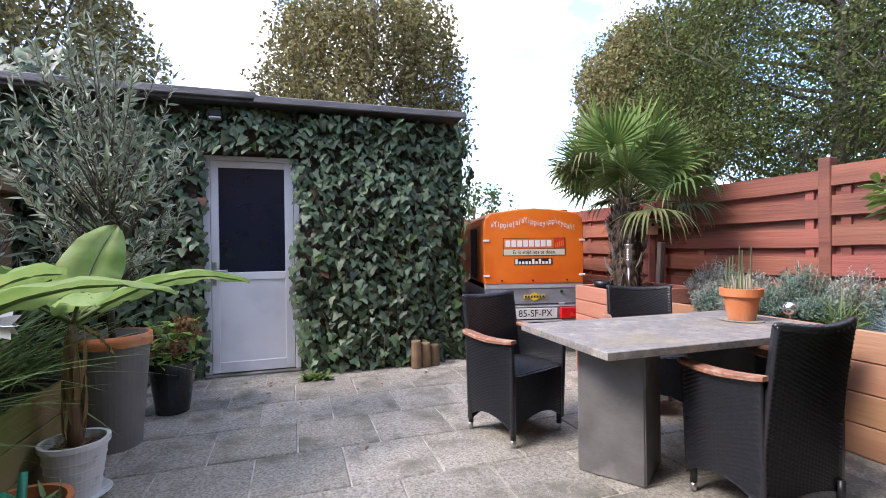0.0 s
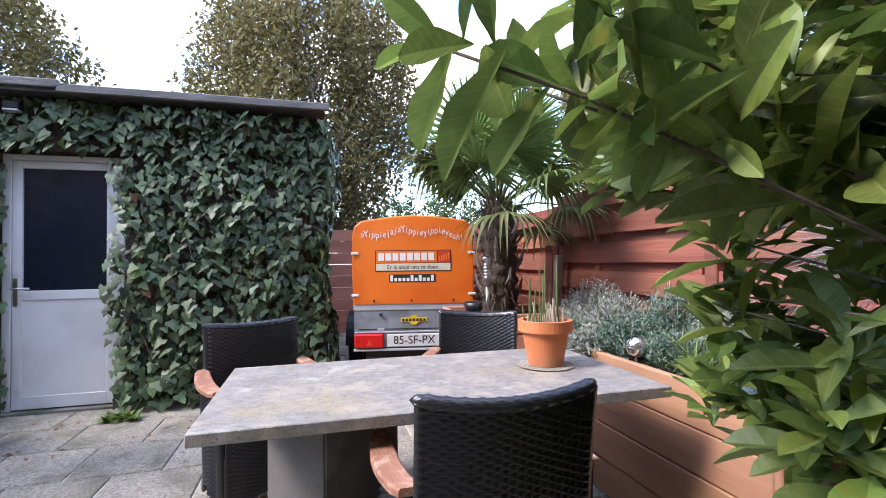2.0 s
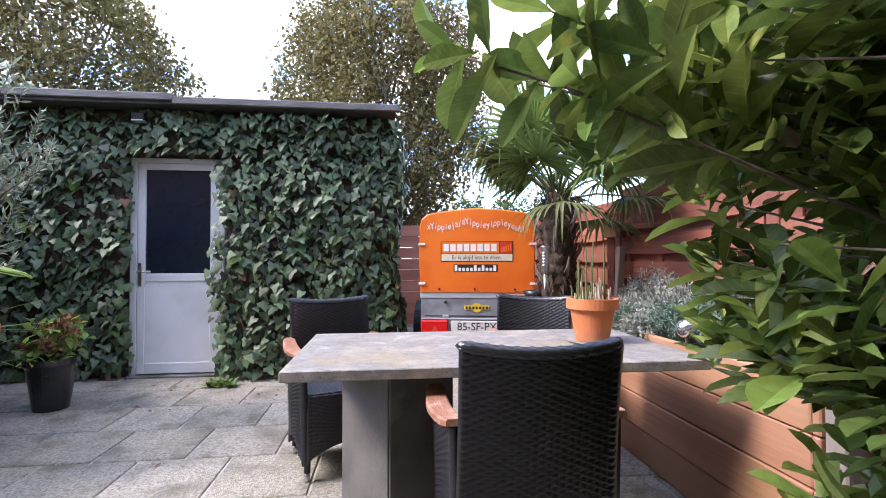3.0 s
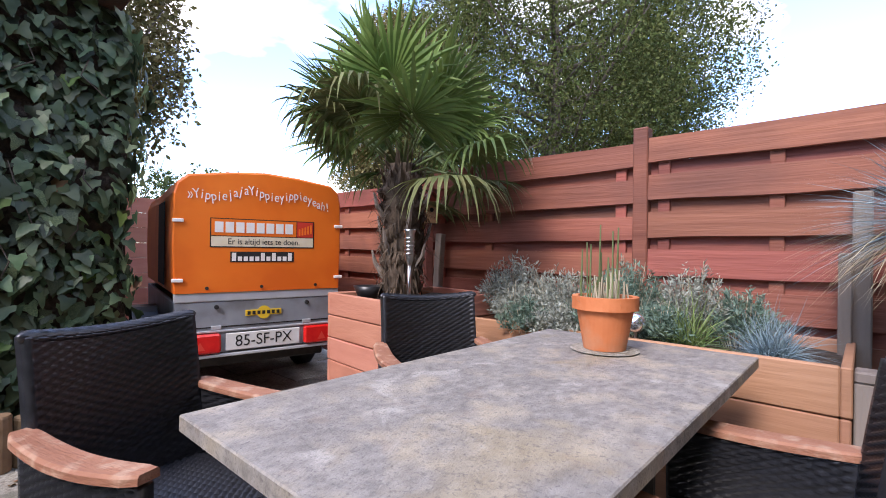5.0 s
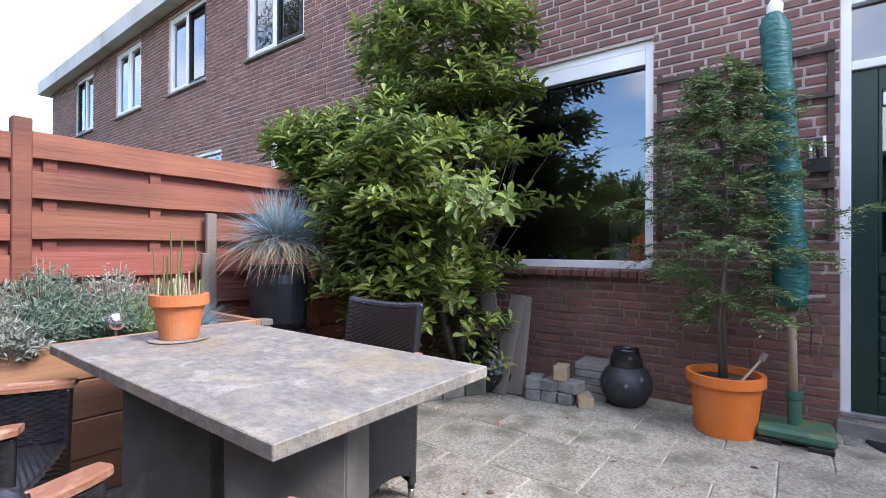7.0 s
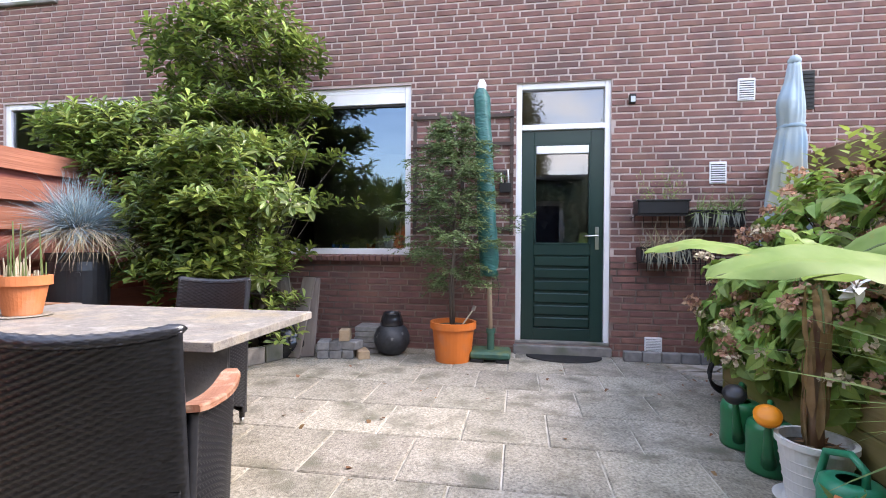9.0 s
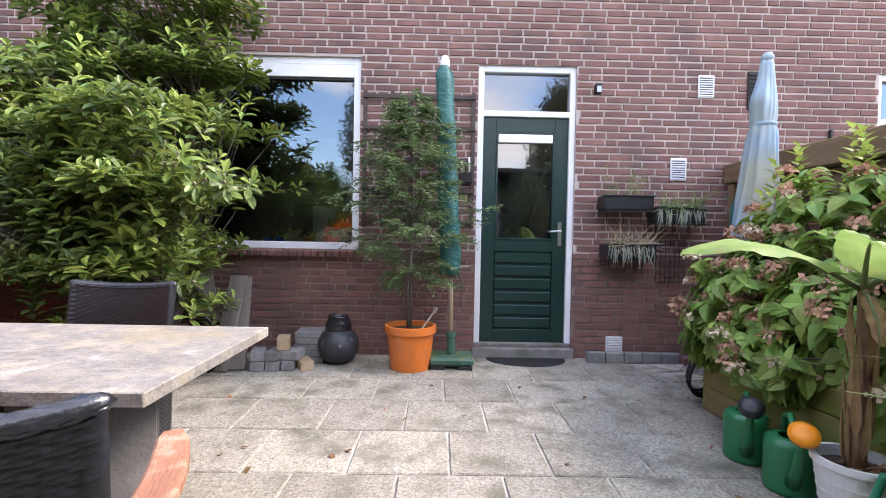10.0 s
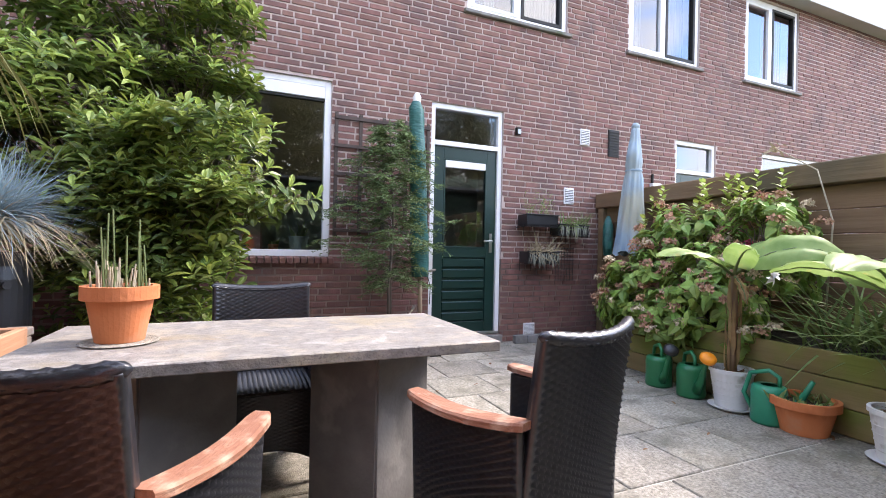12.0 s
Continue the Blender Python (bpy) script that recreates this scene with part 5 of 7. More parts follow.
for k in range(96):
    z = 0.74 + 1.60 * (k / 96) ** 0.9
    reach = 0.74 * (1 - ((z - 0.74) / 1.72) ** 1.9) * (0.55 if z < 0.98 else 1) * rnd(0.28, 1.15) + 0.06
    a = k * 2.4 + rnd() * 0.5
    e = Vector((math.cos(a), math.sin(a) * 0.62, rnd(0.05, 0.55))) * reach
    s = Vector((0.02 * (z - 1), 0, z - 0.10))
    mid = s + e * 0.55 + Vector((0, 0, 0.04))
    end = s + e + Vector((0, 0, -0.10 * reach))
    add_tube(limbs, [s, mid, end], [0.004, 0.0025, 0.001], 5)
    for q in range(8):
        t = 0.22 + 0.78 * q / 8
        tips.append((s.lerp(mid, t * 2) if t < 0.5 else mid.lerp(end, t * 2 - 1), (end - s).normalized()))
part("trunk", bt, BARK, op, "thin double stem", True)
massed(part("branch_mass", limbs, BARK, op))
poses = []
for p, d in tips:
    for s in (-1, 1):
        w = (d * 0.9 + Vector((-d.y, d.x, 0)) * s * rnd(0.6, 1.3) + Vector((0, 0, rnd(-0.75, 0.45)))).normalized()
        ln = rnd(0.010, 0.021)
        for q in range(8):
            c = p + w * ln * q + Vector((0, 0, -0.0009 * q * q))
            for g in (-1, 1):
                poses.append(aim(c, w * 0.8 + (w.cross(Vector((0, 0, 1))) + rvec() * 0.45) * g, rvec() + Vector((0, 0, 0.8)), rnd(0.6, 1.25)))
joined("foliage", [blade(0.040, 0.011, rows=2)], poses, CONIFER, op)

jar = thing("ceramic_jar", "round speckled dark jar with a glossy black neck", "jar", Matrix.Translation((2.14, 0.30, 0)))
part("belly", lathe([(0, 0), (0.09, 0), (0.14, 0.04), (0.178, 0.12), (0.178, 0.19), (0.145, 0.26), (0.108, 0.292)], 36), SPECKLED, jar, smooth=True)
part("neck", lathe([(0.112, 0.288), (0.118, 0.30), (0.105, 0.36), (0.088, 0.40), (0.092, 0.415), (0.08, 0.415), (0.074, 0.39), (0.09, 0.33)], 36), BLACK_GLAZE, jar, "glossy black glazed neck", True)

gp = potted("tall_grey_pot", "tall grey clay pot with a worn terracotta rim", "potted plant", (-0.39, 4.20, 0), 0.15, 0.205, 0.69, GREY_POT, rim=0.07, lip=0.006)
part("rim_band", lathe([(0.2125, 0.625), (0.2135, 0.655), (0.2125, 0.6915), (0.194, 0.6925)], 36), TERRACOTTA, gp, "terracotta coloured rim", True)
bp_ = potted("black_pot", "dark tapered pot with a dried hydrangea", "potted plant", (-0.19, 4.76, 0), 0.11, 0.165, 0.38, BLACK_GLAZE, rim=0.04, lip=0.006)
wp1 = potted("white_pot", "white ribbed plastic pot with a young banana", "potted plant", (-0.36, 2.62, 0.014), 0.10, 0.14, 0.27, WHITE_POT, rim=0.025, lip=0.006)
wp2 = potted("white_pot", "white ribbed plastic pot with a young banana", "potted plant", (-0.35, 3.56, 0.014), 0.10, 0.14, 0.27, WHITE_POT, rim=0.025, lip=0.006)
for o in (wp1, wp2):
    for k in range(4):
        z = 0.05 + k * 0.045
        r = 0.10 + 0.04 * z / 0.27
        part("rib", lathe([(r + 0.0005, z - 0.003), (r + 0.003, z), (r + 0.001, z + 0.003)], 36), WHITE_POT, o, smooth=True)
    part("saucer", lathe([(0, -0.0135), (0.12, -0.0135), (0.15, 0.006), (0.145, 0.007), (0.115, -0.004), (0, -0.004)], 32), WHITE_POT, o)
tc2 = potted("terracotta_bowl", "wide terracotta pot with a few low weeds", "pot", (-0.37, 3.08, 0), 0.125, 0.175, 0.21, TERRACOTTA, rim=0.05, lip=0.01)
joined("weeds", [blade(0.09, 0.02)], [aim((0.13 * rnd(), 0.13 * rnd(), 0.165), (rnd(), rnd(), 0.8), rvec(), rnd(0.5, 1.2)) for _ in range(60)], STRAP, tc2)

# ---- watering cans ----


def watering_can(m, mat, label, rose):
    o = thing("watering_can", label, "watering can", m, "watering cans")
    part("body", lathe([(0, 0), (0.098, 0), (0.103, 0.02), (0.10, 0.10), (0.102, 0.20), (0.095, 0.235), (0.07, 0.245), (0.045, 0.244)], 28), mat, o, smooth=True)
    part("spout", add_tube(bmesh.new(), [(0.08, 0, 0.06), (0.15, 0, 0.14), (0.20, 0, 0.24), (0.235, 0, 0.32)], [0.034, 0.024, 0.017, 0.014], 12), mat, o, smooth=True)
    part("handle", add_tube(bmesh.new(), [(-0.095, 0, 0.06), (-0.15, 0, 0.16), (-0.11, 0, 0.30), (0.0, 0, 0.335), (0.06, 0, 0.30), (0.06, 0, 0.235)], [0.014, 0.015, 0.014, 0.014, 0.013, 0.014], 10), mat, o, smooth=True)
    if rose is not None:
        part("rose", lathe([(0, 0), (0.014, 0.0), (0.055, 0.03), (0.056, 0.05), (0.035, 0.066), (0, 0.07)], 20), rose, o, "round sprinkler head", True, m=pose(0.232, 0, 0.312, 0, 40, 0))
    return o


watering_can(pose(-0.33, 2.02, 0, 0, 0, 60), CAN_GREEN, "green plastic watering can with a black rose", BLACK_PLASTIC)
watering_can(pose(-0.33, 2.32, 0, 0, 0, 62), CAN_GREEN, "green plastic watering can with an orange rose", ORANGE_BALL)
watering_can(pose(-0.32, 2.90, 0, 0, 0, 100), CAN_TEAL, "bright teal-green plastic watering can", None)

# ---- parasols ----
par = thing("parasol", "closed parasol in a green cover on a cast base", "parasol", Matrix.Translation((1.15, 0.36, 0)))
bm = bmesh.new()
add_box(bm, (-0.19, -0.15, 0.03), (0.19, 0.15, 0.10), 0.02)
part("base", bm, BASE_GREEN, par, "green cast parasol base")
for lo, hi in (((-0.18, -0.145, 0), (-0.06, 0.145, 0.03)), ((0.06, -0.145, 0), (0.18, 0.145, 0.03)), ((-0.06, -0.145, 0), (0.06, 0.08, 0.03))):
    box_part("base_foot", lo, hi, BLACK_PLASTIC, par, 0.004)
part("socket", lathe([(0.036, 0.10), (0.034, 0.25), (0.043, 0.255), (0.043, 0.30), (0.025, 0.30)], 18), BASE_GREEN, par, smooth=False)
part("pole", add_tube(bmesh.new(), [(0, 0, 0.10), (0.02, 0, 0.90)], 0.023, 12), POLE_WOOD, par, smooth=True)
v, f, R, S = [], [], 26, 20
for i in range(R + 1):
    t = i / R
    z = 0.80 + 1.77 * t
    r = (0.088 if t < 0.06 else 0.096 - 0.022 * t) * (0.6 if i == R else 1.0)
    for k in range(S):
        a = 2 * math.pi * k / S
        rr = r * (1 + 0.13 * noise.noise((math.cos(a) * 1.6, math.sin(a) * 1.6, z * 6)) + 0.10 * noise.noise((math.cos(a) * 3, math.sin(a) * 3, z * 17)))
        v.append((0.015 + 0.09 * t + rr * math.cos(a), 0.03 * t + rr * math.sin(a), z))
for i in range(R):
    for k in range(S):
        f.append((i * S + k, i * S + (k + 1) % S, (i + 1) * S + (k + 1) % S, (i + 1) * S + k))
f.append(tuple(range(S))[::-1])
place("cover", mesh_from("cover", v, f, COVER_GREEN, True), par, label="crumpled dark green protective cover")
part("tip", lathe([(0.04, 2.55), (0.043, 2.62), (0.02, 2.66), (0, 2.665)], 14), INK_WHITE, par, "white worn cover tip", True, m=Matrix.Translation((0.10, 0.03, 0)))
part("cord", add_tube(bmesh.new(), [(-0.05, 0.04, 0.82), (-0.08, 0.05, 0.70), (-0.07, 0.06, 0.52)], 0.004, 6), INK_BLACK, par)
part("cord", add_tube(bmesh.new(), [(-0.05, 0.04, 0.86), (-0.14, 0.03, 0.87)], 0.012, 8), GREY_WOOD, par)

pb = thing("parasol", "folded faded blue parasol beside the fence", "parasol", Matrix.Translation((-1.14, 0.93, 0)))
part("pole", add_tube(bmesh.new(), [(0, 0, 0), (0, 0, 2.46)], 0.02, 10), POLE_WOOD, pb, smooth=True)
v, f, R, S = [], [], 34, 64
for i in range(R + 1):
    t = i / R
    z = 2.48 - 1.40 * t
    base = 0.038 + 0.048 * min(1, t / 0.34) ** 0.8 + 0.065 * max(0, t - 0.34) / 0.66
    tied = math.exp(-((t - 0.345) / 0.03) ** 2)
    base *= 1 - 0.08 * tied
    for k in range(S):
        a = 2 * math.pi * k / S
        fold = 0.20 * (abs(math.sin(4 * a + 1.5 * t + 0.4 * math.sin(5 * t))) - 0.5) + 0.07 * math.sin(13 * a + 6 * t)
        rr = base * (1 + fold * (0.5 + t) * (1 - 0.6 * tied) + 0.10 * noise.noise((math.cos(a) * 2, math.sin(a) * 2, t * 7)))
        rr += 0.060 * max(0, 1 - abs(t - 0.22) / 0.13) * max(0, math.cos(a - 0.5)) ** 3
        v.append((0.05 * t + rr * math.cos(a), rr * math.sin(a), z + 0.03 * math.sin(4 * a) * t))
for i in range(R):
    for k in range(S):
        f.append((i * S + (k + 1) % S, i * S + k, (i + 1) * S + k, (i + 1) * S + (k + 1) % S))
f.append(tuple(range(S)))
place("canopy", mesh_from("canopy", v, f, BLUE_CLOTH, True), pb, label="faded light blue folded canopy")
part("finial", lathe([(0, 2.46), (0.04, 2.465), (0.045, 2.50), (0.025, 2.53), (0, 2.535)], 16), BLUE_CLOTH, pb, smooth=True)
part("tie", lathe([(0.086, 1.985), (0.094, 1.998), (0.086, 2.011)], 32), BLUE_CLOTH, pb, "pale cloth tie", True, m=Matrix.Translation((0.017, 0, 0)))

# ---- along the house wall ----
tre = thing("trellis", "dark brown wooden trellis on the wall", "trellis")
for k in range(5):
    x = 0.97 + k * 0.2525
    box_part("lath", (x - 0.018, 0.004, 1.20), (x + 0.018, 0.018, 2.47), TRELLIS, tre, 0.002)
for k in range(5):
    z = 1.26 + k * 0.29
    box_part("lath", (0.95, 0.0185, z - 0.018), (2.0, 0.032, z + 0.018), TRELLIS, tre, 0.002)
basket = thing("wire_basket", "small rusty wire basket hanging on the trellis", "basket", Matrix.Translation((1.86, 0.09, 1.46)))
for k in range(4):
    part("ring", add_tube(bmesh.new(), [(0.13 * math.cos(a) * (0.8 + 0.07 * k), 0.05 * math.sin(a), 0.045 * k) for a in np.linspace(0, 2 * math.pi, 17)], 0.0025, 5), DARK_METAL, basket)
for k in range(14):
    a = 2 * math.pi * k / 14
    part("wire", add_tube(bmesh.new(), [(0.105 * math.cos(a), 0.05 * math.sin(a), 0), (0.132 * math.cos(a), 0.05 * math.sin(a), 0.135)], 0.002, 5), DARK_METAL, basket)
tools = thing("hanging_tools", "small white-handled tools hanging beside the parasol", "tools", Matrix.Translation((1.03, 0.05, 1.72)))
for k in range(3):
    part("handle", add_tube(bmesh.new(), [(k * 0.035 - 0.03, 0, 0), (k * 0.035 - 0.025, 0.01, 0.14 - 0.02 * k)], 0.009, 8), INK_WHITE if k != 1 else DARK_METAL, tools, smooth=True)
box_part("holder", (-0.06, -0.017, -0.09), (0.06, 0.02, 0.004), DARK_METAL, tools, 0.004)

boxes = ((-0.43, 0.13, 1.385, 0), (-0.90, 0.13, 1.285, 1), (-0.46, 0.13, 0.945, 2))
for x, y, z, kind in boxes:
    b = thing("balcony_box", ("black trough with thin upright herbs on the wall", "black trough with trailing grassy plants on the wall", "black trough with pale withered plants on the wall")[kind], "planter", Matrix.Translation((x, y, z)), "wall troughs")
    for lo, hi in (((-0.22, -0.09, 0), (0.22, 0.09, 0.012)), ((-0.225, -0.095, 0.012), (-0.213, 0.095, 0.14)), ((0.213, -0.095, 0.012), (0.225, 0.095, 0.14)), ((-0.213, -0.095, 0.012), (0.213, -0.083, 0.14)), ((-0.213, 0.083, 0.012), (0.213, 0.095, 0.14))):
        box_part("trough_wall", lo, hi, BLACK_PLASTIC, b, 0.004)
    box_part("trough_rim", (-0.235, 0.085, 0.128), (0.235, 0.107, 0.145), BLACK_PLASTIC, b, 0.004)
    box_part("soil", (-0.212, -0.082, 0.10), (0.212, 0.082, 0.12), SOIL_AND_IVY_SHADE, b, 0)
    for k in range(6):
        part("rack_wire", add_tube(bmesh.new(), [(-0.2 + k * 0.08, -0.128, -0.10), (-0.2 + k * 0.08, -0.128, 0.13)], 0.003, 5), DARK_METAL, b)
    part("rack_wire", add_tube(bmesh.new(), [(-0.24, -0.12, -0.02), (-0.24, 0.10, -0.006), (0.24, 0.10, -0.006), (0.24, -0.12, -0.02)], 0.004, 6), DARK_METAL, b)
    if kind == 0:
        ps = []
        for k in range(26):
            x0, hh = rnd() * 0.2, rnd(0.08, 0.36)
            for q in range(12):
                ps.append(aim((x0 + 0.02 * math.sin(q + k), rnd() * 0.05, 0.12 + hh * q / 12), (rnd(), rnd(), 0.5), rvec(), rnd(0.6, 1.2)))
        joined("herbs", [blade(0.035, 0.008, rows=2)], ps, HYDRANGEA, b)
    else:
        ps = [aim((rnd() * 0.2, rnd(-0.04, 0.09), 0.12), (rnd() * 0.6, rnd(0, 0.9), rnd(-0.2, 1)), rvec(), rnd(0.5, 1.3)) for _ in range(150)]
        joined("grassy_leaves", [blade(0.13, 0.008, 0.9, rows=4), blade(0.17, 0.009, 1.1, rows=4)], ps, STRAW if kind == 2 else STRAP, b)
        joined("trailing_leaves", [blade(0.14, 0.010, 0.3, rows=4)], [aim((rnd() * 0.2, 0.10, 0.13), (rnd() * 0.3, 0.3, -1), (0, 1, 0), rnd(0.6, 1.5)) for _ in range(40)], LAVENDER, b)
grid = thing("wire_grid", "dark wire grid panel fixed to the wall", "wire panel", Matrix.Translation((-0.92, 0.02, 0.72)))
for k in range(7):
    part("wire", add_tube(bmesh.new(), [(-0.13 + k * 0.045, 0, 0), (-0.13 + k * 0.045, 0, 0.42)], 0.003, 5), DARK_METAL, grid)
for k in range(9):
    part("wire", add_tube(bmesh.new(), [(-0.14, 0.004, 0.01 + k * 0.05), (0.15, 0.004, 0.01 + k * 0.05)], 0.003, 5), DARK_METAL, grid)

mat_ = thing("door_mat", "half-round black rubber door mat", "mat", Matrix.Translation((0.45, 0.105, 0.003)))
v = [(0, 0, 0.012)] + [(0.36 * math.cos(a), 0.26 * math.sin(a), 0.010) for a in np.linspace(0, math.pi, 25)] + [(0.365 * math.cos(a), 0.265 * math.sin(a), 0) for a in np.linspace(0, math.pi, 25)]
f = [(0, k, k + 1) for k in range(1, 25)] + [(k, k + 25, k + 26, k + 1) for k in range(1, 25)]
place("rubber", mesh_from("rubber", v, f, RUBBER), mat_)

# stacked blocks, slabs and boards
def block(name, label, lo, hi, mt, rz, group):
    c = [(a + b) / 2 for a, b in zip(lo, hi)]
    o = part(name, add_box(bmesh.new(), [a - q for a, q in zip(lo, (c[0], c[1], lo[2]))], [a - q for a, q in zip(hi, (c[0], c[1], lo[2]))], 0.006), mt, None, m=pose(c[0], c[1], lo[2], 0, 0, rz))
    return tagged(o, label, "paver", group)


for x0, y0, z0, lx, mt, rz in ((2.66, 0.54, 0, 0.11, STONE_BLOCK, 8), (2.67, 0.54, 0.082, 0.11, STONE_BLOCK, 14), (2.535, 0.52, 0, 0.11, STONE_BLOCK, 3), (2.535, 0.52, 0.082, 0.11, STONE_BLOCK, -6), (2.42, 0.50, 0, 0.105, STONE_BLOCK, 5), (2.42, 0.50, 0.082, 0.15, STONE_BLOCK, 80), (2.30, 0.50, 0.0, 0.11, YELLOW_BLOCK, 30)):
    block("paver_block", "small weathered concrete block in a loose stack", (x0 + 0.08 - lx / 2, y0 - 0.10, z0), (x0 + 0.08 + lx / 2, y0 + 0.10, z0 + 0.078), mt, rz, "stacked blocks")
block("paver_block", "sandy brown block on top of the stack", (2.50, 0.44, 0.163), (2.60, 0.58, 0.27), YELLOW_BLOCK, 12, "stacked blocks")
for k in range(5):
    block("paving_slab", "grey paving slab in a low stack", (2.27, 0.09, 0.054 * k), (2.52, 0.34, 0.054 * k + 0.05), STONE_BLOCK, rnd(-5, 5), "stacked slabs")
for x, y, ry, rz, ln, mt in ((2.90, 0.60, 3, 4, 0.78, GREY_WOOD), (3.02, 0.66, -2, -4, 0.80, GREY_WOOD), (3.02, 0.62, 17, 8, 0.86, GREY_WOOD)):
    b = part("plank", add_box(bmesh.new(), (-0.07, -0.014, 0), (0.07, 0.014, ln), 0.003), mt, None, m=pose(x, y, 0.004, 20, ry, rz))
    tagged(b, "weathered grey plank leaning against the wall", "plank", "leaning planks")
bag = thing("rubbish_bag", "crumpled black plastic sack behind the planks", "bag", Matrix.Translation((3.20, 0.48, 0)))
v, f, R, S = [], [], 12, 20
for i in range(R + 1):
    t = i / R
    r = 0.25 * math.cos(math.pi * 0.46 * t ** 1.6) ** 0.6
    for k in range(S):
        a = 2 * math.pi * k / S
        rr = r * (1 + 0.25 * noise.noise((math.cos(a) * 2, math.sin(a) * 2, t * 5)))
        v.append((rr * math.cos(a), rr * math.sin(a), 0.40 * t))
for i in range(R):
    for k in range(S):
        f.append((i * S + k, i * S + (k + 1) % S, (i + 1) * S + (k + 1) % S, (i + 1) * S + k))
f += [tuple(range(S))[::-1], tuple(range(R * S, R * S + S))]
place("sack", mesh_from("sack", v, f, BLACK_GLAZE, True), bag)

# border stones by the wall and at the shrub bed
for k in range(5):
    block("border_stone", "grey paver set on edge along the wall", (-0.10 - 0.17 * k - 0.162, 0.13, 0), (-0.10 - 0.17 * k, 0.20, 0.095), STONE_BLOCK, rnd(-2, 2), "border stones")
for k in range(4):
    block("border_stone", "loose broken brick along the wall", (-0.95 - 0.16 * k - 0.14, 0.14 + 0.05 * k, 0), (-0.95 - 0.16 * k, 0.24 + 0.05 * k, 0.07), BRICK, rnd(-12, 12), "border stones")
for k in range(5):
    block("edging_block", "grey concrete edging block round the shrub bed", (3.42 + 0.185 * k, 1.22 - 0.012 * k, 0), (3.42 + 0.185 * k + 0.178, 1.29 - 0.012 * k, 0.15), GREY_STEP, rnd(-2, 2), "bed edging")
for k in range(3):
    a = Vector((3.38, 1.20)) + Vector((-0.47, -0.88)) * 0.19 * (k + 0.5)
    block("edging_block", "grey concrete edging block round the shrub bed", (a.x - 0.09, a.y - 0.035, 0), (a.x + 0.09, a.y + 0.035, 0.15), GREY_STEP, 62, "bed edging")
bed = tagged(place("bed_soil", mesh_from("bed_soil", [(3.1, 0.02, 0.05), (4.4, 0.02, 0.07), (4.4, 1.22, 0.07), (3.43, 1.22, 0.06), (3.15, 0.72, 0.05)], [(0, 1, 2, 3, 4)], SOIL_AND_IVY_SHADE)), "dark soil bed under the shrub", "soil", kind="structure")
for pts, h in ((((-0.42, 0.27), (-0.95, 0.26), (-0.80, 0.46), (-0.50, 0.52)), 0.016), (((-0.97, 0.27), (-1.30, 0.30), (-1.32, 0.52), (-0.86, 0.47)), 0.022), (((-0.52, 0.55), (-0.83, 0.49), (-1.02, 0.66), (-0.70, 0.74)), 0.013), (((-0.87, 0.50), (-1.28, 0.56), (-1.22, 0.72), (-1.04, 0.66)), 0.019)):
    bm = bmesh.new()
    low, top = [[bm.verts.new((x + 0.006 * rnd(), y + 0.006 * rnd(), z)) for x, y in pts] for z in (0.002, h)]
    bm.faces.new(low[::-1])
    bm.faces.new(top)
    for k in range(4):
        bm.faces.new((low[k], low[(k + 1) % 4], top[(k + 1) % 4], top[k]))
    bmesh.ops.recalc_face_normals(bm, faces=bm.faces)
    tagged(part("broken_slab", bm, STONE_BLOCK if h > 0.018 else PALE_SLAB, None), "broken pale paving piece lying by the house wall", "paver", "broken slabs")
hoop = thing("hose_reel", "coiled dark garden hose against the planter", "hose", pose(-0.62, 1.16, 0.20, 80, 0, 20))
for k in range(3):
    part("coil", add_tube(bmesh.new(), [((0.17 - 0.012 * k) * math.cos(a), (0.17 - 0.012 * k) * math.sin(a), 0.022 * k - 0.02) for a in np.linspace(0, 2 * math.pi, 29)], 0.011, 7), RUBBER, hoop, smooth=True)
teal = thing("rolled_screen", "rolled teal cloth hanging on the fence", "cloth", pose(-1.38, 0.28, 1.05))
part("roll", lathe([(0, 0), (0.05, 0.0), (0.065, 0.15), (0.06, 0.38), (0.02, 0.50), (0, 0.50)], 14), COVER_GREEN, teal, smooth=True)

# compost bin with blue fescue on top
cb = thing("compost_bin", "black plastic bin standing on ribbed dark rings", "bin", Matrix.Translation((3.97, 1.98, 0)))
part("ribbed_base", lathe([(0, 0), (0.21, 0)] + [q for k in range(11) for q in ((0.222, 0.02 + k * 0.052), (0.205, 0.046 + k * 0.052))] + [(0.20, 0.585), (0, 0.585)], 40), BLACK_PLASTIC, cb, "ribbed black rings", True)
part("tub", lathe([(0.15, 0.586), (0.185, 0.64), (0.188, 0.90), (0.18, 0.96), (0.185, 1.02), (0.17, 1.02), (0.16, 0.96), (0, 0.95)], 40), BLACK_PLASTIC, cb, "dark grey-blue plastic tub")
part("knob", add_tube(bmesh.new(), [(-0.13, 0.125, 0.875), (-0.15, 0.145, 0.875)], 0.018, 10), BLACK_PLASTIC, cb)

# ---- plants ----


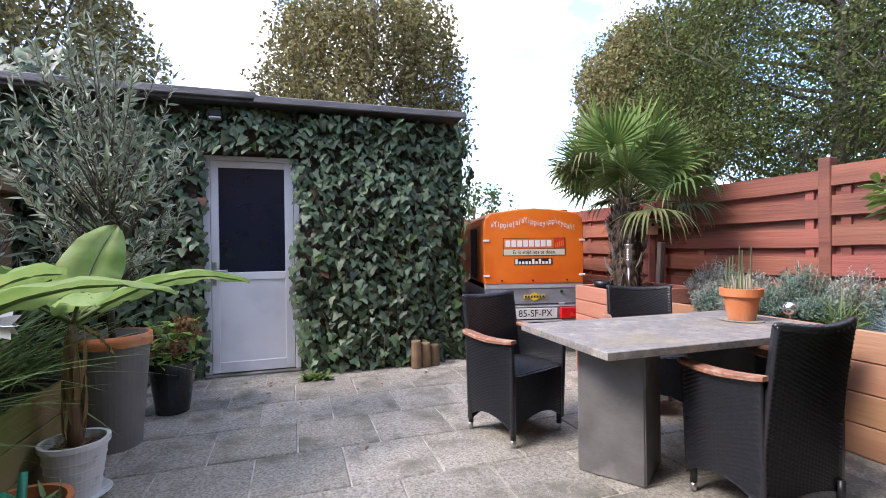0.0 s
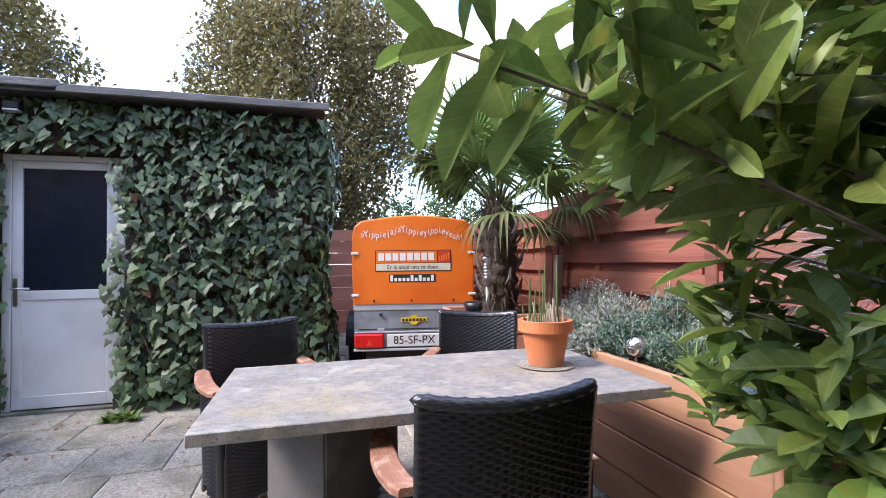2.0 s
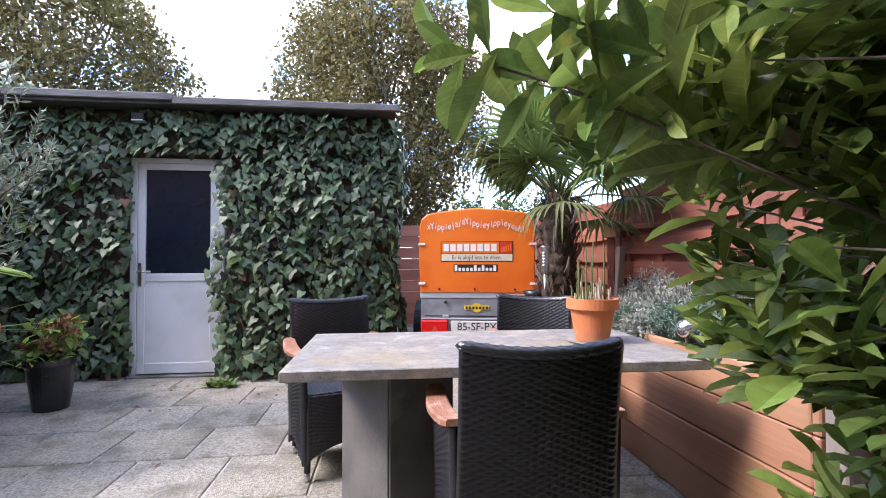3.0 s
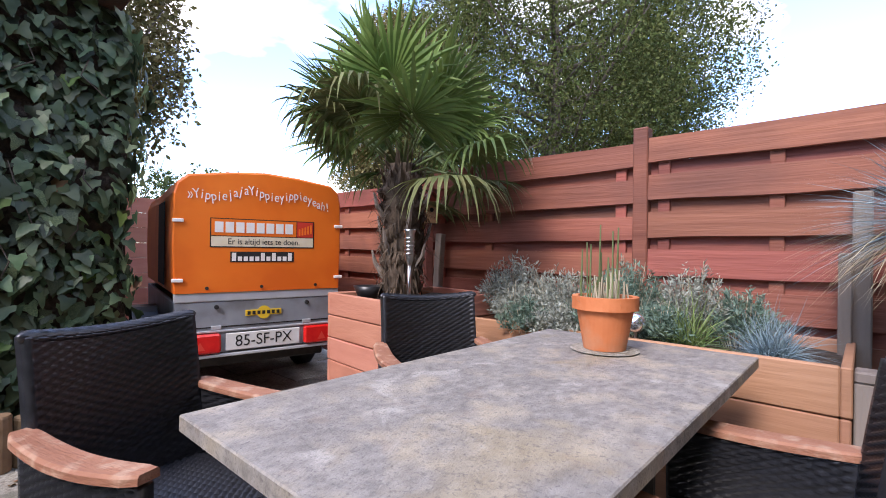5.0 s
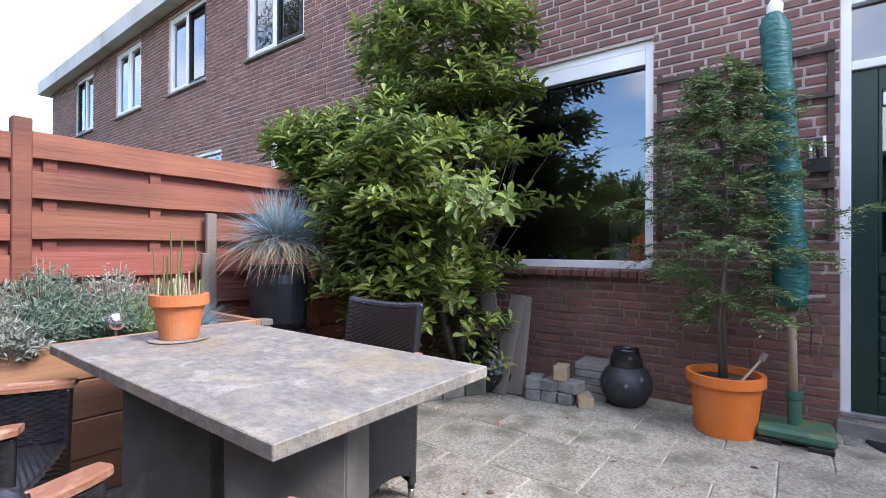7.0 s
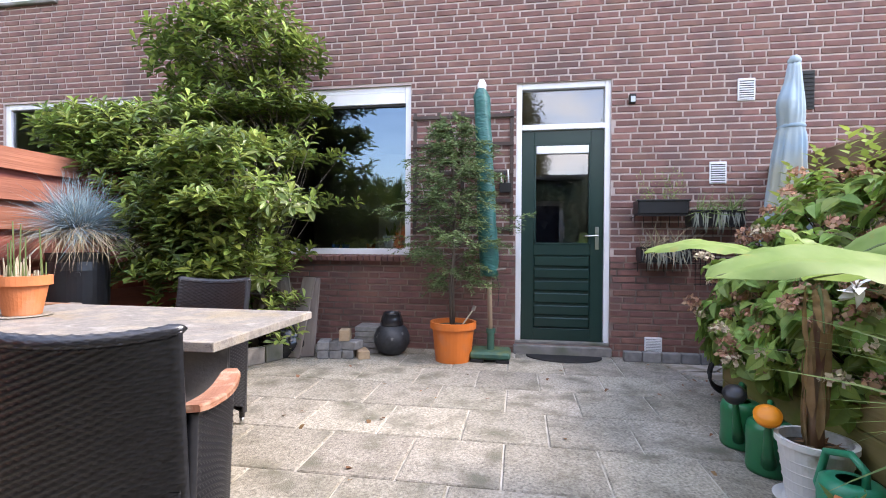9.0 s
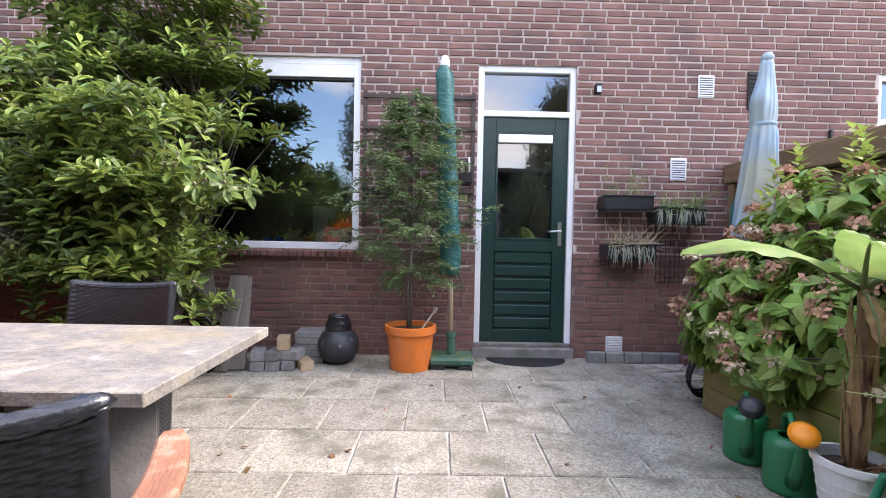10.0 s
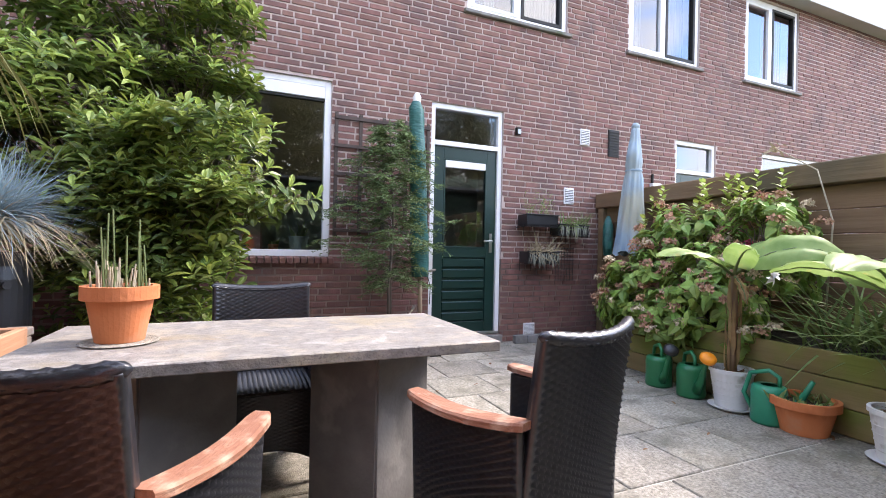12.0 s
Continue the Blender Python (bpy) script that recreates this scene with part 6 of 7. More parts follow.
def grass_ball(o, c, n, length, mat, width=0.004, up=0.55, share_dry=0.0):
    wet, dry = [], []
    for k in range(n):
        d = Vector((rnd(), rnd(), rnd(up * 0.2, 1.3)))
        q = aim(Vector(c) + Vector((rnd(), rnd(), 0)) * 0.05, d, (0, 0, 1) if d.z < 0.9 else rvec(), rnd(0.55, 1.1) * length, rnd(-30, 30))
        (dry if rnd(0, 1) < share_dry else wet).append(q)
    joined("blade_mass", [blade(1, width / length, 0.55, 0.0, 5), blade(1, width / length, 0.85, 0.0, 5), blade(1, width / length, 0.3, 0.0, 5)], wet, mat, o)
    joined("dry_blades", [blade(1, width / length, 1.4, 0.0, 5)], dry, STRAW, o)


fes = thing("blue_fescue", "shaggy blue fescue with dry hanging blades on the bin", "grass", Matrix.Translation((3.94, 2.0, 0.96)))
grass_ball(fes, (0, 0, 0.20), 2100, 0.36, FESCUE, 0.0045, 0.9)
joined("hanging_blade_mass", [blade(0.24, 0.004, 1.1, 0.0, 6), blade(0.27, 0.004, 1.3, 0.0, 6)], [aim((0.15 * rnd(), 0.15 * rnd(), 0.20), (rnd(), rnd(), 0.45), (0, 0, 1), rnd(0.8, 1.25)) for _ in range(650)], STRAW, fes)
fes2 = thing("blue_fescue", "low blue fescue tuft in the herb planter", "grass", Matrix.Translation((3.98, 2.55, 0.645)))
grass_ball(fes2, (0, 0, 0), 900, 0.21, FESCUE, 0.0035)
grs = thing("green_grass", "bright green grassy tuft in the herb planter", "grass", Matrix.Translation((3.93, 2.86, 0.645)))
grass_ball(grs, (0, 0, 0), 260, 0.26, STRAP, 0.006)


def herb(x, y, r, h, mat, label, n=240):
    o = thing("herb_bush", label, "herb", Matrix.Translation((x, y, 0.645)), "herbs")
    ps, stems = [], bmesh.new()
    for k in range(n):
        a, q = rnd(0, 6.28), math.sqrt(rnd(0, 1))
        b = Vector((r * 0.45 * q * math.cos(a), r * 0.45 * q * math.sin(a), 0))
        t = Vector((r * q * math.cos(a), r * q * math.sin(a), h * (1.05 - 0.55 * q * q) * rnd(0.75, 1.12)))
        if k % 4 == 0:
            add_tube(stems, [b, (b + t) / 2 + Vector((0, 0, 0.02)), t], 0.0015, 4)
        for s in range(20):
            p = b.lerp(t, 0.35 + 0.65 * s / 20)
            ps.append(aim(p, (t - b).normalized() * 0.8 + rvec() * 0.9, rvec(), rnd(0.6, 1.2)))
    massed(part("stem_mass", stems, DRY_STEM, o))
    joined("leaves", [blade(0.036, 0.010, rows=2), blade(0.028, 0.009, rows=2)], ps, mat, o)
    return o


herb(4.10, 3.90, 0.25, 0.38, LAVENDER, "grey bushy lavender in the wooden planter", 280)
herb(3.98, 3.50, 0.24, 0.33, LAVENDER, "grey-green lavender in the wooden planter", 260)
herb(4.10, 3.20, 0.24, 0.37, HERB, "blue-green bushy herb in the wooden planter", 260)
herb(3.84, 3.28, 0.16, 0.22, HERB, "low blue-green herb over the planter's edge", 160)
herb(3.86, 3.72, 0.17, 0.24, LAVENDER, "low grey herb over the planter's edge", 160)
herb(4.17, 2.90, 0.20, 0.36, LAVENDER, "grey bushy herb beside the fence", 200)
herb(3.90, 2.98, 0.15, 0.20, HERB, "low herb round the glass ball", 130)
herb(4.15, 2.68, 0.18, 0.26, HERB, "blue-green herb beside the fence", 150)
herb(3.75, 3.42, 0.17, 0.17, LAVENDER, "low grey herb hanging over the planter's edge", 150)
herb(3.76, 3.60, 0.17, 0.18, HERB, "low blue-green herb hanging over the planter's edge", 150)

# palm
palm = thing("windmill_palm", "windmill palm with a shaggy trunk and fan fronds", "palm", Matrix.Translation((3.635, 4.46, 0.77)))
v, f, R, S = [], [], 30, 22
for i in range(R + 1):
    t = i / R
    for k in range(S):
        a = 2 * math.pi * k / S
        r = 0.105 + 0.02 * math.sin(t * 5) + 0.035 * noise.noise((math.cos(a) * 2.5, math.sin(a) * 2.5, t * 16)) + (0.035 if t > 0.55 else 0) * math.sin(math.pi * min(1, (t - 0.55) / 0.45)) + 0.018 * ((i % 3) == 0)
        v.append((r * math.cos(a), r * math.sin(a), 0.86 * t))
for i in range(R):
    for k in range(S):
        f.append((i * S + k, i * S + (k + 1) % S, (i + 1) * S + (k + 1) % S, (i + 1) * S + k))
f.append(tuple(range(R * S, R * S + S)))
place("trunk", mesh_from("trunk", v, f, PALM_BARK, True), palm, label="dark fibrous palm trunk")
joined("trunk_fibre_mass", [blade(0.16, 0.012, 0.5, rows=3), blade(0.11, 0.02, 0.3, rows=3)], [aim((0.11 * math.cos(a), 0.11 * math.sin(a), z), (math.cos(a) * 0.6, math.sin(a) * 0.6, s), (math.cos(a), math.sin(a), 0.4), rnd(0.7, 1.2)) for a, z, s in [(rnd(0, 6.28), rnd(0.05, 0.85), rnd(-0.9, 1.0)) for _ in range(420)]], PALM_BARK, palm)
for k in range(12):
    a, z = k * 2.4, 0.10 + 0.045 * k
    part("old_leaf_base", add_tube(bmesh.new(), [(0.11 * math.cos(a), 0.11 * math.sin(a), z), (0.17 * math.cos(a), 0.17 * math.sin(a), z + 0.09), (0.19 * math.cos(a), 0.19 * math.sin(a), z + 0.17)], [0.022, 0.015, 0.006], 6), GREY_WOOD, palm)


def fan_frond(parent, az, el, stem, radius, droop, mat):
    """A stalk with a round fan of narrow pleated segments; old fans hang."""
    way = Vector((math.cos(az) * math.cos(el), math.sin(az) * math.cos(el), math.sin(el)))
    start = Vector((0, 0, 0.80 + 0.1 * max(0, math.sin(el)))) + Vector((way.x, way.y, 0)) * 0.06
    hub = start + way * stem + Vector((0, 0, -0.10 * stem * (1 - math.sin(el))))
    side = Vector((-math.sin(az), math.cos(az), 0))
    face = side.cross(way).normalized()
    fr = part("frond_stalk", add_tube(bmesh.new(), [start, start.lerp(hub, 0.5) + Vector((0, 0, 0.03)), hub], [0.010, 0.008, 0.006], 6), STEM_GREEN, parent, smooth=True)
    v, f, n = [], [], 30
    cup = 0.30 if droop < 0.5 else 0.12
    for k in range(n):
        a = radians(-128 + 256 * k / (n - 1)) + rnd() * 0.025
        d = (way * math.cos(a) + side * math.sin(a) + face * cup * abs(math.sin(a))).normalized()
        cr = face.cross(d).normalized()
        ln = radius * (0.66 + 0.34 * math.cos(a * 0.55)) * rnd(0.90, 1.06)
        b0 = len(v)
        w0 = radians(256) * 0.48 * radius / n * 0.50
        dr = droop * rnd(0.5, 1.4)
        for s, w in ((0.02, 0.12), (0.28, 0.62), (0.50, 1.0), (0.70, 0.62), (0.88, 0.34), (1.0, 0.05)):
            fall = dr * max(0, s - 0.42) ** 2 * 2.6 * ln
            p = hub + d * ln * (s - 0.25 * fall / max(0.01, ln)) + face * (0.05 * ln * math.sin(math.pi * s)) - Vector((0, 0, fall))
            v += [tuple(p - cr * w0 * w), tuple(p + face * w0 * w * 0.55), tuple(p + cr * w0 * w)]
        for i in range(5):
            a0 = b0 + 3 * i
            f += [(a0, a0 + 1, a0 + 4, a0 + 3), (a0 + 1, a0 + 2, a0 + 5, a0 + 4)]
    place("fan_leaf", mesh_from("fan_leaf", v, f, mat), fr, label="pleated green palm fan")


PALM_SET = [(k * 2.39996, radians(78 - 4.0 * k), 0.36 + 0.006 * k) for k in range(23)]
for k, (az, el, st) in enumerate(PALM_SET):
    if math.cos(az + 0.4 - radians(155)) > 0.6:
        el = max(el, radians(34))
    fan_frond(palm, az + 0.4, el, st + rnd() * 0.04 + (0.10 if k < 5 else 0.04 if k < 9 else 0), (0.54 if k < 12 else 0.46) + rnd() * 0.05, 0.10 if k < 7 else (0.26 if k < 13 else 0.55), PALM_YOUNG if k < 6 else (PALM if k < 17 else PALM_OLD))

# bananas


def banana_leaf(parent, base, az, el, length, width, droop, mat=BANANA, roll=0.0, dry=0):
    v, f, R = [], [], 26
    p, e = Vector(base), el
    side = Vector((-math.sin(az), math.cos(az), 0))
    cen = []
    for i in range(R + 1):
        d = Vector((math.cos(az) * math.cos(e), math.sin(az) * math.cos(e), math.sin(e)))
        cen.append((p.copy(), d))
        p = p + d * length / R
        e -= droop / R * (0.5 + i / R)
    stalk = 0.16
    for i, (c, d) in enumerate(cen):
        t = i / R
        s = max(0.0, (t - stalk) / (1 - stalk))
        w = width / 2 * (math.sin(math.pi * min(1, s * 0.94 + 0.06) ** 0.75) ** 0.55 if 0 < s < 1 else 0.0) + 0.004
        up = side.cross(d).normalized() * -1
        up = up if up.z > 0 else -up
        sd = (side * math.cos(roll) + up * math.sin(roll)).normalized()
        u2 = sd.cross(d).normalized()
        u2 = u2 if u2.z > 0 else -u2
        for q in (-1, -0.66, -0.33, 0, 0.33, 0.66, 1):
            wave = 0.007 * math.sin(i * 0.9 + q * 3) * abs(q) + 0.01 * noise.noise((i * 0.7, q * 3, az))
            tear = 0.02 * abs(q) * (1 if (i * 7 + int(q * 3) + dry) % 9 == 0 else 0)
            v.append(tuple(c + sd * w * q * (0.97 - 0.05 * abs(q)) + u2 * (w * 0.30 * abs(q) * (1 - abs(q) * 0.9) * 1.6 - w * 0.10 * q * q + wave - tear * w) + (u2 * -0.006 if q == 0 else Vector())))
    for i in range(R):
        for k in range(6):
            a = i * 7 + k
            f.append((a, a + 1, a + 8, a + 7))
    leaf = place("banana_leaf", mesh_from("banana_leaf", v, f, mat, True), parent, label="broad pale green banana leaf")
    part("midrib", add_tube(bmesh.new(), [c - Vector((0, 0, 0.006)) for c, d in cen[::5] + [cen[-1]]], [0.012, 0.010, 0.008, 0.006, 0.004, 0.003, 0.001][: len(cen[::5]) + 1], 6), STEM_GREEN, leaf, smooth=True)


def banana(o, height, leaves, shoots=True):
    part("stem", add_tube(bmesh.new(), [(0, 0, 0.20), (0.005, 0.0, 0.40), (-0.008, 0.005, 0.70), (0, 0, height)], [0.036, 0.030, 0.024, 0.018], 12), BANANA_STEM, o, "dry brown sheathed stem", True)
    joined("dry_sheath_mass", [blade(0.24, 0.03, 0.05, 0.3, 4)], [aim((0.032 * math.cos(a), 0.032 * math.sin(a), z), (0.12 * math.cos(a), 0.12 * math.sin(a), 1), (math.cos(a), math.sin(a), 0), rnd(0.7, 1.2)) for a, z in [(rnd(0, 6.28), rnd(0.22, height - 0.3)) for _ in range(26)]], BANANA_DRY, o)
    joined("ground_litter", [blade(0.10, 0.02, 0.3)], [aim((0.07 * rnd(), 0.07 * rnd(), 0.235), (rnd(), rnd(), 0.4), (0, 0, 1), rnd(0.5, 1)) for _ in range(40)], BROWN_FLOWER, o)
    for az, el, ln, wd, dr, rl in leaves:
        banana_leaf(o, (0, 0, height - 0.02), radians(az), radians(el), ln, wd, dr, roll=radians(rl), dry=int(az))


banana(wp1, 0.95, ((-5, 32, 0.72, 0.27, 1.0, -10), (50, 52, 0.44, 0.22, 1.2, -30), (120, 48, 0.70, 0.33, 1.7, 40), (172, 45, 0.78, 0.27, 1.4, 10)))
banana(wp2, 0.86, ((5, 36, 0.86, 0.29, 1.1, -16), (-62, 40, 0.64, 0.25, 1.25, 20), (75, 35, 0.50, 0.24, 1.3, 10), (200, 40, 0.80, 0.26, 1.1, 0), (60, 74, 0.55, 0.30, 0.5, 40), (150, 46, 0.76, 0.29, 1.5, 38), (-125, 45, 0.76, 0.24, 1.3, 10)))
banana_leaf(wp2, (0, 0, 0.84), radians(20), radians(-30), 0.26, 0.07, 0.9, BANANA_DRY)
banana_leaf(wp1, (0, 0, 0.93), radians(70), radians(-35), 0.24, 0.06, 0.9, BANANA_DRY)

# olive in the tall grey pot
bt, ps = bmesh.new(), []
add_tube(bt, [(0, 0, 0.62), (-0.01, 0.0, 1.0), (0.0, 0.01, 1.3)], [0.020, 0.017, 0.013], 8)
for k in range(130):
    a, q = rnd(0, 6.28), rnd(0.2, 1.0)
    z = 1.0 + 1.42 * rnd(0, 1)
    env = 0.46 * (1 - abs((z - 1.62) / 1.0) ** 2.2) + 0.06
    e = Vector((-0.04 + env * q * math.cos(a), env * q * math.sin(a), z))
    s = Vector((0, 0, 0.9 + (z - 1.0) * 0.45))
    mid = s.lerp(e, 0.55) + Vector((0, 0, 0.05))
    tip = e + Vector((0.05 * math.cos(a), 0.05 * math.sin(a), rnd(0.08, 0.28)))
    add_tube(bt, [s, mid, e, tip], [0.006, 0.004, 0.0025, 0.001], 5)
    for i in range(24):
        t = i / 24
        p = mid.lerp(e, t * 2) if t < 0.5 else e.lerp(tip, t * 2 - 1)
        ps.append(aim(p, (tip - mid).normalized() * 0.8 + rvec() * 0.8, rvec(), rnd(0.7, 1.25)))
massed(part("branch_mass", bt, BARK, gp, "slim grey olive branches", True))
joined("olive_leaves", [blade(0.074, 0.016, 0.1, rows=3), blade(0.060, 0.014, 0.0, rows=3)], ps, OLIVE, gp)


def flower_head(parent, c, r, mat, n=42):
    ps = []
    for k in range(n):
        d = rvec()
        d.z = abs(d.z) * 0.9 + 0.05
        ps.append(aim(Vector(c) + d * r * 0.75, rvec() + d * 0.3, d, rnd(0.7, 1.2)))
    joined("flower_head", [diamond(0.030, 0.026)], ps, mat, parent)


# dried hydrangea in the black pot
joined("leaves", [blade(0.10, 0.06, 0.2)], [aim((0.17 * rnd(), 0.17 * rnd(), rnd(0.37, 0.66)), rvec() + Vector((0, 0, 0.2)), (rnd() * 0.5, rnd() * 0.5, 1), rnd(0.7, 1.1)) for _ in range(130)], HYDRANGEA, bp_)
for k in range(13):
    a = rnd(0, 6.28)
    flower_head(bp_, (0.17 * math.cos(a) * rnd(0.4, 1), 0.17 * math.sin(a) * rnd(0.4, 1), rnd(0.44, 0.64)), 0.07, BROWN_FLOWER, 60)
part("stem_mass", add_tube(bmesh.new(), [(0, 0, 0.32), (0.02, 0.02, 0.55)], 0.012, 6), BARK, bp_)

# hydrangea bush in the flower planter
LOBES_H = (((-0.98, 1.75, 0.95), (0.45, 0.62, 0.62), 120), ((-0.62, 1.55, 0.72), (0.34, 0.42, 0.42), 90), ((-0.66, 2.15, 0.78), (0.30, 0.40, 0.42), 80), ((-1.02, 2.45, 1.10), (0.40, 0.45, 0.50), 80), ((-0.72, 1.22, 0.62), (0.26, 0.25, 0.34), 70), ((-0.50, 1.75, 0.52), (0.20, 0.55, 0.26), 90), ((-0.58, 2.35, 0.60), (0.26, 0.40, 0.32), 70))
hyd = thing("hydrangea", "dense green hydrangea with faded pink-brown flower heads", "shrub")
stems, ps, heads = bmesh.new(), [], []
for c, r, n in LOBES_H:
    for k in range(n):
        d = rvec()
        if d.z < -0.75:
            d.z = -d.z
        p = Vector(c) + Vector((d.x * r[0], d.y * r[1], d.z * r[2])) * rnd(0.72, 1.0)
        p.x = max(p.x, -1.47)
        out = Vector((d.x, d.y, d.z * 0.6 + 0.5)).normalized()
        if k % 3 == 0:
            add_tube(stems, [(c[0] * 0.55 - 0.45, c[1] * 0.8 + 0.36, 0.46), (Vector(c) + p) / 2, p], 0.004, 5)
        for q in range(9):
            a = q * 2.09 + k
            u = out.orthogonal().normalized()
            w = (u * math.cos(a) + out.cross(u) * math.sin(a)) + out * 0.15 + Vector((0, 0, -0.25))
            ps.append(aim(p - out * 0.03 * (q // 3), w, out, rnd(0.75, 1.2)))
        if k % 5 in (0, 2) and d.z > -0.5:
            heads.append(p + out * 0.05)
massed(part("stem_mass", stems, BARK, hyd))
near = sorted(range(len(ps)), key=lambda i: -ps[i].translation.x)
single_leaves("hydrangea_leaf", [blade(0.098, 0.066, 0.22, 0.22, 5, 0.7)], [ps[i] for i in near[:290]], HYDRANGEA_VEINED, hyd, False)
joined("leaves", [blade(0.098, 0.066, 0.22, 0.22, 5, 0.7), blade(0.080, 0.054, 0.30, 0.22, 5, 0.7)], [ps[i] for i in near[290:]], HYDRANGEA, hyd, False)
for k, p in enumerate(heads):
    flower_head(hyd, p, rnd(0.042, 0.072), HYDRANGEA_PALE if k % 4 == 0 else (PINK_FLOWER if k % 31 == 5 else HYDRANGEA_OLD), 46)
shoot = []
for k in range(34):
    c = Vector((rnd(-1.35, -0.8), rnd(1.2, 2.6), 1.45 + 0.18 * rnd()))
    for q in range(9):
        a = q * 2.4
        shoot.append(aim(c + Vector((0, 0, 0.02 * q)), (math.cos(a), math.sin(a), 0.75), (0, 0, 1), rnd(0.6, 1.0)))
joined("young_leaves", [blade(0.10, 0.045, 0.2)], shoot, MAGNOLIA_PALE, hyd)

# strap-leaved plants and a white-flowered stalk
strap = thing("strap_leaf_plant", "arching strap-leaved perennials in the sleeper planter", "plant", Matrix.Translation((-0.95, 3.4, 0.45)))
shapes = [blade(0.85, 0.026, 0.50, 0.15, 9, 0.5), blade(0.70, 0.022, 0.85, 0.15, 9, 0.5), blade(0.95, 0.028, 0.30, 0.15, 9, 0.5)]
ps = []
for k in range(300):
    b = Vector((rnd(-0.38, 0.26), rnd(-0.55, 0.95), 0))
    ps.append(aim(b, (rnd() + 0.45, rnd(), rnd(0.5, 1.8)), (0, 0, 1), rnd(0.6, 1.1), rnd(-25, 25)))
near = sorted(range(len(ps)), key=lambda i: -ps[i].translation.x)
single_leaves("strap_leaf", shapes, [ps[i] for i in near[:120]], STRAP, strap)
joined("strap_leaves", shapes, [ps[i] for i in near[120:]], STRAP, strap)
glad = thing("gladiolus", "leaning gladiolus stalk with a white flower", "flower", Matrix.Translation((-0.75, 3.0, 0.45)))
part("stalk", add_tube(bmesh.new(), [(0, 0, 0), (0.08, -0.02, 0.30), (0.22, -0.06, 0.45), (0.42, -0.10, 0.50)], [0.008, 0.007, 0.005, 0.003], 6), STEM_GREEN, glad, smooth=True)
joined("petals", [blade(0.07, 0.045, 0.4)], [aim((0.42, -0.10, 0.50), (rnd() + 0.7, rnd(), rnd()), rvec(), rnd(0.8, 1.1)) for _ in range(9)], INK_WHITE, glad)
joined("dry_buds", [blade(0.05, 0.018, 0.1)], [aim((0.22 + 0.02 * k, -0.06, 0.45 + 0.004 * k), (rnd(), rnd(), 0.6), rvec()) for k in range(9)], STRAW, glad)
reed = thing("dry_stalk", "tall dry curling seed stalk in the planter", "plant", Matrix.Translation((-1.2, 2.75, 0.45)))
part("stalk", add_tube(bmesh.new(), [(0, 0, 0), (0.0, 0.05, 0.9), (0.02, -0.05, 1.30), (0.10, -0.30, 1.50), (0.22, -0.45, 1.42)], [0.007, 0.006, 0.005, 0.004, 0.002], 6), DRY_STEM, reed, smooth=True)
joined("seed_pods", [blade(0.06, 0.02, 0.2)], [aim((0.10, -0.30 + 0.06 * rnd(), 1.50 + 0.03 * rnd()), rvec(), rvec()) for _ in range(16)], STRAW, reed)
ole = thing("oleander", "narrow-leaved grey-green shrub at the fence", "shrub", Matrix.Translation((-1.2, 4.0, 0.45)))
ps, bt = [], bmesh.new()
for k in range(60):
    a, q = rnd(0, 6.28), rnd(0.3, 1)
    e = Vector((0.32 * q * math.cos(a) + 0.08, 0.8 * q * math.sin(a), rnd(0.6, 1.35)))
    add_tube(bt, [(0, e.y * 0.4, 0), e * 0.6, e], [0.006, 0.004, 0.002], 5)
    for s in range(18):
        ps.append(aim(Vector((0, e.y * 0.4, 0)).lerp(e, 0.4 + 0.6 * s / 18), e.normalized() * 0.8 + rvec(), rvec(), rnd(0.7, 1.2)))
massed(part("stem_mass", bt, BARK, ole))
joined("leaves", [blade(0.12, 0.016, 0.15)], ps, OLIVE, ole)

# ivy on the shed
ivy = thing("ivy", "dense dark green ivy covering the shed wall", "ivy")


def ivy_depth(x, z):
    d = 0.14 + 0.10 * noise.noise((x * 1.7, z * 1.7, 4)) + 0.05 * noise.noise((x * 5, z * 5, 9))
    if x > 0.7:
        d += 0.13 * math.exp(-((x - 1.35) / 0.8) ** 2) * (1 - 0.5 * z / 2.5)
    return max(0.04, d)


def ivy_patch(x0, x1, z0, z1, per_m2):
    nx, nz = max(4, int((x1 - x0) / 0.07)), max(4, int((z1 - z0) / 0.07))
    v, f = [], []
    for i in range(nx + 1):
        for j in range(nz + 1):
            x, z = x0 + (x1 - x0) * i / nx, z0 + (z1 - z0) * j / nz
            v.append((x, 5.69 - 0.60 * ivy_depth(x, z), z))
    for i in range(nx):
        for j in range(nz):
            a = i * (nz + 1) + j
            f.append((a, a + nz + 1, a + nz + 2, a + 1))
    # Backing sheet hides the wall; its dark colour paints the shade between leaves.
    place("ivy_mass", mesh_from("ivy_mass", v, f, SOIL_AND_IVY_SHADE, True), ivy, label="dark backing sheet painted as the shade between the ivy leaves")
    out = []
    for k in range(int((x1 - x0) * (z1 - z0) * per_m2)):
        x, z = rnd(x0, x1), rnd(z0, z1)
        d = ivy_depth(x, z)
        y = 5.69 - d * rnd(0.74, 1.16)
        nrm = Vector((rnd() * 1.1, -1, rnd(0.1, 2.2)))
        out.append(aim((x, y, z + 0.03), (rnd() * 0.9, rnd(-0.7, 0.1), -1), nrm, rnd(0.055, 0.108)))
    return out


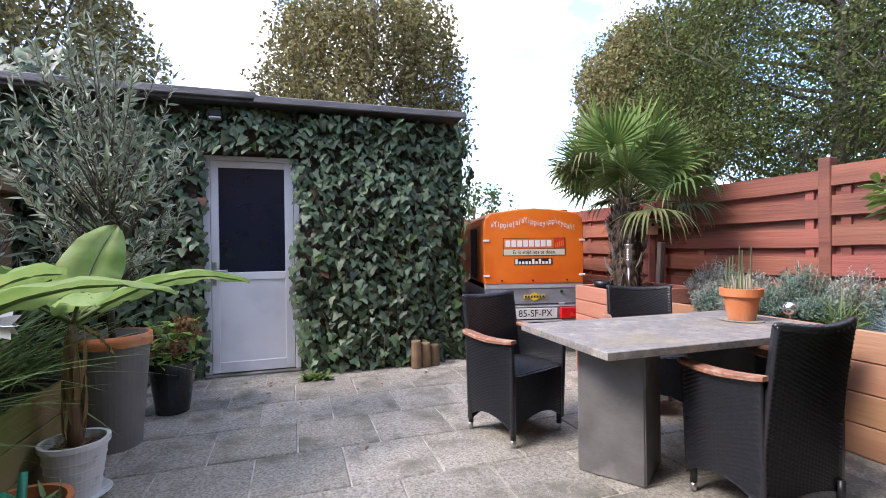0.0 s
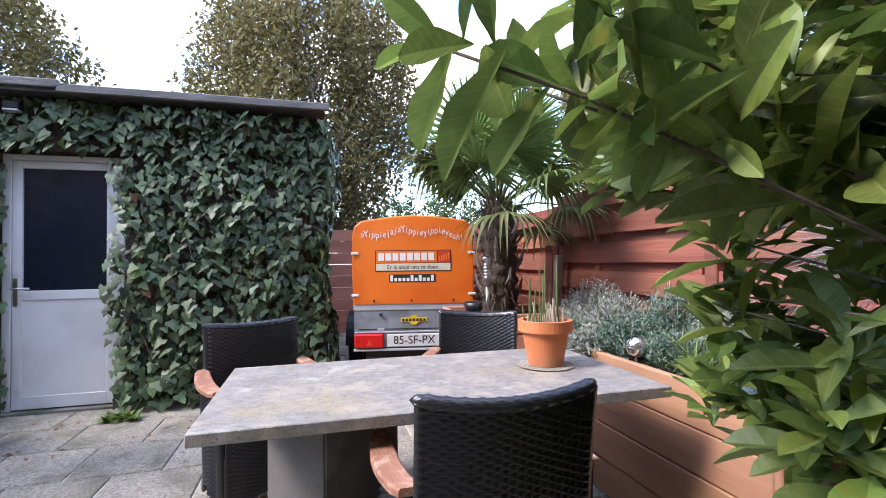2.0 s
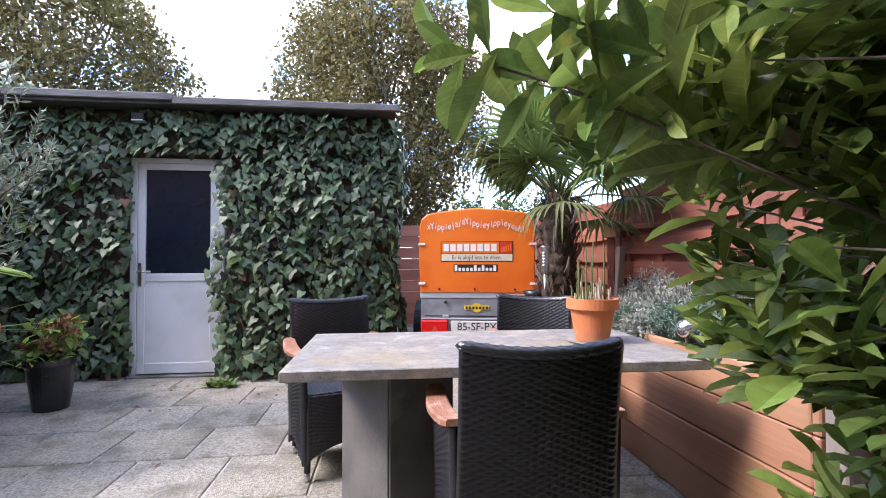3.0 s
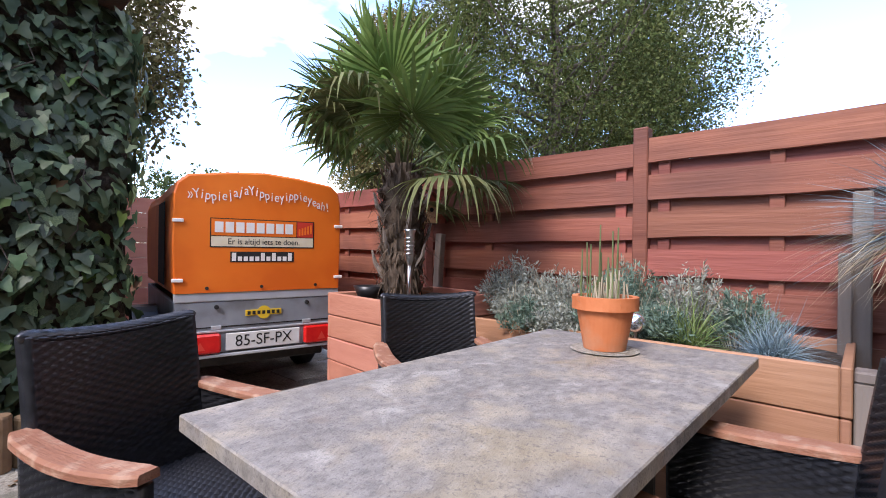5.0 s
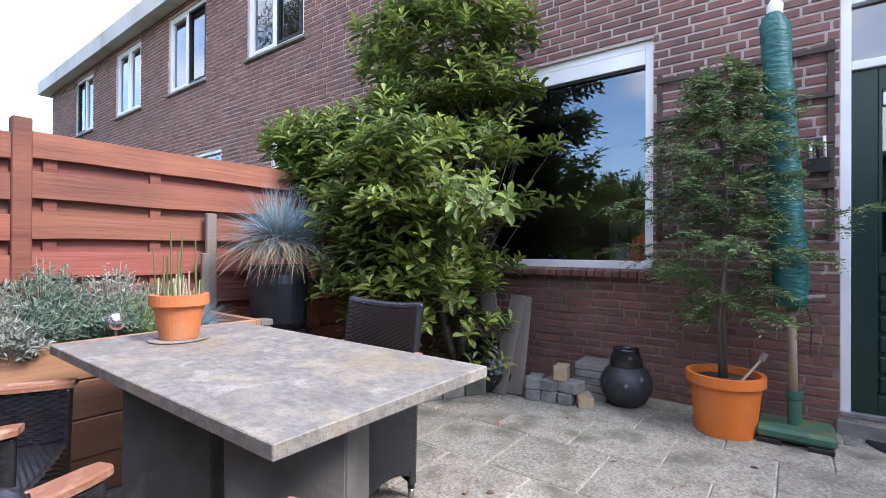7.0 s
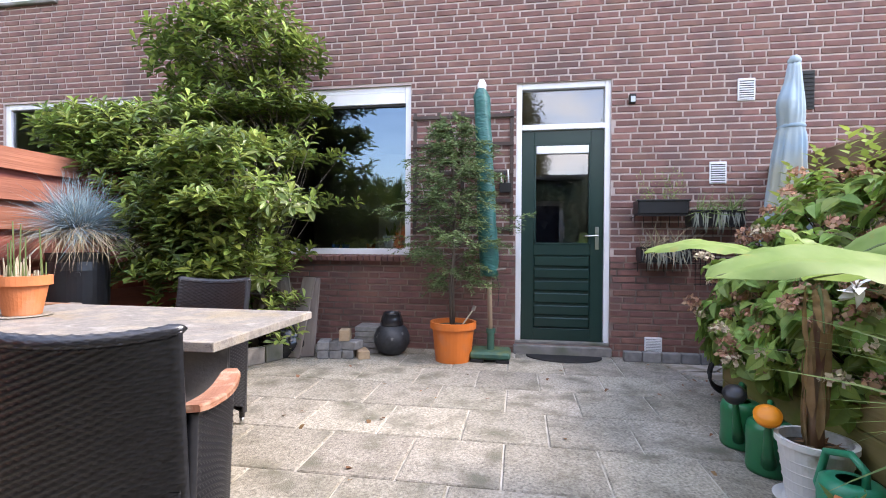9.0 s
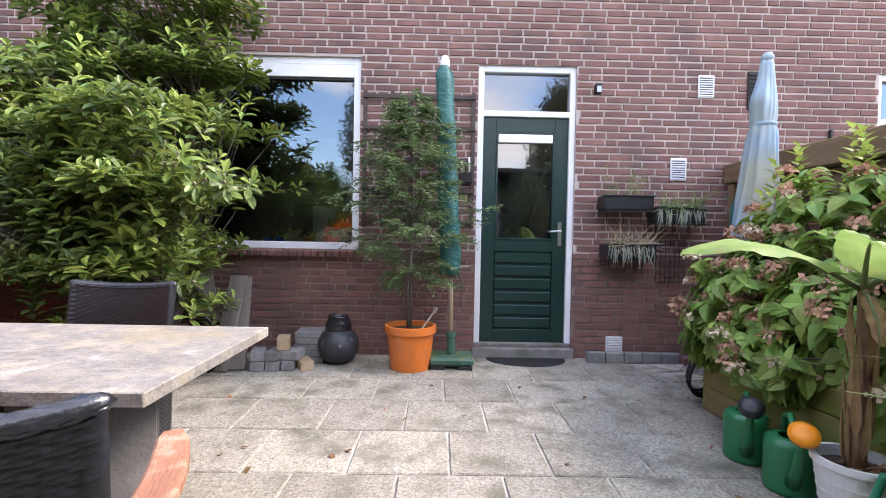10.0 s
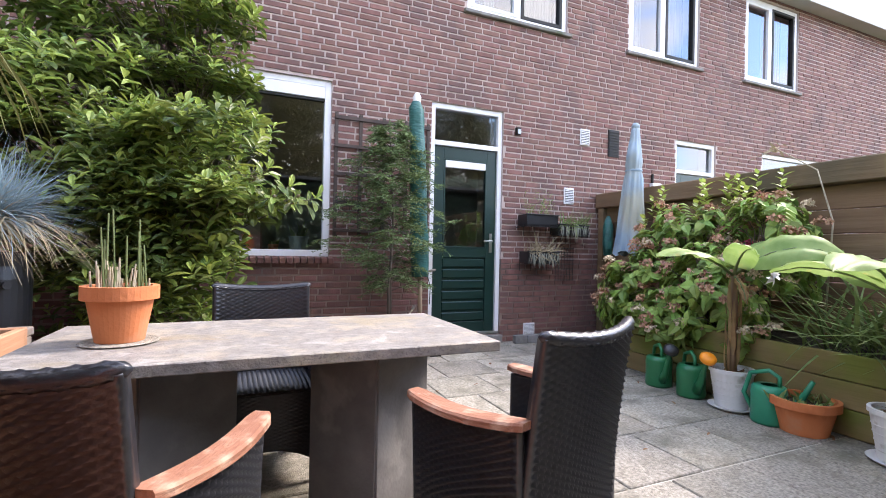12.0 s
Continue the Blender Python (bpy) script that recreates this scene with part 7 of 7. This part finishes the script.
leaves = ivy_patch(0.78, 2.40, 0.03, 2.47, 560)
leaves += ivy_patch(-0.14, 0.80, 2.10, 2.50, 540)
leaves += ivy_patch(-2.7, -0.16, 0.05, 2.50, 420)
for k in range(620):
    z = rnd(0.05, 2.40)
    leaves.append(aim((2.36 + 0.10 * rnd(0.1, 1.0) + 0.05 * math.sin(z * 4), rnd(5.42, 6.5), z), (rnd() * 0.4, rnd(), -1), (1, rnd() * 0.5, rnd(0, 0.7)), rnd(0.065, 0.11)))
for k in range(70):
    leaves.append(aim((rnd(-0.16, -0.08), rnd(5.50, 5.64), rnd(0.1, 2.1)), (rnd() * 0.6, -0.2, -1), (0.3, -1, 0.4), rnd(0.06, 0.09)))
for k in range(130):
    z = rnd(0.15, 2.05)
    leaves.append(aim((0.74 + 0.05 * rnd() + 0.03 * math.sin(z * 5), rnd(5.42, 5.62), z), (rnd() - 0.3, -0.2, -1), (-0.3, -1, 0.4), rnd(0.06, 0.09)))
for k in range(420):
    leaves.append(aim((rnd(-2.9, -1.15), rnd(5.45, 6.2), 2.52 + abs(rnd()) * 0.42), (rnd(), -0.4, -0.8), (rnd() * 0.6, -0.8, 0.6), rnd(0.07, 0.115)))
RNG.shuffle(leaves)
cut = [i for i, m in enumerate(leaves) if 0.9 < m.translation.x < 2.3 and 0.5 < m.translation.z < 1.8][:280]
pick = set(cut)
rest = [m for i, m in enumerate(leaves) if i not in pick]
single_leaves("ivy_leaf", [lobed(1.0)], [leaves[i] for i in cut], IVY, ivy)
joined("ivy_leaves", [lobed(1.0)], rest[: -90], IVY, ivy)
joined("young_ivy_leaves", [lobed(1.0)], rest[-90:-28], IVY_YOUNG, ivy)
joined("dry_ivy_leaves", [lobed(1.0)], rest[-28:], IVY_DRY, ivy)
bm = bmesh.new()
for k in range(26):
    x, z = rnd(0.8, 2.35), rnd(0.3, 2.2)
    y = 5.67 - ivy_depth(x, z)
    add_tube(bm, [(x, y, z), (x + 0.05 * rnd(), y - 0.02, z - 0.1), (x + 0.12 * rnd(), y - 0.01, z - rnd(0.15, 0.4))], 0.0035, 5)
massed(part("ivy_tendril_mass", bm, BARK, ivy))
weed = thing("weed_tuft", "bright green weed tuft at the foot of the ivy", "weed", Matrix.Translation((0.86, 5.25, 0)))
joined("leaves", [blade(0.10, 0.04, 0.4)], [aim((0.10 * rnd(), 0.05 * rnd(), 0.005), (rnd(), rnd(), 0.7), (0, 0, 1), rnd(0.5, 1.1)) for _ in range(90)], IVY_YOUNG, weed)
stump = thing("log_edging", "short round log post at the ivy's foot", "log", Matrix.Translation((1.93, 5.33, 0)))
for k in range(3):
    part("log", lathe([(0, 0), (0.05, 0), (0.052, 0.02), (0.05, 0.26 - 0.03 * k), (0.045, 0.27 - 0.03 * k), (0, 0.272 - 0.03 * k)], 14), BROWN_WOOD, stump, m=Matrix.Translation((0.10 * k - 0.1, 0.02 * k, 0)))

# magnolia shrub
mag = thing("magnolia", "large spreading magnolia with glossy rosettes of leaves", "shrub", Matrix.Translation((3.45, 0.55, 0.05)))
LOBES_M = (
    ((3.45, 0.80, 0.52), (0.80, 0.50, 0.42), 90), ((3.20, 0.92, 1.04), (0.90, 0.58, 0.22), 210), ((3.75, 1.20, 1.12), (0.60, 0.50, 0.20), 150),
    ((3.00, 0.85, 1.50), (0.90, 0.60, 0.24), 230), ((4.02, 1.22, 1.66), (0.70, 0.52, 0.22), 210), ((4.25, 1.10, 2.08), (0.98, 0.58, 0.22), 340),
    ((3.00, 0.75, 2.02), (0.92, 0.50, 0.20), 260), ((3.50, 0.70, 2.50), (0.98, 0.50, 0.20), 280), ((3.60, 0.68, 3.00), (1.10, 0.55, 0.24), 320),
    ((3.65, 0.65, 3.42), (0.60, 0.42, 0.25), 100), ((3.45, 0.55, 1.70), (0.55, 0.34, 1.20), 170), ((3.30, 1.62, 1.30), (0.42, 0.34, 0.52), 170),
    ((3.62, 1.62, 1.25), (0.42, 0.36, 0.58), 130), ((3.10, 1.72, 1.72), (0.46, 0.30, 0.22), 110), ((4.45, 1.25, 2.00), (0.65, 0.48, 0.20), 220), ((3.02, 1.30, 1.15), (0.36, 0.28, 0.62), 110), ((3.25, 1.25, 1.75), (0.50, 0.36, 0.30), 130), ((3.02, 1.62, 1.20), (0.28, 0.24, 0.58), 130), ((3.32, 1.66, 1.05), (0.36, 0.22, 0.56), 180), ((3.00, 1.92, 1.28), (0.17, 0.22, 0.42), 85))
limbs, ros = bmesh.new(), []
root = Vector((0, 0, 0))
crotch = [Vector((-0.1, 0.05, 0.55)), Vector((0.15, 0.1, 0.6)), Vector((0.0, -0.05, 0.8))]
trunk = bmesh.new()
for c in crotch:
    add_tube(trunk, [root, c * 0.5 + Vector((0.02, 0, 0)), c], [0.05, 0.04, 0.032], 9)
add_tube(trunk, [crotch[2], Vector((-0.1, 0, 1.6)), Vector((-0.22, 0.02, 2.5)), Vector((-0.25, 0, 3.1))], [0.032, 0.026, 0.018, 0.008], 8)
part("trunk", trunk, BARK, mag, "grey-brown branching trunk", True)
org = Vector((3.45, 0.55, 0.05))


def clear_of_path(p):
    """The walkway beside the table stays free of twigs."""
    a, b = Vector((1.6, 1.55)), Vector((2.34, 0.80))
    q = Vector((p.x, p.y))
    t = max(0, min(1, (q - a).dot(b - a) / (b - a).length_squared))
    if p.y > 1.15 and p.z < 1.37 and p.x < 2.72 + 0.575 * (p.y - 1.6) + 0.5 * max(0, 1.25 - p.z):
        return False
    return (q - a.lerp(b, t)).length > 0.40


for c, r, n in LOBES_M:
    cc = Vector(c)
    for k in range(int(n * 0.85)):
        d = rvec()
        p = cc + Vector((d.x * r[0], d.y * r[1], d.z * r[2])) * rnd(0.55, 1.02)
        p.z -= 0.085 * math.sin(2 * math.pi * (p.z + 0.10 * p.x + 0.06 * p.y) / 0.46)
        if p.y < 0.10 or not clear_of_path(p) or (p.x < 3.2 and (p - Vector((2.3, 1.0, 1.15))).length < (0.70 if k % 2 else 1.25)):
            continue
        out = (Vector((d.x * 0.6, d.y * 0.6, abs(d.z) * 0.3 + 0.85))).normalized()
        if k % 5 == 0:
            s = crotch[k % 3] if p.z < 2.2 else Vector((-0.18, 0.0, 1.7 + 0.3 * (p.z - 2.2)))
            e = p - org
            add_tube(limbs, [s, s.lerp(e, 0.5) + Vector((0.05 * rnd(), 0.05 * rnd(), 0.08)), e], [0.007, 0.004, 0.0015], 5)
        ros.append((p - org, out))
# twigs that reach out towards the table and the walkway
for p, out in (((2.40, 1.60, 1.41), (-0.5, 0.6, 0.25)), ((2.53, 1.66, 1.40), (-0.3, 0.8, 0.3)), ((2.56, 1.60, 1.48), (-0.4, 0.5, 0.5)), ((2.68, 1.70, 1.39), (-0.3, 0.8, 0.1)), ((2.66, 1.58, 1.56), (-0.4, 0.5, 0.6)), ((2.75, 1.50, 1.48), (-0.4, 0.6, 0.5)), ((2.72, 1.32, 1.30), (-0.7, 0.5, 0.4)), ((2.85, 1.42, 1.62), (-0.3, 0.6, 0.6)), ((2.62, 1.40, 1.08), (-0.5, 0.7, 0.0)), ((2.82, 1.55, 0.92), (-0.4, 0.8, -0.1)), ((2.95, 1.62, 1.25), (0.0, 0.9, 0.4)),
               ((2.80, 1.20, 0.80), (-0.7, 0.5, 0.0)), ((2.95, 1.38, 0.66), (-0.4, 0.8, -0.2)), ((3.05, 1.50, 1.00), (0.0, 0.9, 0.2)), ((2.72, 1.02, 1.62), (-0.9, 0.2, 0.5)), ((2.90, 1.05, 1.35), (-0.6, 0.4, 0.3)), ((2.70, 1.22, 1.78), (-0.6, 0.3, 0.7)), ((3.1, 1.45, 1.45), (-0.2, 0.8, 0.5)), ((3.2, 1.6, 0.75), (0, 0.8, 0.2))):
    if not clear_of_path(Vector(p)):
        continue
    e = Vector(p) - org + (Vector((0.05, 0.20, 0)) if p[0] > 2.5 and p[1] < 1.6 else Vector())
    s = Vector((0.05, 0.80, 0.95))
    add_tube(limbs, [s, s.lerp(e, 0.3) + Vector((0.05, 0.04, -0.06)), s.lerp(e, 0.62) + Vector((0.02, -0.03, -0.05)), s.lerp(e, 0.85) + Vector((0, 0.015, 0.012)), e], [0.0042, 0.0034, 0.0028, 0.0024, 0.0018], 6)
    for q in range(3):
        back = s.lerp(e, 1 - 0.13 * q)
        ros.append((back, (Vector(out) + rvec() * 0.45 * q).normalized()))
massed(part("branch_mass", limbs, BARK, mag, "thin dark branches", True))
shapes = [obovate(0.132, 0.052, 0.06, 0.24), obovate(0.118, 0.046, 0.16, 0.28), obovate(0.092, 0.036, 0.04, 0.32)]
groups = ([], [], [])
for k, (p, out) in enumerate(ros):
    u = out.orthogonal().normalized()
    n = 8 if k % 3 else 10
    for q in range(n):
        a = q * 2.39996 + k
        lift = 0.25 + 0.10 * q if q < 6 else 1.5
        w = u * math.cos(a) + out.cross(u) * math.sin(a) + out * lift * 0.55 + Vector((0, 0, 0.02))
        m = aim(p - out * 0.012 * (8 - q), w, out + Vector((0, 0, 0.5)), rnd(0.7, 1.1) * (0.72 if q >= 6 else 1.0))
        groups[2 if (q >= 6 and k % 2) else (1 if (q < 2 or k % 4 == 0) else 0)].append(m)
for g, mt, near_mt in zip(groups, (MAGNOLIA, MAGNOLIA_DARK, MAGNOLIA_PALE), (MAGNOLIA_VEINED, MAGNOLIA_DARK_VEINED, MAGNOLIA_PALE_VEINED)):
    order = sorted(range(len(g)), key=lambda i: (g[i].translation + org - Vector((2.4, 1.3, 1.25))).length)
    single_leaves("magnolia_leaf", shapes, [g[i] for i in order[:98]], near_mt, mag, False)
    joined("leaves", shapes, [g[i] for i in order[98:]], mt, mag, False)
bm = bmesh.new()
for p, out in ros[-48::2]:
    add_tube(bm, [p, p + out * 0.012, p + out * 0.03, p + out * 0.045], [0.004, 0.010, 0.011, 0.003], 7)
massed(part("bud_mass", bm, BUD, mag, "fuzzy grey-brown flower buds", True))

# ---- trees beyond the garden ----


def tree(name, label, x, y, height, crown_r, crown_low, mat, n, leaf=0.16, limbs_n=26, fan=0.5, squash=1.0, trunk_r=0.16, top_pow=2.4, bare=0.0, per=22):
    o = thing(name, label, "tree", Matrix.Translation((x, y, 0)))
    bt, tw, ps = bmesh.new(), bmesh.new(), []
    add_tube(bt, [(0, 0, -0.05), (0.05, 0.03, crown_low * 0.6), (0, 0, crown_low), (0.1, 0, height * 0.6), (0, 0, height * 0.9)], [trunk_r * 1.3, trunk_r, trunk_r * 0.85, trunk_r * 0.45, 0.02], 10)
    mid, hz = (height + crown_low) / 2, (height - crown_low) / 2
    clumps = []
    for k in range(limbs_n):
        a = k * 2.39996 + rnd() * 0.3
        t = (k + 0.5) / limbs_n
        z = crown_low + 2 * hz * (0.06 + 0.9 * t)
        env = crown_r * max(0.12, 1 - abs((z - mid) / hz) ** top_pow) ** 0.5
        e = Vector((env * 0.9 * math.cos(a), env * 0.9 * math.sin(a) * squash, z))
        s = Vector((0, 0, max(crown_low * 0.8, z - fan * (env + 0.6))))
        add_tube(bt, [s, s.lerp(e, 0.5) + Vector((0, 0, -0.05 * env)), e], [trunk_r * 0.32, trunk_r * 0.2, 0.012], 6)
        for q in range(5):
            b = s.lerp(e, rnd(0.4, 1.0))
            t2 = b + Vector((rnd(), rnd(), rnd(0.2, 1.2))) * crown_r * 0.28
            add_tube(tw, [b, t2], [0.02, 0.006], 4)
    for k in range(n // per):
        d = rvec()
        q = rnd(0.35, 1.0) ** 0.5
        z = mid + d.z * hz * q
        env = max(0.05, 1 - abs((z - mid) / hz) ** top_pow) ** 0.5
        h = Vector((d.x, d.y, 0)).normalized() if Vector((d.x, d.y, 0)).length > 1e-3 else Vector((1, 0, 0))
        rr = crown_r * env * rnd(0.25, 1.0) ** 0.55 * (1 + 0.18 * noise.noise((h.x * 2.5, h.y * 2.5, z * 0.9 + x)))
        c = Vector((h.x * rr, h.y * rr * squash, z))
        if bare and noise.noise((c.x * 0.9 + x, c.y * 0.9, c.z * 0.55)) > 0.42 - bare:
            continue
        wide = 0.13 if per < 30 else 0.20
        for i in range(per):
            ps.append(aim(c + Vector((rnd() * rnd(0.3, 1.0), rnd() * rnd(0.3, 1.0), rnd() * (1.0 if per < 30 else 0.42))) * crown_r * wide, rvec() + Vector((0, 0, -0.2)), rvec() + Vector((0, 0, 0.7)), rnd(0.6, 1.25)))
    part("trunk", bt, BARK, o, "dark trunk with limbs", True)
    massed(part("twig_mass", tw, BARK, o))
    joined("crown", [diamond(leaf, leaf * 0.55), diamond(leaf * 0.8, leaf * 0.5)], ps, mat, o, False)
    return o


tree("tree", "round clipped tree with thinning olive-brown leaves", 2.15, 10.6, 6.75, 2.1, 1.6, TREE_BROWN, 60000, 0.105, 34, 1.4, 1.0, 0.12, 2.3, 0.06)
tree("tree", "round clipped tree with thinning olive-brown leaves", -3.7, 10.2, 6.6, 2.1, 1.6, TREE_BROWN, 44000, 0.115, 30, 1.4, 1.0, 0.12, 2.3, 0.06)
tree("tree", "round clipped tree with yellowing brown-green leaves", 13.0, 14.6, 9.4, 2.65, 2.2, TREE_BROWN, 70000, 0.16, 30, 1.3, 1.0, 0.16, 2.4, 0.03)
tree("tree", "broad dark green tree with spreading limbs", 14.3, 9.3, 11.2, 4.7, 2.1, TREE_DARK, 210000, 0.105, 44, 0.4, 1.0, 0.26, 2.6, 0.18, 80)
tree("tree", "leafy green tree beyond the garden", 22.5, 11.0, 11.5, 3.6, 2.5, TREE_GREEN, 40000, 0.18, 24, 0.5, 1.0, 0.24, 2.4, 0.10, 90)
tree("tree", "small distant green tree", 7.3, 25.0, 4.6, 2.0, 1.0, TREE_GREEN, 3000, 0.22, 14, 0.5, 1.0, 0.12, 2.2, 0.05)
tree("tree", "small distant green tree", 5.2, 30.0, 4.4, 2.2, 0.8, TREE_GREEN, 3000, 0.24, 14, 0.5, 1.0, 0.12, 2.2, 0.05)
tree("tree", "small distant green tree", 11.0, 27.0, 5.0, 2.6, 0.8, TREE_GREEN, 3000, 0.24, 14, 0.5, 1.0, 0.12, 2.2, 0.05)

# ---- pieces: bricks of the house wall ----
COURSE, PITCH, HEAD = 0.067, 0.226, 0.117
wall_rng = random.Random(11)
near_bricks, far_bricks = [], []
row, z = 0, 0.0
while z + 0.056 < HZ1:
    x = HX0 + wall_rng.uniform(-0.2, 0.0)
    last = 0
    while x < HX1:
        head = wall_rng.random() < 0.13 and last == 0
        last = 1 if head else 0
        step = HEAD if head else PITCH
        x0, x1 = max(HX0, x), min(HX1, x + step - 0.014)
        x += step
        for a, b, c, d in HOLES:
            if c - 0.052 < z < d - 0.004 or c - 0.004 < z + 0.054 < d:
                if x0 < b and x1 > a:
                    if x0 < a - 0.03:
                        x1 = a - 0.002
                    elif x1 > b + 0.03:
                        x0 = b + 0.002
                    else:
                        x0 = x1
        if x1 - x0 < 0.03:
            continue
        spot = (x0, x1, z + wall_rng.uniform(-0.0015, 0.0015), wall_rng.uniform(-0.0015, 0.002))
        full = abs((x1 - x0) - (PITCH - 0.014)) < 1e-6
        (near_bricks if full and -0.62 < x0 < 2.3 and 0.05 < z < 1.9 and len(near_bricks) < 300 else far_bricks).append(spot)
    z += COURSE
    row += 1
shared = unit_box("brick", (PITCH - 0.014, 0.03, 0.052), BRICK, 0.0035)
for x0, x1, zz, dy in near_bricks:
    place("brick", shared, wall_house, Matrix.Translation(((x0 + x1) / 2, -0.014 + dy, zz + 0.026)))
v, f = [], []
for x0, x1, zz, dy in far_bricks:
    b = len(v)
    e = 0.003
    y = 0.001 + dy
    v += [(x0, -0.02, zz), (x1, -0.02, zz), (x1, -0.02, zz + 0.052), (x0, -0.02, zz + 0.052), (x0 + e, y, zz + e), (x1 - e, y, zz + e), (x1 - e, y, zz + 0.052 - e), (x0 + e, y, zz + 0.052 - e)]
    f += [(b + 5, b + 4, b + 7, b + 6), (b, b + 4, b + 5, b + 1), (b + 1, b + 5, b + 6, b + 2), (b + 2, b + 6, b + 7, b + 3), (b + 3, b + 7, b + 4, b)]
rest = place("brickwork", mesh_from("brickwork", v, f, BRICK), wall_house)
rest["kind"] = "stuff"
# bricks on edge under the window
edge = unit_box("sill_brick", (0.052, 0.13, 0.052), BRICK, 0.004)
for k in range(29):
    place("sill_brick", edge, wall_house, Matrix.Translation((2.02 + k * 0.0665, 0.045 - 0.02, 0.952)) @ pose(0, 0, 0, -8, 0, 0))

# ---- pieces: paving ----
pave = thing("pavement", "weathered grey concrete slabs laid in half bond", "pavement", kind="structure")
place("sand_bed", mesh_from("sand_bed", [(-1.5, -0.02, -0.009), (4.5, -0.02, -0.009), (4.5, 9.0, -0.009), (-1.5, 9.0, -0.009)], [(0, 1, 2, 3)], SAND), pave, label="pale sandy joints")
STEPX, STEPY = 0.493, 0.4955
slab = unit_box("slab", (STEPX - 0.010, STEPX - 0.010, 0.05), TILE, 0.006)
tile_rng = random.Random(5)
for j in range(-2, 16):
    y0 = 1.24 + STEPY * j
    off = (0.228 if j % 2 else 0.480) - 0.012 * (y0 - 1.24)
    for i in range(-5, 9):
        x0 = off + STEPX * i
        if x0 < -1.60 or x0 + STEPX > 4.60 or (y0 > 5.6 and x0 < 2.2):
            continue
        place("slab", slab, pave, pose(x0 + STEPX / 2, y0 + STEPY / 2, -0.025 + tile_rng.uniform(-0.0018, 0.0018), tile_rng.uniform(-0.2, 0.2), tile_rng.uniform(-0.2, 0.2), tile_rng.choice((0, 90, 180, 270)) + tile_rng.uniform(-0.25, 0.25)))
strip = unit_box("narrow_slab", (0.30, 0.215, 0.05), TILE, 0.006)
for i in range(-5, 14):
    place("narrow_slab", strip, pave, pose(0.15 + 0.309 * i, 0.133, -0.026, 0, 0, 0))

# fallen leaves on the slabs
litter = thing("fallen_leaves", "scattered dry brown leaves on the paving", "leaves", kind="stuff")
spots = [(rnd(-0.6, 1.9), rnd(4.6, 5.35)) for _ in range(46)] + [(rnd(-0.5, 3.2), rnd(0.5, 4.6)) for _ in range(34)] + [(rnd(-0.9, -0.1), rnd(0.3, 1.2)) for _ in range(14)]
joined("leaf_litter", [blade(0.045, 0.022, 0.4), blade(0.06, 0.03, 0.6)], [aim((x, y, 0.008), (rnd(), rnd(), 0.05), (rnd() * 0.2, rnd() * 0.2, 1), rnd(0.5, 1.1)) for x, y in spots], BROWN_FLOWER, litter)
